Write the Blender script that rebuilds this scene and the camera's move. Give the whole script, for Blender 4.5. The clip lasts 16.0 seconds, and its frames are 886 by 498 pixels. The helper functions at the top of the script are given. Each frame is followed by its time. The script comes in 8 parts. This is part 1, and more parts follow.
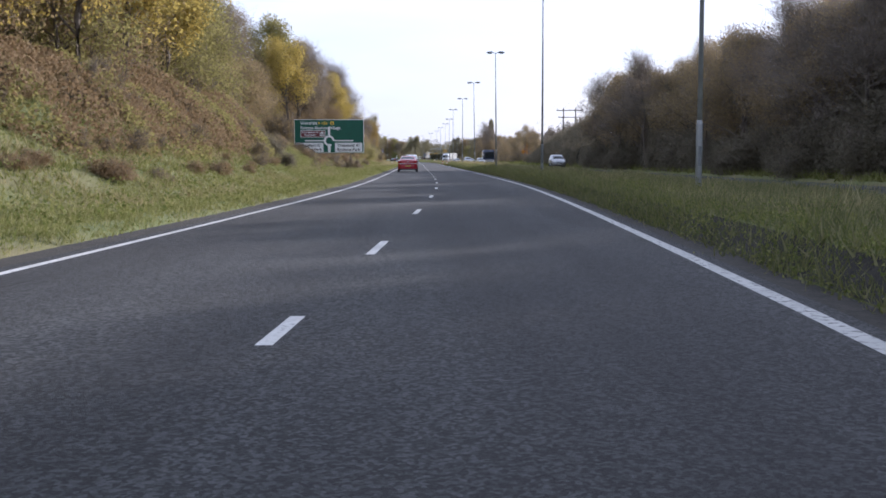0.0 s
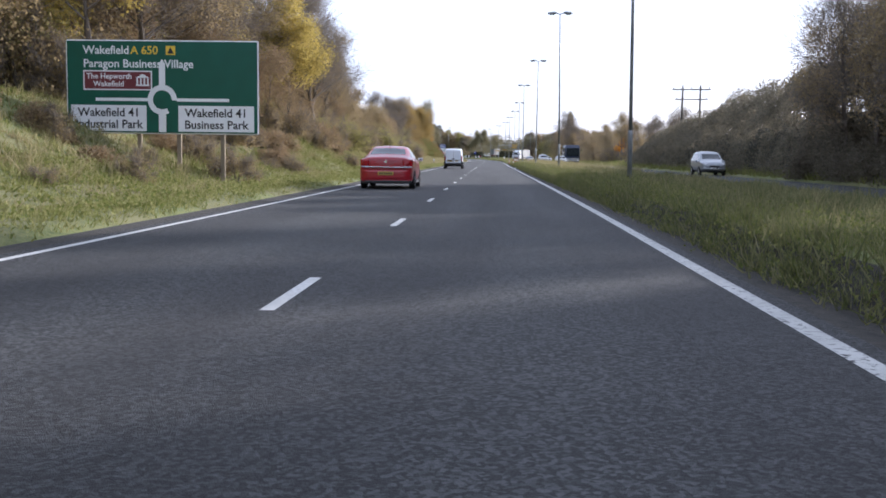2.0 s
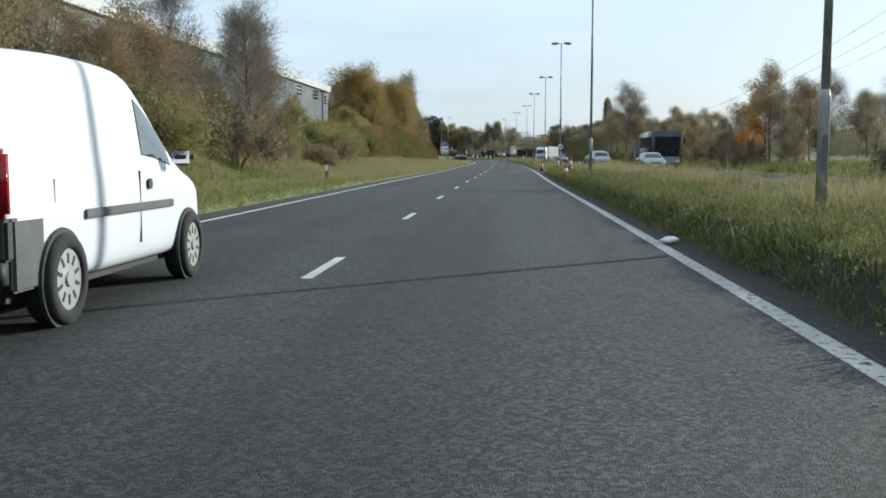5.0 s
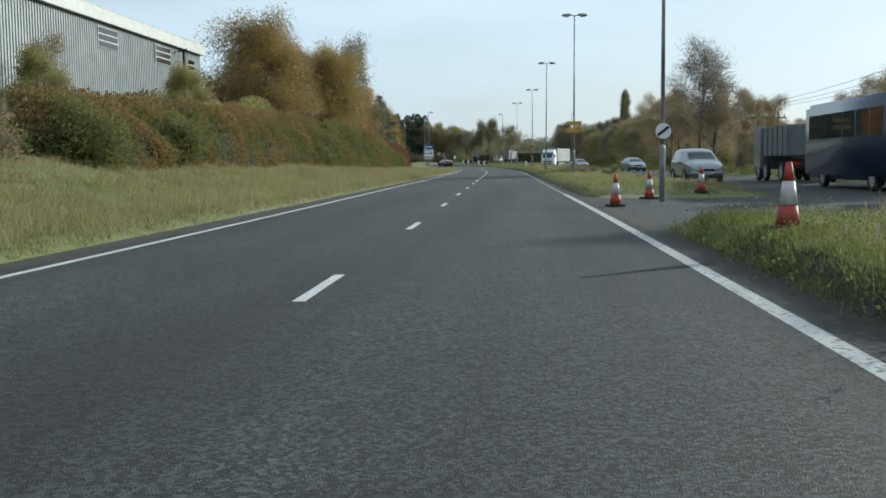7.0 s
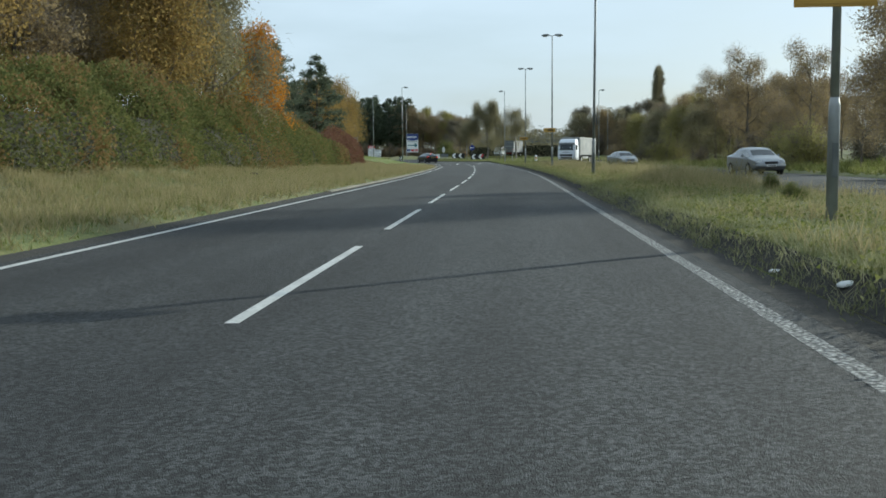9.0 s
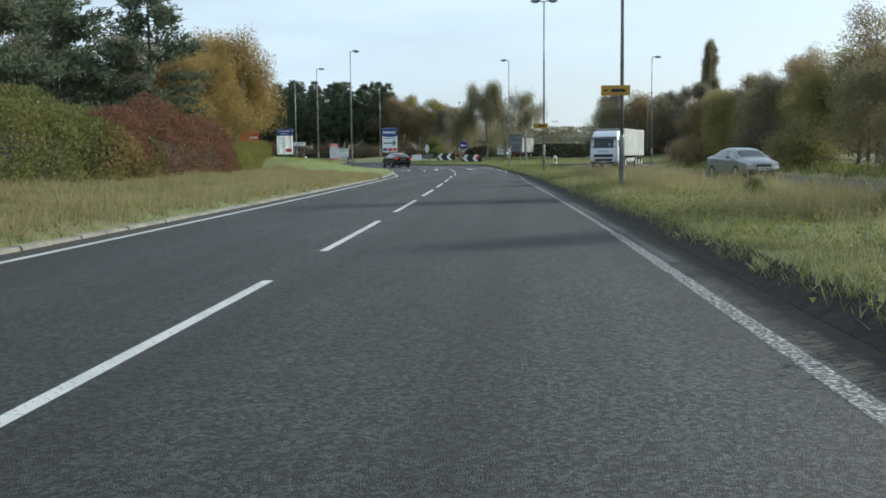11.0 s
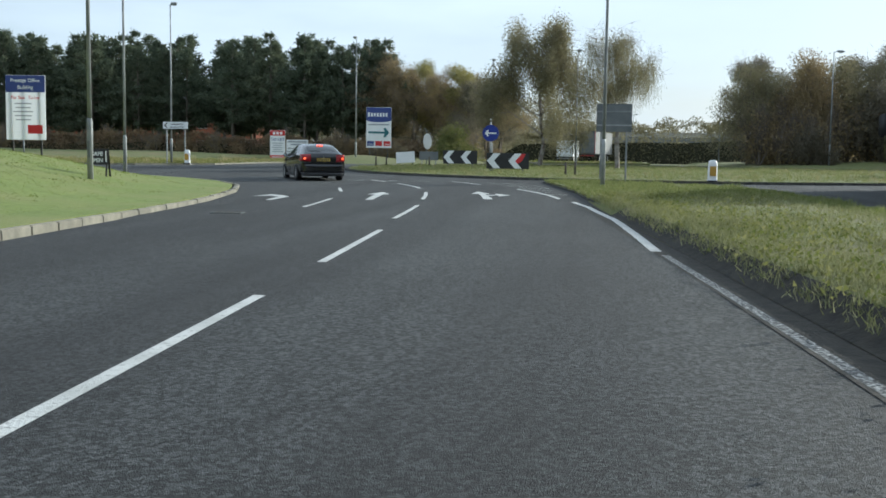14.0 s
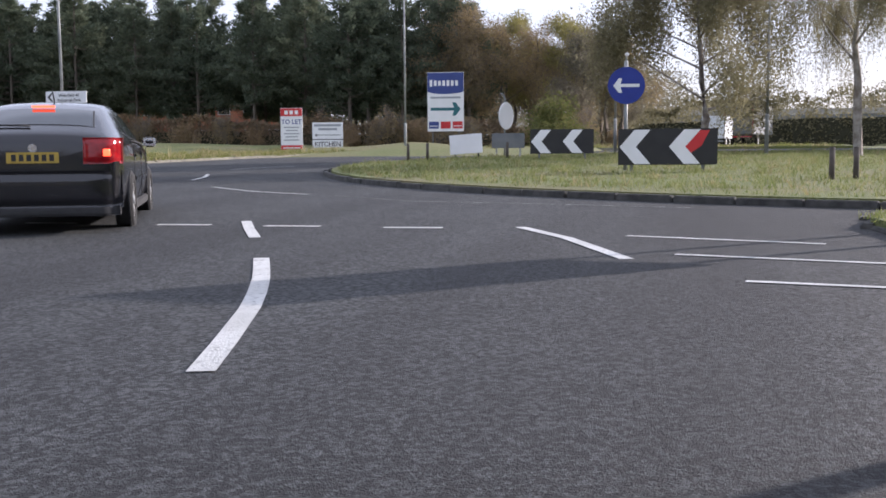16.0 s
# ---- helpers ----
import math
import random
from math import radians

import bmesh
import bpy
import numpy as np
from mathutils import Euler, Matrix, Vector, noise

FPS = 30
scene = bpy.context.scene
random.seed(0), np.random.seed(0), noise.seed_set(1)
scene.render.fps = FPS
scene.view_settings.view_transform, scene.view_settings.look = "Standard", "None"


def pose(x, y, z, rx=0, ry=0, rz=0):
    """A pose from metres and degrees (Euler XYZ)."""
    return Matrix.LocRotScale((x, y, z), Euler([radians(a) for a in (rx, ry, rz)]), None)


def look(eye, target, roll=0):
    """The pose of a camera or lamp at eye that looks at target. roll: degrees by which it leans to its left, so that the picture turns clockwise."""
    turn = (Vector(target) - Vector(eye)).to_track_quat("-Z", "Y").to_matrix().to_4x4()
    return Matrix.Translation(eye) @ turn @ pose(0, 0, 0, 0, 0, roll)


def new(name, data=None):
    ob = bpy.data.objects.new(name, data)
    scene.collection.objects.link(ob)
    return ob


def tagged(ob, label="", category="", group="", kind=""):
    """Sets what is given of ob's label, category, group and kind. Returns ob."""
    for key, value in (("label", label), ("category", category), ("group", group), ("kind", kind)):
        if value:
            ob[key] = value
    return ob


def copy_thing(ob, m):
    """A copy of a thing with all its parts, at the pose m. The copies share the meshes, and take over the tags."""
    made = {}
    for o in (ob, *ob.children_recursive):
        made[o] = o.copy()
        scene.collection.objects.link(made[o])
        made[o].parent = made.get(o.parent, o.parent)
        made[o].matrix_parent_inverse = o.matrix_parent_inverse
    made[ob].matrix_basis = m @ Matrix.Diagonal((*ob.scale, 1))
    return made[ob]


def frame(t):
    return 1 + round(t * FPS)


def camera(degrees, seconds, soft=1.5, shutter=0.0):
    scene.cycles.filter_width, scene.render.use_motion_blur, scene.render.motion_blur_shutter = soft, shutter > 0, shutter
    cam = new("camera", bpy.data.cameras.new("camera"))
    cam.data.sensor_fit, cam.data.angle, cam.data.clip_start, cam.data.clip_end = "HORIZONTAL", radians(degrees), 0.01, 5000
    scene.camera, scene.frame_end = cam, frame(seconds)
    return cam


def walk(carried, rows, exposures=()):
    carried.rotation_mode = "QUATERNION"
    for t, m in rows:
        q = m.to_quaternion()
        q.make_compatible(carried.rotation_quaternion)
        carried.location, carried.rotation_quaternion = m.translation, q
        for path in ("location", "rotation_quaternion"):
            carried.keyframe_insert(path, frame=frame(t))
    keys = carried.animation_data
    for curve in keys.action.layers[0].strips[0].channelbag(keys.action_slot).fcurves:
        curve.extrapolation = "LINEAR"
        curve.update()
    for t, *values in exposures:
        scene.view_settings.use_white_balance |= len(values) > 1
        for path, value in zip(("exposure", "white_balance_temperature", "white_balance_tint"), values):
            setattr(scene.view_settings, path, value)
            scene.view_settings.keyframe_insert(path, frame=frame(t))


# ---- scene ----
LENS = 47.07
cam = camera(LENS, 16.0, soft=1.7)
PATH = [
    (0.0, (-0.691, 0.000, 1.120), (-0.394, 19.921, -0.633), -0.10),
    (0.5, (0.129, 14.703, 1.120), (-0.050, 34.627, -0.618), -0.42),
    (1.0, (0.857, 29.349, 1.120), (0.296, 49.267, -0.600), 0.31),
    (1.5, (1.208, 43.970, 1.120), (0.308, 63.879, -0.558), -0.16),
    (2.0, (1.370, 58.826, 1.120), (0.251, 78.712, -0.693), 0.71),
    (2.5, (1.317, 73.542, 1.120), (0.078, 93.427, -0.633), 0.94),
    (3.0, (1.284, 88.158, 1.120), (-0.123, 108.032, -0.626), 0.21),
    (3.5, (1.226, 102.794, 1.120), (-0.175, 122.664, -0.674), 0.11),
    (4.0, (1.073, 117.575, 1.120), (-0.371, 137.430, -0.806), 0.10),
    (4.5, (0.950, 132.440, 1.120), (-0.496, 152.305, -0.694), 0.25),
    (5.0, (0.801, 146.772, 1.120), (-0.664, 166.636, -0.685), -0.04),
    (5.5, (0.617, 160.848, 1.120), (-0.846, 180.716, -0.650), -0.12),
    (6.0, (0.427, 174.699, 1.120), (-1.023, 194.572, -0.609), -0.17),
    (6.5, (0.300, 188.357, 1.120), (-1.139, 208.233, -0.576), -0.31),
    (7.0, (0.230, 201.853, 1.120), (-1.211, 221.730, -0.570), -0.55),
    (7.5, (0.240, 215.218, 1.120), (-1.227, 235.089, -0.619), -0.70),
    (8.0, (0.209, 228.484, 1.120), (-1.321, 248.336, -0.767), -0.22),
    (8.5, (-0.021, 241.689, 1.120), (-1.541, 261.534, -0.842), 0.08),
    (9.0, (-0.142, 254.636, 1.120), (-1.667, 274.496, -0.684), -0.61),
    (9.5, (-0.251, 267.223, 1.120), (-1.786, 287.088, -0.614), -0.55),
    (10.0, (-0.316, 279.482, 1.120), (-1.876, 299.346, -0.602), -0.38),
    (10.5, (-0.387, 291.446, 1.120), (-1.994, 311.305, -0.624), -0.39),
    (11.0, (-0.511, 303.149, 1.120), (-2.198, 322.998, -0.660), -0.62),
    (11.5, (-0.736, 314.625, 1.120), (-2.545, 334.460, -0.690), -0.88),
    (12.0, (-1.111, 325.909, 1.120), (-3.094, 345.729, -0.684), -0.56),
    (12.5, (-1.508, 336.937, 1.120), (-3.702, 356.732, -0.712), -0.33),
    (13.0, (-2.010, 347.600, 1.120), (-4.356, 367.367, -0.819), 0.17),
    (13.5, (-2.490, 357.450, 1.120), (-5.060, 377.211, -0.581), 0.24),
    (14.0, (-3.080, 366.500, 1.120), (-5.763, 386.241, -0.634), 0.82),
    (14.5, (-3.728, 374.900, 1.120), (-6.551, 394.610, -0.762), 0.67),
    (15.0, (-4.472, 382.799, 1.120), (-7.624, 402.444, -0.909), 0.38),
    (15.5, (-5.251, 389.470, 1.120), (-8.791, 409.058, -0.828), 0.27),
    (16.0, (-6.345, 395.934, 1.120), (-11.143, 415.247, -0.876), -0.41),
]
EXPOSURES = [(0.0, 0.4, 5600, 20), (1.0, 0.62, 5600, 19), (2.5, 0.58, 5600, 17), (3.5, 0.22, 5620, 12), (5.0, 0.05, 5700, 0), (9.0, -0.1, 5700, -3), (12.5, 0.15, 5700, 2), (14.0, 0.15, 5700, 1), (14.5, 0.05, 5700, 0), (15.0, 0.3, 5850, 15), (15.5, 0.4, 5920, 17), (16.0, 0.5, 5900, 21)]
walk(cam, [(t, look(e, a, r)) for t, e, a, r in PATH], EXPOSURES)

# ---- light: low autumn sun, ahead and to the right, thin cloud ----
SUN_EL, SUN_TO = 17.5, Vector((0.74, 0.672, 0.0)).normalized()
sun_dir = Vector((SUN_TO.x * math.cos(radians(SUN_EL)), SUN_TO.y * math.cos(radians(SUN_EL)), math.sin(radians(SUN_EL))))
world = bpy.data.worlds.new("sky")
scene.world = world
world.use_nodes = True
wn = world.node_tree
wn.nodes.clear()
sky = wn.nodes.new("ShaderNodeTexSky")
sky.sky_type, sky.sun_disc = "NISHITA", False
sky.sun_elevation, sky.sun_rotation = radians(SUN_EL), math.atan2(SUN_TO.x, SUN_TO.y)
sky.air_density, sky.dust_density, sky.ozone_density = 1.0, 2.0, 1.0
tc = wn.nodes.new("ShaderNodeTexCoord")
mp = wn.nodes.new("ShaderNodeMapping")
mp.inputs["Scale"].default_value = (1.4, 1.4, 6.0)
cl = wn.nodes.new("ShaderNodeTexNoise")
cl.inputs["Scale"].default_value, cl.inputs["Detail"].default_value = 1.6, 6
cr = wn.nodes.new("ShaderNodeValToRGB")
cr.color_ramp.elements[0].position, cr.color_ramp.elements[1].position = 0.35, 0.72
cr.color_ramp.elements[0].color, cr.color_ramp.elements[1].color = (0.55, 0.55, 0.55, 1), (1, 1, 1, 1)
mx = wn.nodes.new("ShaderNodeMix")
mx.data_type = "RGBA"
mx.inputs["B"].default_value = (9.4, 10.0, 10.9, 1)
bg = wn.nodes.new("ShaderNodeBackground")
bg.inputs["Strength"].default_value = 0.092
wo = wn.nodes.new("ShaderNodeOutputWorld")
wn.links.new(tc.outputs["Generated"], mp.inputs["Vector"])
wn.links.new(mp.outputs["Vector"], cl.inputs["Vector"])
wn.links.new(cl.outputs["Fac"], cr.inputs["Fac"])
wn.links.new(cr.outputs["Color"], mx.inputs["Factor"])
wn.links.new(sky.outputs["Color"], mx.inputs["A"])
wn.links.new(mx.outputs["Result"], bg.inputs["Color"])
wn.links.new(bg.outputs["Background"], wo.inputs["Surface"])
sun = new("sun", bpy.data.lights.new("sun", "SUN"))
sun.data.energy, sun.data.angle, sun.data.color = 5.0, radians(0.6), (1.0, 0.9, 0.76)
sun.matrix_world = look((0, 0, 60), Vector((0, 0, 60)) - sun_dir)


# ---- material tools ----
def mat(name, c1, c2=None, scale=3.0, rough=0.6, metal=0.0, bump=0.0, bump_scale=40.0, detail=4, c3=None, scale2=0.4, spec=0.5, coat=0.0, stretch=None, edge=(0.33, 0.67)):
    """Two scales of colour noise (c1 to c2 fine, towards c3 broad) and a fine relief."""
    m = bpy.data.materials.new(name)
    m.use_nodes = True
    nt = m.node_tree
    b = nt.nodes["Principled BSDF"]
    b.inputs["Roughness"].default_value, b.inputs["Metallic"].default_value = rough, metal
    b.inputs["Specular IOR Level"].default_value = spec
    b.inputs["Coat Weight"].default_value = coat
    geo = nt.nodes.new("ShaderNodeNewGeometry")
    vec = geo.outputs["Position"]
    if stretch:
        mpn = nt.nodes.new("ShaderNodeMapping")
        mpn.inputs["Scale"].default_value = stretch
        nt.links.new(vec, mpn.inputs["Vector"])
        vec = mpn.outputs["Vector"]
    b.inputs["Base Color"].default_value = (*c1, 1)
    if c2:
        n = nt.nodes.new("ShaderNodeTexNoise")
        n.inputs["Scale"].default_value, n.inputs["Detail"].default_value = scale, detail
        nt.links.new(vec, n.inputs["Vector"])
        r = nt.nodes.new("ShaderNodeValToRGB")
        r.color_ramp.elements[0].position, r.color_ramp.elements[1].position = edge
        r.color_ramp.elements[0].color, r.color_ramp.elements[1].color = (*c1, 1), (*c2, 1)
        nt.links.new(n.outputs["Fac"], r.inputs["Fac"])
        out = r.outputs["Color"]
        if c3:
            n2 = nt.nodes.new("ShaderNodeTexNoise")
            n2.inputs["Scale"].default_value, n2.inputs["Detail"].default_value = scale2, 3
            nt.links.new(vec, n2.inputs["Vector"])
            r2 = nt.nodes.new("ShaderNodeValToRGB")
            r2.color_ramp.elements[0].position, r2.color_ramp.elements[1].position = 0.42, 0.68
            nt.links.new(n2.outputs["Fac"], r2.inputs["Fac"])
            x = nt.nodes.new("ShaderNodeMix")
            x.data_type = "RGBA"
            nt.links.new(r2.outputs["Color"], x.inputs["Factor"])
            nt.links.new(out, x.inputs["A"])
            x.inputs["B"].default_value = (*c3, 1)
            out = x.outputs["Result"]
        nt.links.new(out, b.inputs["Base Color"])
    if bump:
        nb = nt.nodes.new("ShaderNodeTexNoise")
        nb.inputs["Scale"].default_value, nb.inputs["Detail"].default_value = bump_scale, 3
        nt.links.new(vec, nb.inputs["Vector"])
        bn = nt.nodes.new("ShaderNodeBump")
        bn.inputs["Strength"].default_value, bn.inputs["Distance"].default_value = bump, 0.02
        nt.links.new(nb.outputs["Fac"], bn.inputs["Height"])
        nt.links.new(bn.outputs["Normal"], b.inputs["Normal"])
    return m


def leaf_mat(name, cols, through_light=0.35, rough=0.75):
    """Leaves: a colour for each leaf clump out of a ramp, lit through from behind."""
    m = bpy.data.materials.new(name)
    m.use_nodes = True
    nt = m.node_tree
    b = nt.nodes["Principled BSDF"]
    b.inputs["Roughness"].default_value = rough
    b.inputs["Specular IOR Level"].default_value = 0.1
    geo = nt.nodes.new("ShaderNodeNewGeometry")
    r = nt.nodes.new("ShaderNodeValToRGB")
    els = r.color_ramp.elements
    while len(els) < len(cols):
        els.new(0.5)
    for i, c in enumerate(cols):
        els[i].position, els[i].color = i / max(1, len(cols) - 1), (*c, 1)
    oi = nt.nodes.new("ShaderNodeObjectInfo")
    ad = nt.nodes.new("ShaderNodeMath")
    ad.operation = "MULTIPLY_ADD"
    ad.inputs[1].default_value = 0.75
    mu = nt.nodes.new("ShaderNodeMath")
    mu.operation = "MULTIPLY"
    mu.inputs[1].default_value = 0.25
    nt.links.new(oi.outputs["Random"], mu.inputs[0])
    nt.links.new(geo.outputs["Random Per Island"], ad.inputs[0])
    nt.links.new(mu.outputs[0], ad.inputs[2])
    nt.links.new(ad.outputs[0], r.inputs["Fac"])
    nt.links.new(r.outputs["Color"], b.inputs["Base Color"])
    tr = nt.nodes.new("ShaderNodeBsdfTranslucent")
    nt.links.new(r.outputs["Color"], tr.inputs["Color"])
    mix = nt.nodes.new("ShaderNodeMixShader")
    mix.inputs["Fac"].default_value = through_light
    nt.links.new(b.outputs["BSDF"], mix.inputs[1])
    nt.links.new(tr.outputs["BSDF"], mix.inputs[2])
    nt.links.new(mix.outputs["Shader"], nt.nodes["Material Output"].inputs["Surface"])
    return m


def lamp_mat(name, colour, strength):
    m = mat(name, colour, rough=0.2)
    b = m.node_tree.nodes["Principled BSDF"]
    b.inputs["Emission Color"].default_value = (*colour, 1)
    b.inputs["Emission Strength"].default_value = strength
    return m

# ---- materials ----
ASPHALT = mat("asphalt", (0.0085, 0.0092, 0.0098), (0.029, 0.0308, 0.0322), 70, 0.82, 0, 0.7, 120, 4, (0.024, 0.0256, 0.0268), 0.35)
def asphalt_finish():
    """Coarse light chippings, worn wheel tracks along the road."""
    nt = ASPHALT.node_tree
    b = nt.nodes["Principled BSDF"]
    src = b.inputs["Base Color"].links[0].from_socket
    geo = nt.nodes.new("ShaderNodeNewGeometry")
    v = nt.nodes.new("ShaderNodeTexVoronoi")
    v.inputs["Scale"].default_value = 44
    v.inputs["Randomness"].default_value = 1.0
    nt.links.new(geo.outputs["Position"], v.inputs["Vector"])
    r = nt.nodes.new("ShaderNodeValToRGB")
    r.color_ramp.elements[0].position, r.color_ramp.elements[1].position = 0.38, 0.8
    r.color_ramp.elements[0].color, r.color_ramp.elements[1].color = (0.42, 0.42, 0.43, 1), (2.65, 2.65, 2.6, 1)
    nt.links.new(v.outputs["Color"], r.inputs["Fac"])
    st = nt.nodes.new("ShaderNodeTexNoise")
    st.inputs["Scale"].default_value, st.inputs["Detail"].default_value = 1.0, 4
    mp2 = nt.nodes.new("ShaderNodeMapping")
    mp2.inputs["Scale"].default_value = (0.75, 0.035, 1)
    nt.links.new(geo.outputs["Position"], mp2.inputs["Vector"])
    nt.links.new(mp2.outputs["Vector"], st.inputs["Vector"])
    r2 = nt.nodes.new("ShaderNodeValToRGB")
    r2.color_ramp.elements[0].position, r2.color_ramp.elements[1].position = 0.34, 0.64
    r2.color_ramp.elements[0].color, r2.color_ramp.elements[1].color = (0.5, 0.5, 0.51, 1), (1.25, 1.25, 1.23, 1)
    nt.links.new(st.outputs["Fac"], r2.inputs["Fac"])
    for fac in (r.outputs["Color"], r2.outputs["Color"]):
        x = nt.nodes.new("ShaderNodeMix")
        x.data_type, x.blend_type = "RGBA", "MULTIPLY"
        x.inputs["Factor"].default_value = 1
        nt.links.new(src, x.inputs["A"])
        nt.links.new(fac, x.inputs["B"])
        src = x.outputs["Result"]
    nt.links.new(src, b.inputs["Base Color"])
asphalt_finish()
PAINT = mat("road_paint", (0.2, 0.2, 0.195), (0.56, 0.56, 0.54), 22, 0.7, 0, 0.5, 60, 8, (0.42, 0.42, 0.4), 1.5, edge=(0.3, 0.46))
PAINT_EDGE = mat("crumbling_edge_line_paint", (0.03, 0.031, 0.032), (0.46, 0.46, 0.44), 15, 0.75, 0, 0.6, 60, 12, (0.37, 0.37, 0.355), 1.2, edge=(0.38, 0.46))
PAINT_WORN = mat("worn_road_paint", (0.026, 0.027, 0.028), (0.46, 0.46, 0.44), 30, 0.75, 0, 0.6, 60, 10, edge=(0.45, 0.66))
PAINT_FAINT = mat("nearly_worn_off_road_paint", (0.022, 0.023, 0.024), (0.3, 0.3, 0.29), 30, 0.75, 0, 0.6, 60, 10, edge=(0.56, 0.72))
SOIL = mat("verge_soil_and_grass", (0.07, 0.09, 0.025), (0.15, 0.165, 0.05), 13, 0.95, 0, 1.0, 30, 9, (0.15, 0.135, 0.06), 0.3, edge=(0.3, 0.62))
LAWN = mat("mown_lawn", (0.125, 0.165, 0.03), (0.175, 0.218, 0.046), 5, 0.9, 0, 0.5, 40, 4, (0.185, 0.2, 0.058), 0.5)
# dirt colour, darkened further to take in the shade below the grass edge
DIRT_AND_SHADE = mat("road_edge_dirt_and_shade", (0.014, 0.0125, 0.01), (0.04, 0.035, 0.027), 7, 0.95, 0, 0.7, 30)
KERB = mat("concrete_kerb", (0.2, 0.188, 0.15), (0.3, 0.28, 0.225), 5, 0.85, 0, 0.4, 60, 4, (0.17, 0.16, 0.13), 1.0)
KERB_DARK = mat("dark_stained_kerb", (0.035, 0.035, 0.033), (0.09, 0.088, 0.08), 5, 0.9, 0, 0.4, 60)
STEEL = mat("galvanised_steel", (0.28, 0.29, 0.29), (0.39, 0.4, 0.4), 4, 0.55, 0.3, 0.1, 30, 4, (0.16, 0.17, 0.17), 0.7)
STEEL_DARK = mat("weathered_grey_steel", (0.1, 0.11, 0.11), (0.17, 0.18, 0.18), 3, 0.6, 0.2)
LAMP_GREY = mat("lamp_head_grey", (0.22, 0.23, 0.23), (0.3, 0.31, 0.31), 8, 0.5)
LAMP_GLASS = mat("lamp_bowl", (0.5, 0.5, 0.48), (0.6, 0.6, 0.57), 8, 0.25)
BARK = mat("bark", (0.09, 0.075, 0.06), (0.18, 0.15, 0.12), 7, 0.95, 0, 0.8, 20, 4, None, 0.4, 0.5, 0, (1, 1, 0.2))
BARK_PALE = mat("birch_bark", (0.3, 0.28, 0.25), (0.14, 0.11, 0.09), 5, 0.9, 0, 0.5, 20)
TIMBER = mat("timber_post", (0.16, 0.13, 0.09), (0.25, 0.2, 0.14), 6, 0.9, 0, 0.5, 20, 4, None, 0.4, 0.5, 0, (1, 1, 0.15))
CREOSOTE = mat("creosoted_timber", (0.05, 0.042, 0.035), (0.1, 0.085, 0.07), 6, 0.9)
SIGN_GREEN = mat("green_sign_face", (0.0, 0.075, 0.045), (0.0, 0.09, 0.055), 1.2, 0.45)
SIGN_WHITE = mat("white_sign_face", (0.74, 0.75, 0.74), (0.8, 0.8, 0.8), 2, 0.45)
SIGN_BLACK = mat("black_sign_face", (0.012, 0.012, 0.013), (0.02, 0.02, 0.02), 3, 0.5)
SIGN_BROWN = mat("brown_sign_panel", (0.13, 0.02, 0.025), (0.15, 0.025, 0.03), 3, 0.45)
SIGN_BLUE = mat("blue_sign_face", (0.006, 0.022, 0.21), (0.008, 0.028, 0.25), 3, 0.4)
SIGN_NAVY = mat("navy_board", (0.03, 0.05, 0.2), (0.035, 0.06, 0.23), 2, 0.5)
SIGN_RED = mat("red_board", (0.5, 0.02, 0.025), (0.56, 0.03, 0.03), 2, 0.5)
SIGN_YELLOW = mat("yellow_sign_face", (0.42, 0.24, 0.03), (0.5, 0.29, 0.04), 3, 0.5)
SIGN_GREY = mat("sign_back_grey", (0.13, 0.14, 0.145), (0.18, 0.19, 0.19), 2, 0.6, 0.3)
YELLOW_TEXT = mat("yellow_lettering", (0.75, 0.5, 0.04), None, rough=0.5)
TEAL = mat("teal_print", (0.02, 0.13, 0.15), None, rough=0.5)
GREY_TEXT = mat("grey_print", (0.3, 0.32, 0.34), None, rough=0.5)
CLAD = mat("grey_cladding", (0.19, 0.21, 0.22), (0.25, 0.27, 0.28), 1.0, 0.55, 0.2, 0, 40, 4, (0.16, 0.18, 0.19), 0.15)
ROOF = mat("shed_roof", (0.07, 0.075, 0.08), (0.1, 0.105, 0.11), 0.8, 0.7)
WHITE_TRIM = mat("white_trim", (0.42, 0.42, 0.41), (0.5, 0.5, 0.49), 2, 0.5)
BRICK = mat("red_brick", (0.27, 0.09, 0.05), (0.36, 0.14, 0.08), 6, 0.9, 0, 0.4, 30)
CONCRETE = mat("concrete", (0.3, 0.29, 0.27), (0.38, 0.37, 0.34), 1.5, 0.9, 0, 0.3, 20, 4, (0.24, 0.23, 0.21), 0.3)
GLASS = mat("dark_window_glass", (0.012, 0.015, 0.018), None, rough=0.06, spec=0.7)
CAR_GLASS = mat("car_glass", (0.01, 0.014, 0.016), (0.03, 0.037, 0.041), 3, 0.04, spec=0.6)
SIDE_GLASS = mat("car_side_glass", (0.03, 0.037, 0.041), (0.05, 0.06, 0.064), 3, 0.05, spec=0.6)
SIDE_GLASS.node_tree.nodes["Principled BSDF"].inputs["IOR"].default_value = 2.6
RED_PAINT = mat("red_car_paint", (0.27, 0.004, 0.012), (0.31, 0.006, 0.015), 2, 0.3, 0.0, coat=0.5)
BLACK_PAINT = mat("black_car_paint", (0.003, 0.003, 0.005), (0.005, 0.005, 0.008), 2, 0.22, 0.0, coat=0.6, spec=0.5)
WHITE_PAINT = mat("white_van_paint", (0.72, 0.75, 0.8), (0.78, 0.8, 0.84), 1.5, 0.4, coat=0.12)
SILVER_PAINT = mat("silver_car_paint", (0.24, 0.255, 0.27), (0.29, 0.305, 0.32), 2, 0.35, 0.5, coat=0.6)
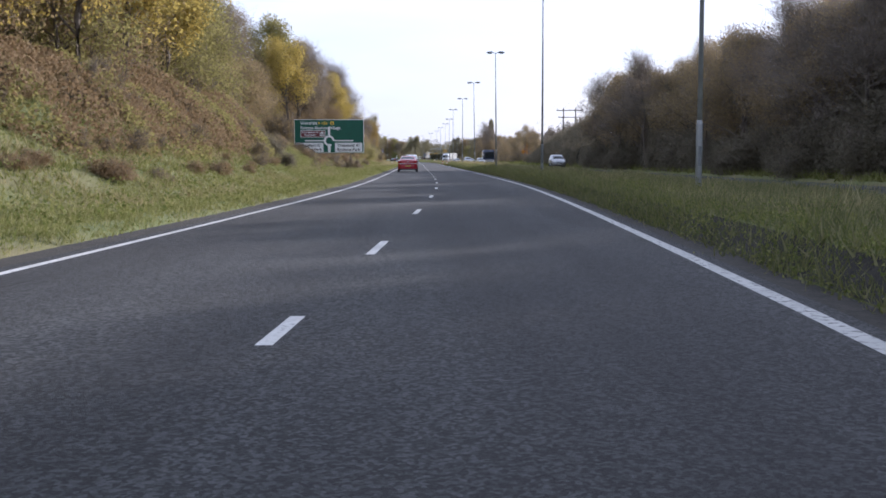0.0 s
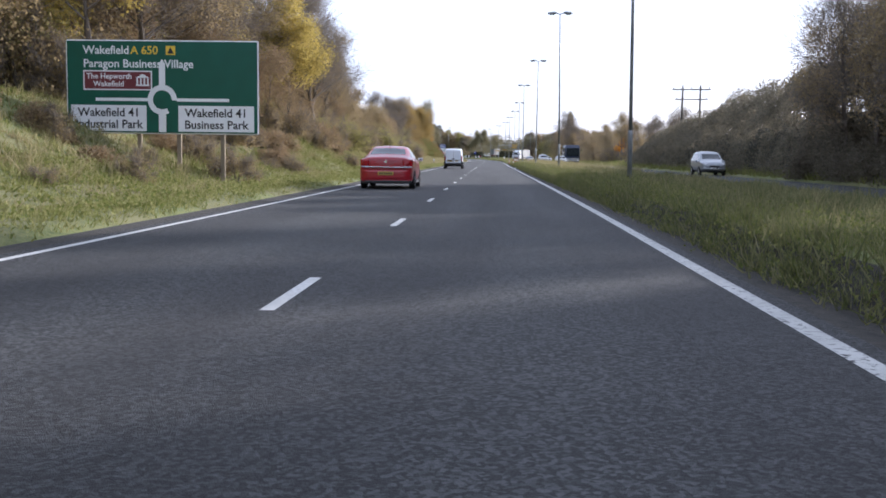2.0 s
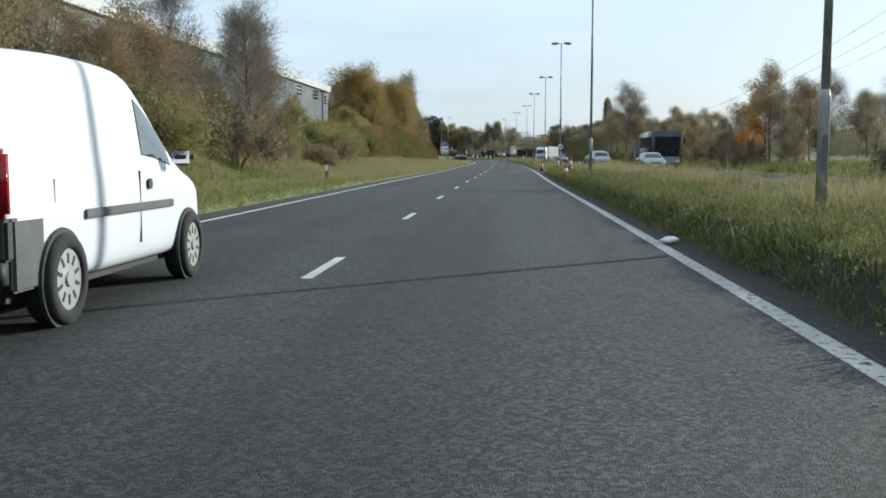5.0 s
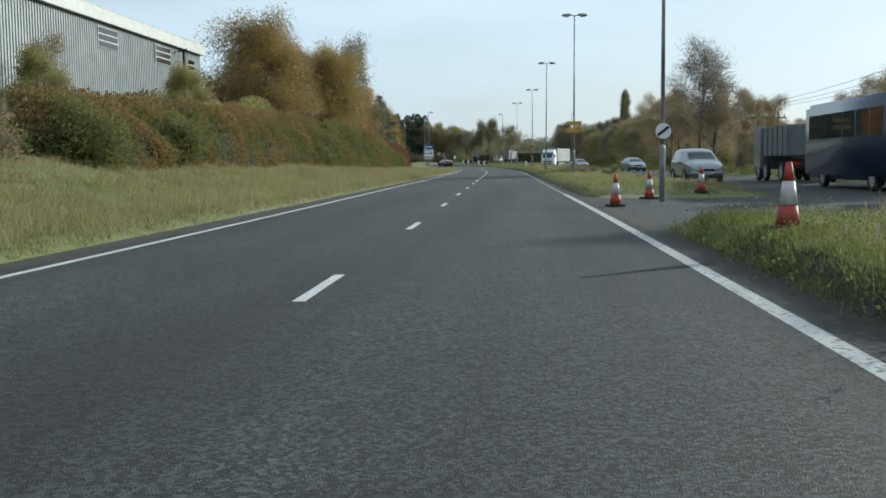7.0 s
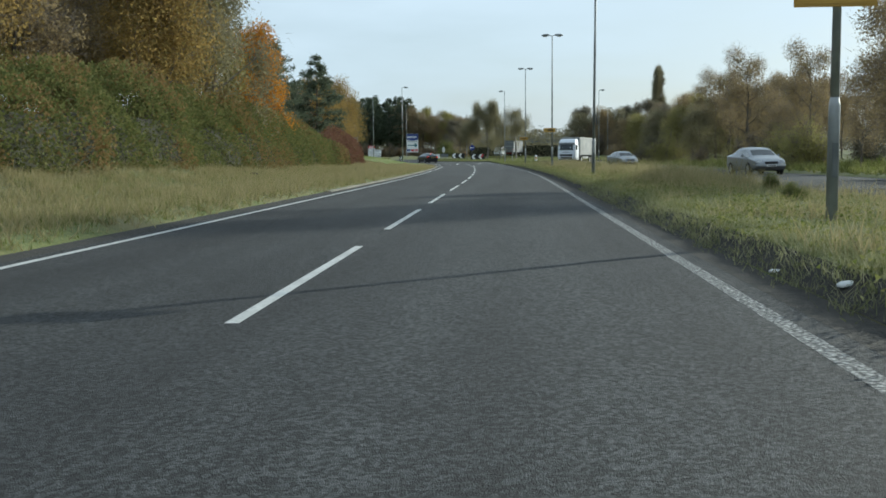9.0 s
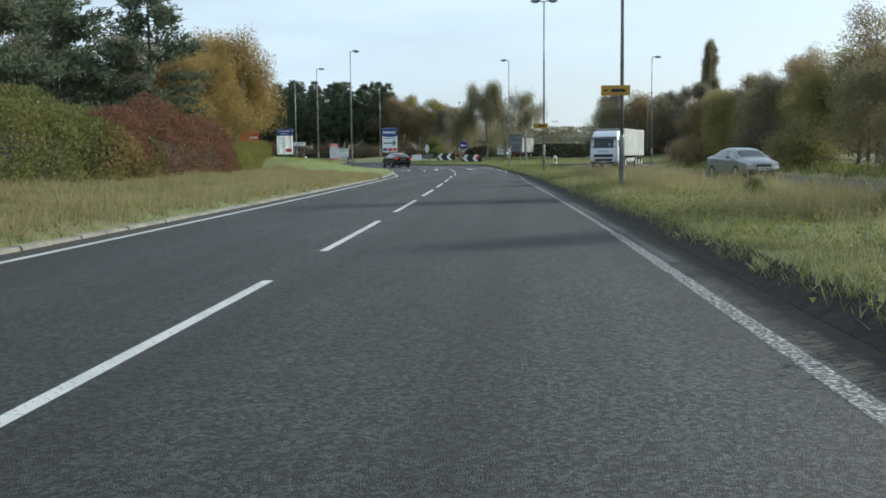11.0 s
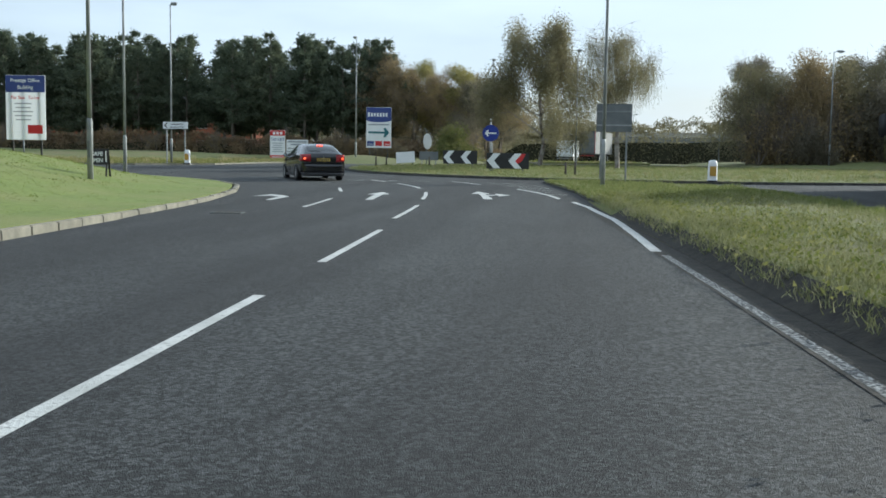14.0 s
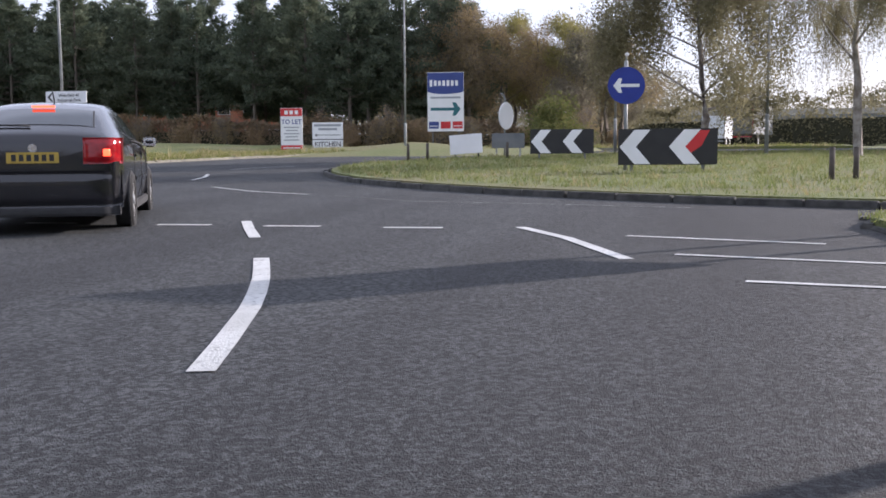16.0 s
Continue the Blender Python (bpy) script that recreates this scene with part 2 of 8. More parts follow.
BLACK_PLASTIC = mat("black_plastic", (0.018, 0.018, 0.019), (0.03, 0.03, 0.031), 8, 0.65)
GREY_PLASTIC = mat("grey_bumper_plastic", (0.07, 0.075, 0.08), (0.1, 0.105, 0.11), 6, 0.7)
RUBBER = mat("tyre_rubber", (0.015, 0.015, 0.015), (0.028, 0.027, 0.026), 10, 0.9)
ALLOY = mat("wheel_alloy", (0.42, 0.42, 0.42), (0.5, 0.5, 0.5), 6, 0.4, 0.6)
CHROME = mat("chrome", (0.65, 0.65, 0.66), None, rough=0.15, metal=1.0)
TAIL_RED = mat("tail_lamp_lens", (0.22, 0.004, 0.007), (0.34, 0.008, 0.012), 20, 0.12, spec=0.5)
TAIL_LIT = lamp_mat("lit_brake_lamp", (1.0, 0.09, 0.03), 2.6)
HEAD_GLASS = mat("head_lamp_lens", (0.6, 0.62, 0.64), (0.75, 0.76, 0.78), 20, 0.1, spec=0.8)
PLATE_YELLOW = mat("yellow_plate", (0.46, 0.32, 0.05), None, rough=0.5)
PLATE_WHITE = mat("white_plate", (0.75, 0.75, 0.73), None, rough=0.5)
CONE_RED = mat("cone_orange_red", (0.4, 0.05, 0.03), (0.3, 0.05, 0.035), 6, 0.6)
CONE_WHITE = mat("cone_white_sleeve", (0.4, 0.38, 0.37), (0.6, 0.58, 0.56), 6, 0.5)
TRAILER = mat("trailer_curtain", (0.1, 0.11, 0.12), (0.15, 0.16, 0.17), 1.5, 0.6)
BLUE_COACH = mat("dark_blue_coach_paint", (0.02, 0.03, 0.06), (0.03, 0.04, 0.075), 2, 0.35, coat=0.5)
LEAF_GOLD = leaf_mat("gold_leaves", [(0.34, 0.282, 0.09), (0.42, 0.338, 0.1), (0.49, 0.382, 0.108), (0.38, 0.325, 0.1)], 0.6)
LEAF_OLIVE = leaf_mat("olive_autumn_leaves", [(0.235, 0.222, 0.087), (0.28, 0.258, 0.1), (0.325, 0.29, 0.115), (0.25, 0.24, 0.093)], 0.5)
LEAF_BROWN = leaf_mat("brown_autumn_leaves", [(0.245, 0.193, 0.108), (0.295, 0.23, 0.128), (0.345, 0.265, 0.145), (0.265, 0.225, 0.118)], 0.5)
LEAF_BRAMBLE = leaf_mat("brown_bramble_leaves", [(0.14, 0.1, 0.065), (0.2, 0.15, 0.1), (0.27, 0.205, 0.135), (0.17, 0.14, 0.075)], 0.35)
LEAF_RUST = leaf_mat("rust_bracken", [(0.23, 0.16, 0.088), (0.285, 0.202, 0.118), (0.34, 0.252, 0.15), (0.215, 0.182, 0.088)])
LEAF_ORANGE = leaf_mat("orange_leaves", [(0.33, 0.142, 0.022), (0.5, 0.22, 0.032), (0.6, 0.295, 0.045), (0.29, 0.152, 0.03)])
LEAF_GREEN = leaf_mat("hedge_leaves", [(0.082, 0.098, 0.034), (0.125, 0.142, 0.048), (0.18, 0.187, 0.066), (0.235, 0.215, 0.086)])
LEAF_HEDGE = leaf_mat("clipped_hedge_leaves", [(0.1, 0.125, 0.03), (0.155, 0.18, 0.045), (0.22, 0.23, 0.06), (0.26, 0.23, 0.09)], 0.45)
LEAF_DARK = leaf_mat("dark_leaves", [(0.115, 0.104, 0.078), (0.17, 0.152, 0.112), (0.225, 0.2, 0.145), (0.145, 0.136, 0.096)], 0.55)
LEAF_BIRCH = leaf_mat("birch_leaves", [(0.17, 0.16, 0.095), (0.235, 0.215, 0.13), (0.3, 0.268, 0.16), (0.2, 0.195, 0.113)], 0.5)
LEAF_AMBER = leaf_mat("amber_leaves", [(0.21, 0.155, 0.06), (0.3, 0.21, 0.075), (0.36, 0.255, 0.09), (0.19, 0.175, 0.07)], 0.58)
LEAF_MAROON = leaf_mat("maroon_shrub_leaves", [(0.14, 0.068, 0.052), (0.205, 0.098, 0.072), (0.19, 0.12, 0.066), (0.12, 0.08, 0.05)], 0.35)
LEAF_FAR = leaf_mat("distant_grey_brown_woods", [(0.16, 0.15, 0.1), (0.22, 0.2, 0.13), (0.27, 0.24, 0.155), (0.19, 0.18, 0.12)], 0.3)
LEAF_RED = leaf_mat("dark_red_shrub_leaves", [(0.17, 0.105, 0.05), (0.25, 0.158, 0.07), (0.28, 0.2, 0.084), (0.17, 0.145, 0.06)])
LEAF_PINE = leaf_mat("pine_needles", [(0.062, 0.083, 0.058), (0.1, 0.125, 0.084), (0.135, 0.156, 0.102), (0.18, 0.197, 0.126)], 0.4)
TWIG = leaf_mat("bare_twigs", [(0.125, 0.105, 0.088), (0.18, 0.153, 0.127), (0.24, 0.208, 0.172), (0.15, 0.128, 0.107)], 0.3)
GRASS = leaf_mat("verge_grass_blades", [(0.09, 0.115, 0.028), (0.16, 0.18, 0.05), (0.25, 0.25, 0.09), (0.37, 0.34, 0.165)], 0.4)
GRASS_ISLAND = leaf_mat("island_grass_blades", [(0.09, 0.12, 0.035), (0.145, 0.178, 0.058), (0.22, 0.24, 0.09), (0.32, 0.31, 0.145)], 0.4)
GRASS_COOL = leaf_mat("rank_green_grass_blades", [(0.09, 0.105, 0.045), (0.15, 0.155, 0.07), (0.22, 0.21, 0.105), (0.33, 0.295, 0.175)], 0.35)
GRASS_PALE = leaf_mat("pale_dewy_grass_blades", [(0.135, 0.15, 0.06), (0.205, 0.215, 0.098), (0.29, 0.288, 0.158), (0.4, 0.38, 0.25)], 0.4)
GRASS_DRY = leaf_mat("dry_grass_blades", [(0.19, 0.175, 0.08), (0.3, 0.26, 0.135), (0.39, 0.335, 0.19), (0.17, 0.175, 0.06)], 0.4)
GRASS_LAWN = leaf_mat("lawn_blades", [(0.135, 0.18, 0.034), (0.185, 0.23, 0.05), (0.245, 0.275, 0.075)], 0.45)


# ---- plan of the road ----
KNOTS = [-60, -20, 10, 40, 70, 100, 130, 160, 190, 220, 250, 280, 310, 340, 370, 400]
LINE_X = [-6.2, -3.4, -1.48, -0.35, -0.32, -0.59, -0.91, -1.19, -1.49, -1.6, -1.98, -2.36, -2.87, -3.95, -5.5, -7.7]
W_LEFT, W_RIGHT = 3.45, 3.72
RB, RB_R = (1.5, 427.8), 18.5


def xc(y):
    """The lane line's place across, at a distance along."""
    y = min(max(y, -60), 400)
    for i in range(len(KNOTS) - 1):
        if y <= KNOTS[i + 1]:
            break
    s = [(LINE_X[j + 1] - LINE_X[j]) / (KNOTS[j + 1] - KNOTS[j]) for j in range(len(KNOTS) - 1)]
    m0 = s[0] if i == 0 else (s[i - 1] + s[i]) / 2
    m1 = s[i] if i == len(s) - 1 else (s[i] + s[i + 1]) / 2
    h = KNOTS[i + 1] - KNOTS[i]
    t = (y - KNOTS[i]) / h
    a, b = LINE_X[i], LINE_X[i + 1]
    return (2 * t**3 - 3 * t**2 + 1) * a + (t**3 - 2 * t**2 + t) * h * m0 + (3 * t**2 - 2 * t**3) * b + (t**3 - t**2) * h * m1


def smooth(a, b, v):
    t = min(1, max(0, (v - a) / (b - a)))
    return t * t * (3 - 2 * t)


def lerp_table(v, xs, ys):
    return float(np.interp(v, xs, ys))


def road_z(y):
    """The road climbs gently into the roundabout."""
    return 0.0 if y < 388 else min(1.0, 0.0125 * (y - 388) * smooth(386, 396, y))


def ground_z(x, y):
    """The lie of the land: verges, the bank on the near side, the median, the bank beyond the other carriageway."""
    u = x - xc(y)
    r = road_z(y)
    bump = 0.06 * math.sin(x * 0.9 + y * 0.31) + 0.05 * math.sin(y * 0.73 - x * 0.4) + 0.25 * (noise.noise((x * 0.12, y * 0.12, 0)))
    if u < -4.15:
        bank = lerp_table(y, [-60, 60, 110, 160, 200, 250, 300, 350, 380], [3.2, 3.0, 3.0, 2.7, 2.0, 1.3, 0.9, 0.5, 0.2])
        far = lerp_table(y, [-60, 150, 220, 260, 400], [4.0, 3.0, 1.5, 0.5, 0.3])
        s = smooth(lerp_table(y, [60, 90, 120, 200], [-5.8, -6.4, -6.0, -6.6]), lerp_table(y, [55, 80, 98, 115, 160, 200], [-12.3, -15.2, -15.2, -12.8, -13.5, -15]), u)
        rb = smooth(368, 380, y) * (1 - smooth(438, 452, y)) * smooth(-140, -110, u)
        z = 0.14 * smooth(-4.15, -4.6, u) + bank * s + far * smooth(-15, -45, u) + bump * (0.25 + s) * smooth(-4.4, -7, u)
        return r + (1 - rb) * z - 0.1 * rb
    if u < 4.3:
        return r - 0.08
    if u < 10.1:
        flat = 1 - smooth(217.5, 219.5, y) * (1 - smooth(233.0, 235.0, y))
        return r - 0.06 * (1 - flat) + flat * (lerp_table(y, [185, 235], [0.36, 0.22]) * smooth(4.3, 4.72, u) * (1 - smooth(8.8, 10.0, u)) + 0.4 * bump * smooth(4.4, 6, u) * (1 - smooth(9, 10, u))) * (1 - smooth(392, 400, y)) - 0.12 * smooth(394, 400, y)
    if u < 18.0:
        return r - 0.08
    bank = lerp_table(y, [-60, 120, 200, 230, 300, 400], [2.6, 2.4, 1.6, 0.6, 0.4, 0.3])
    return r + 0.15 * smooth(18.0, 18.6, u) + (bank * smooth(20, 28, u) + bump * smooth(19, 22, u)) * (1 - smooth(395, 405, y) * (1 - smooth(445, 455, y)) * (1 - smooth(50, 60, u))) - 0.3 * smooth(398, 404, y) * (1 - smooth(445, 452, y)) * (1 - smooth(50, 60, u))


def mesh_of(name, verts, faces, *materials):
    me = bpy.data.meshes.new(name)
    me.from_pydata([tuple(v) for v in verts], [], faces)
    for m in materials:
        me.materials.append(m)
    return me


def piece(name, verts, faces, material, parent=None, label="", smooth_faces=False):
    """A mesh of its own, top-level or under its thing."""
    me = mesh_of(name, verts, faces, material)
    if smooth_faces:
        me.polygons.foreach_set("use_smooth", [True] * len(me.polygons))
    ob = new(name, me)
    if parent:
        ob.parent = parent
    if label:
        tagged(ob, label)
    return ob


def part(name, bm, material, parent=None, label="", soft_shade=False):
    me = bpy.data.meshes.new(name)
    bm.to_mesh(me)
    bm.free()
    me.materials.append(material)
    if soft_shade:
        me.polygons.foreach_set("use_smooth", [True] * len(me.polygons))
    ob = new(name, me)
    if parent:
        ob.parent = parent
    if label:
        tagged(ob, label)
    return ob


def box_bm(cx, cy, cz, sx, sy, sz, bevel=0.0, bm=None):
    own = bmesh.new()
    bmesh.ops.create_cube(own, size=1, matrix=Matrix.LocRotScale((cx, cy, cz), None, (sx, sy, sz)))
    if bevel:
        bmesh.ops.bevel(own, geom=own.edges[:], offset=bevel, segments=2, affect="EDGES")
    if bm is None:
        return own
    me = bpy.data.meshes.new("t")
    own.to_mesh(me)
    own.free()
    bm.from_mesh(me)
    bpy.data.meshes.remove(me)
    return bm


def tube_data(pts, radii, n=8, caps=True):
    """A tapered round tube through points."""
    verts, faces = [], []
    for i, p in enumerate(pts):
        p = Vector(p)
        a = Vector(pts[max(0, i - 1)])
        b = Vector(pts[min(len(pts) - 1, i + 1)])
        q = (b - a).to_track_quat("Z", "Y")
        for k in range(n):
            w = 2 * math.pi * k / n
            verts.append(p + q @ Vector((math.cos(w) * radii[i], math.sin(w) * radii[i], 0)))
    for i in range(len(pts) - 1):
        for k in range(n):
            faces.append((i * n + k, i * n + (k + 1) % n, (i + 1) * n + (k + 1) % n, (i + 1) * n + k))
    if caps:
        faces += [tuple(range(n))[::-1], tuple(range((len(pts) - 1) * n, len(pts) * n))]
    return verts, faces


def tube(name, pts, radii, material, parent=None, n=8, label=""):
    v, f = tube_data(pts, radii, n)
    return piece(name, v, f, material, parent, label, True)


def thing(name, label, category, group="", m=None, kind=""):
    ob = new(name)
    ob.empty_display_size = 0.3
    if m is not None:
        ob.matrix_world = m
    return tagged(ob, label, category, group, kind)


def text_mesh(body, size, material, parent, m, name="lettering", align="LEFT", bold=0.0):
    cu = bpy.data.curves.new(name, "FONT")
    cu.body, cu.size, cu.align_x, cu.extrude, cu.offset = body, size, align, 0.001, bold
    cu.resolution_u = 3
    tmp = bpy.data.objects.new("t", cu)
    me = bpy.data.meshes.new_from_object(tmp)
    bpy.data.objects.remove(tmp)
    me.materials.clear()
    me.materials.append(material)
    ob = new(name, me)
    ob.parent = parent
    ob.matrix_local = m
    return ob


# ---- ground ----
def build_ground():
    us = [-2500, -1200, -600, -300, -160, -110, -80, -60, -50, -42, -36, -30, -26, -23, -20, -18, -16.5, -15, -13.8, -12.6, -11.4, -10.2, -9, -8, -7, -6.2, -5.4, -4.9, -4.6, -4.4, -4.16, -4.1, 0,
          4.28, 4.32, 4.42, 4.52, 4.62, 4.74, 4.9, 5.1, 5.5, 6, 6.6, 7.3, 8, 8.8, 9.4, 9.9, 10.05, 10.15, 14, 17.9, 18.05, 18.4, 18.8, 19.6, 20.6, 21.8, 23, 24.5, 26, 28, 31, 36, 44, 52, 60, 80, 110, 160, 300, 600, 1200, 2500]
    ys = [-2500, -1000, -400, -200, -120] + list(np.arange(-60, 470, 2.0)) + list(np.arange(470, 620, 10.0)) + [640, 700, 800, 1000, 1400, 2000, 3000, 4500]
    verts = [(xc(y) + u, y, ground_z(xc(y) + u, y)) for y in ys for u in us]
    n = len(us)
    faces = [(j * n + i, j * n + i + 1, (j + 1) * n + i + 1, (j + 1) * n + i) for j in range(len(ys) - 1) for i in range(n - 1)]
    g = piece("ground", verts, faces, SOIL, None, "", True)
    tagged(g, "rough grass verges and banks either side of the road", "ground", "", "structure")


def strip(name, ua, ub, ya, yb, z, material, parent=None, step=3.0, label="", wob=0.0):
    """A flat ribbon that follows the road between two lateral offsets."""
    n = max(1, round((yb - ya) / step))
    verts = []
    for i in range(n + 1):
        y = ya + (yb - ya) * i / n
        w = wob * noise.noise((y * 0.5, ua, 3.3))
        z_ = z + (0.0035 if y > 360 and material in (PAINT, PAINT_WORN, PAINT_FAINT, DIRT_AND_SHADE) else 0)
        verts += [(xc(y) + ua + (w if ua < 0 else 0), y, road_z(y) + z_), (xc(y) + ub + (w if ub > 0 else 0), y, road_z(y) + z_)]
    faces = [(2 * i, 2 * i + 1, 2 * i + 3, 2 * i + 2) for i in range(n)]
    return piece(name, verts, faces, material, parent, label)


def sheet(name, outline, z, material, parent=None, skirt=0.0, sub=1):
    """A filled outline that follows the road's climb, with a skirt down its rim."""
    bm = bmesh.new()
    vs = [bm.verts.new((x, y, road_z(y) + z)) for x, y in outline]
    f = bm.faces.new(vs)
    if f.normal.z < 0 or f.calc_area() and (f.normal_update() or f.normal.z < 0):
        f.normal_flip()
    rim = list(bm.edges)
    if skirt:
        ret = bmesh.ops.extrude_edge_only(bm, edges=rim)
        for v in [e for e in ret["geom"] if isinstance(e, bmesh.types.BMVert)]:
            v.co.z -= skirt
    f.normal_update()
    bmesh.ops.triangulate(bm, faces=[f])
    return part(name, bm, material, parent)


def ribbon(name, pts, width, z, material, parent=None):
    """A painted line through points on the road."""
    fine = [pts[0]]
    for a, b in zip(pts, pts[1:]):
        k = max(1, math.ceil(math.dist(a, b) / 0.7))
        fine += [(a[0] + (b[0] - a[0]) * j / k, a[1] + (b[1] - a[1]) * j / k) for j in range(1, k + 1)]
    pts = fine
    verts, faces = [], []
    for i, (x, y) in enumerate(pts):
        a, b = Vector(pts[max(0, i - 1)]), Vector(pts[min(len(pts) - 1, i + 1)])
        d = (b - a).normalized()
        for s in (-1, 1):
            px, py = x - s * d.y * width / 2, y + s * d.x * width / 2
            verts.append((px, py, road_z(py) + z + (0.0075 if py > 384 else 0.0035 if py > 360 else 0)))
        if i:
            k = 2 * i
            faces.append((k - 2, k - 1, k + 1, k))
    return piece(name, verts, faces, material, parent)


LEFT_KERB = [(-9.1, 362.0), (-9.5, 368.4), (-10.06, 372.7), (-10.64, 378.0), (-11.5, 385.5), (-12.35, 391.0), (-13.1, 395.0), (-14.2, 398.4), (-15.7, 401.0), (-17.9, 403.6), (-20.8, 406.2), (-25.0, 408.4), (-34.0, 409.6), (-60.0, 410.2), (-115.0, 410.8)]
MEDIAN_TIP = [(-1.1, 376.0), (-1.7, 383.0), (-2.4, 390.0), (-2.95, 395.0), (-3.25, 398.5), (-3.72, 401.6), (-4.25, 405.1), (-4.55, 407.4), (-4.3, 408.3), (-2.6, 408.0), (0.6, 405.8), (2.6, 402.6), (3.2, 398.0), (4.0, 388.0), (5.0, 376.0)]
FAR_VERGE = [(-115.0, 421.5), (-60.0, 422.6), (-40.0, 424.6), (-31.0, 427.6), (-27.5, 432.0), (-26.5, 440.0), (-24.0, 449.0), (-17.0, 456.0), (-7.0, 460.0), (3.0, 461.2)]


def build_roads():
    road = strip("road", -4.1, 4.3, -400, 392, 0.0, ASPHALT, None, 1.0)
    tagged(road, "dark worn asphalt dual carriageway lane pair", "road", "", "structure")
    other = strip("road_2", 10.1, 18.0, -400, 412, 0.0, ASPHALT)
    tagged(other, "dark asphalt opposite carriageway beyond the median", "road", "", "structure")
    # circulating road and the left exit
    ring = []
    bm = bmesh.new()
    rad = [0, 8, 16, 20, 24, 28, 30.5]
    rows = []
    for r in rad:
        rows.append([bm.verts.new((RB[0] + r * math.cos(a), RB[1] + r * math.sin(a), road_z(RB[1] + r * math.sin(a)) + 0.001)) for a in [2 * math.pi * k / 96 for k in range(96)]] if r else None)
    for i in range(2, len(rad)):
        for k in range(96):
            bm.faces.new((rows[i - 1][k], rows[i][k], rows[i][(k + 1) % 96], rows[i - 1][(k + 1) % 96]))
    rr = part("road_3", bm, ASPHALT)
    tagged(rr, "dark asphalt roundabout carriageway", "road", "", "structure")
    left = [(-9.2, 362), (-1.5, 376), (-2.0, 384), (-2.6, 392), (-3.3, 399), (-4.0, 408), (-8, 412), (-20, 418), (-27, 428), (-32, 429), (-60, 424), (-115, 423), (-115, 409), (-60, 408.4), (-34, 407.8), (-26, 407), (-21, 405.5), (-17.6, 403), (-15, 399.5), (-13.6, 395), (-12.2, 389), (-11, 383), (-10.2, 377), (-9.8, 371)]
    # lay the flare as a fine net, to follow the climb
    net(left, 0.002, "road_4", ASPHALT, "asphalt flare and exit road at the roundabout", "road", cut=0.3)
    wedge = strip("road_5", 4.28, 10.3, 219.0, 233.4, 0.002, ASPHALT)
    tagged(wedge, "worn tarmac crossover through the median", "road", "", "structure")


def inside(pt, poly):
    x, y = pt
    hit = False
    for i in range(len(poly)):
        (x1, y1), (x2, y2) = poly[i - 1], poly[i]
        if (y1 > y) != (y2 > y) and x < (x2 - x1) * (y - y1) / (y2 - y1) + x1:
            hit = not hit
    return hit


def net(outline, z, name, material, label, category, kind="structure", skirt=0.0, cut=1.0, lift=None):
    """A filled outline cut along lines of equal y, so that it follows the climb; lift gives its height in place of the road's."""
    bm = bmesh.new()
    f = bm.faces.new([bm.verts.new((x, y, 0)) for x, y in outline])
    y0, y1 = min(p[1] for p in outline), max(p[1] for p in outline)
    y = math.ceil(y0) + 0.37
    while y < y1:
        bmesh.ops.bisect_plane(bm, geom=bm.verts[:] + bm.edges[:] + bm.faces[:], plane_co=(0, y, 0), plane_no=(0, 1, 0))
        y += 3.0 * cut
    x = -116.0
    while lift and x < -9.0:
        bmesh.ops.bisect_plane(bm, geom=bm.verts[:] + bm.edges[:] + bm.faces[:], plane_co=(x, 0, 0), plane_no=(1, 0, 0))
        x += 6.0 if x < -42 else 1.5
    bmesh.ops.recalc_face_normals(bm, faces=bm.faces[:])
    for fc in bm.faces:
        if fc.normal.z < 0:
            fc.normal_flip()
    rim = [e for e in bm.edges if e.is_boundary]
    for v in bm.verts:
        v.co.z = lift(v.co.x, v.co.y) if lift else road_z(v.co.y) + z
    if skirt:
        ret = bmesh.ops.extrude_edge_only(bm, edges=rim)
        for v in [e for e in ret["geom"] if isinstance(e, bmesh.types.BMVert)]:
            v.co.z -= skirt
    bmesh.ops.triangulate(bm, faces=bm.faces[:])
    ob = part(name, bm, material)
    return tagged(ob, label, category, "", kind)


def kerb_run(name, pts, material, label, w=0.14, h=0.12, length=0.95, parent=None):
    """Kerb stones end to end along a line, each a stone of its own."""
    run = thing(name, label, "kerb", kind="structure")
    lens = [0.0]
    for i in range(1, len(pts)):
        lens.append(lens[-1] + math.dist(pts[i - 1], pts[i]))
    total, k, s = lens[-1], 0, 0.0
    bm = box_bm(0, 0, h / 2 - 0.06, w, length - 0.012, h + 0.12, 0.018)
    me = bpy.data.meshes.new("stone")
    bm.to_mesh(me)
    bm.free()
    me.materials.append(material)
    while s + length < total and k < 300:
        m = s + length / 2
        x = float(np.interp(m, lens, [p[0] for p in pts]))
        y = float(np.interp(m, lens, [p[1] for p in pts]))
        x2 = float(np.interp(m + 0.2, lens, [p[0] for p in pts]))
        y2 = float(np.interp(m + 0.2, lens, [p[1] for p in pts]))
        ob = new("stone", me)
        ob.parent = run
        ob.matrix_local = pose(x + random.uniform(-0.008, 0.008), y, road_z(y) + random.uniform(-0.008, 0.008), 0, random.uniform(-1, 1), math.degrees(math.atan2(y2 - y, x2 - x)) - 90)
        s += length
        k += 1
    return run


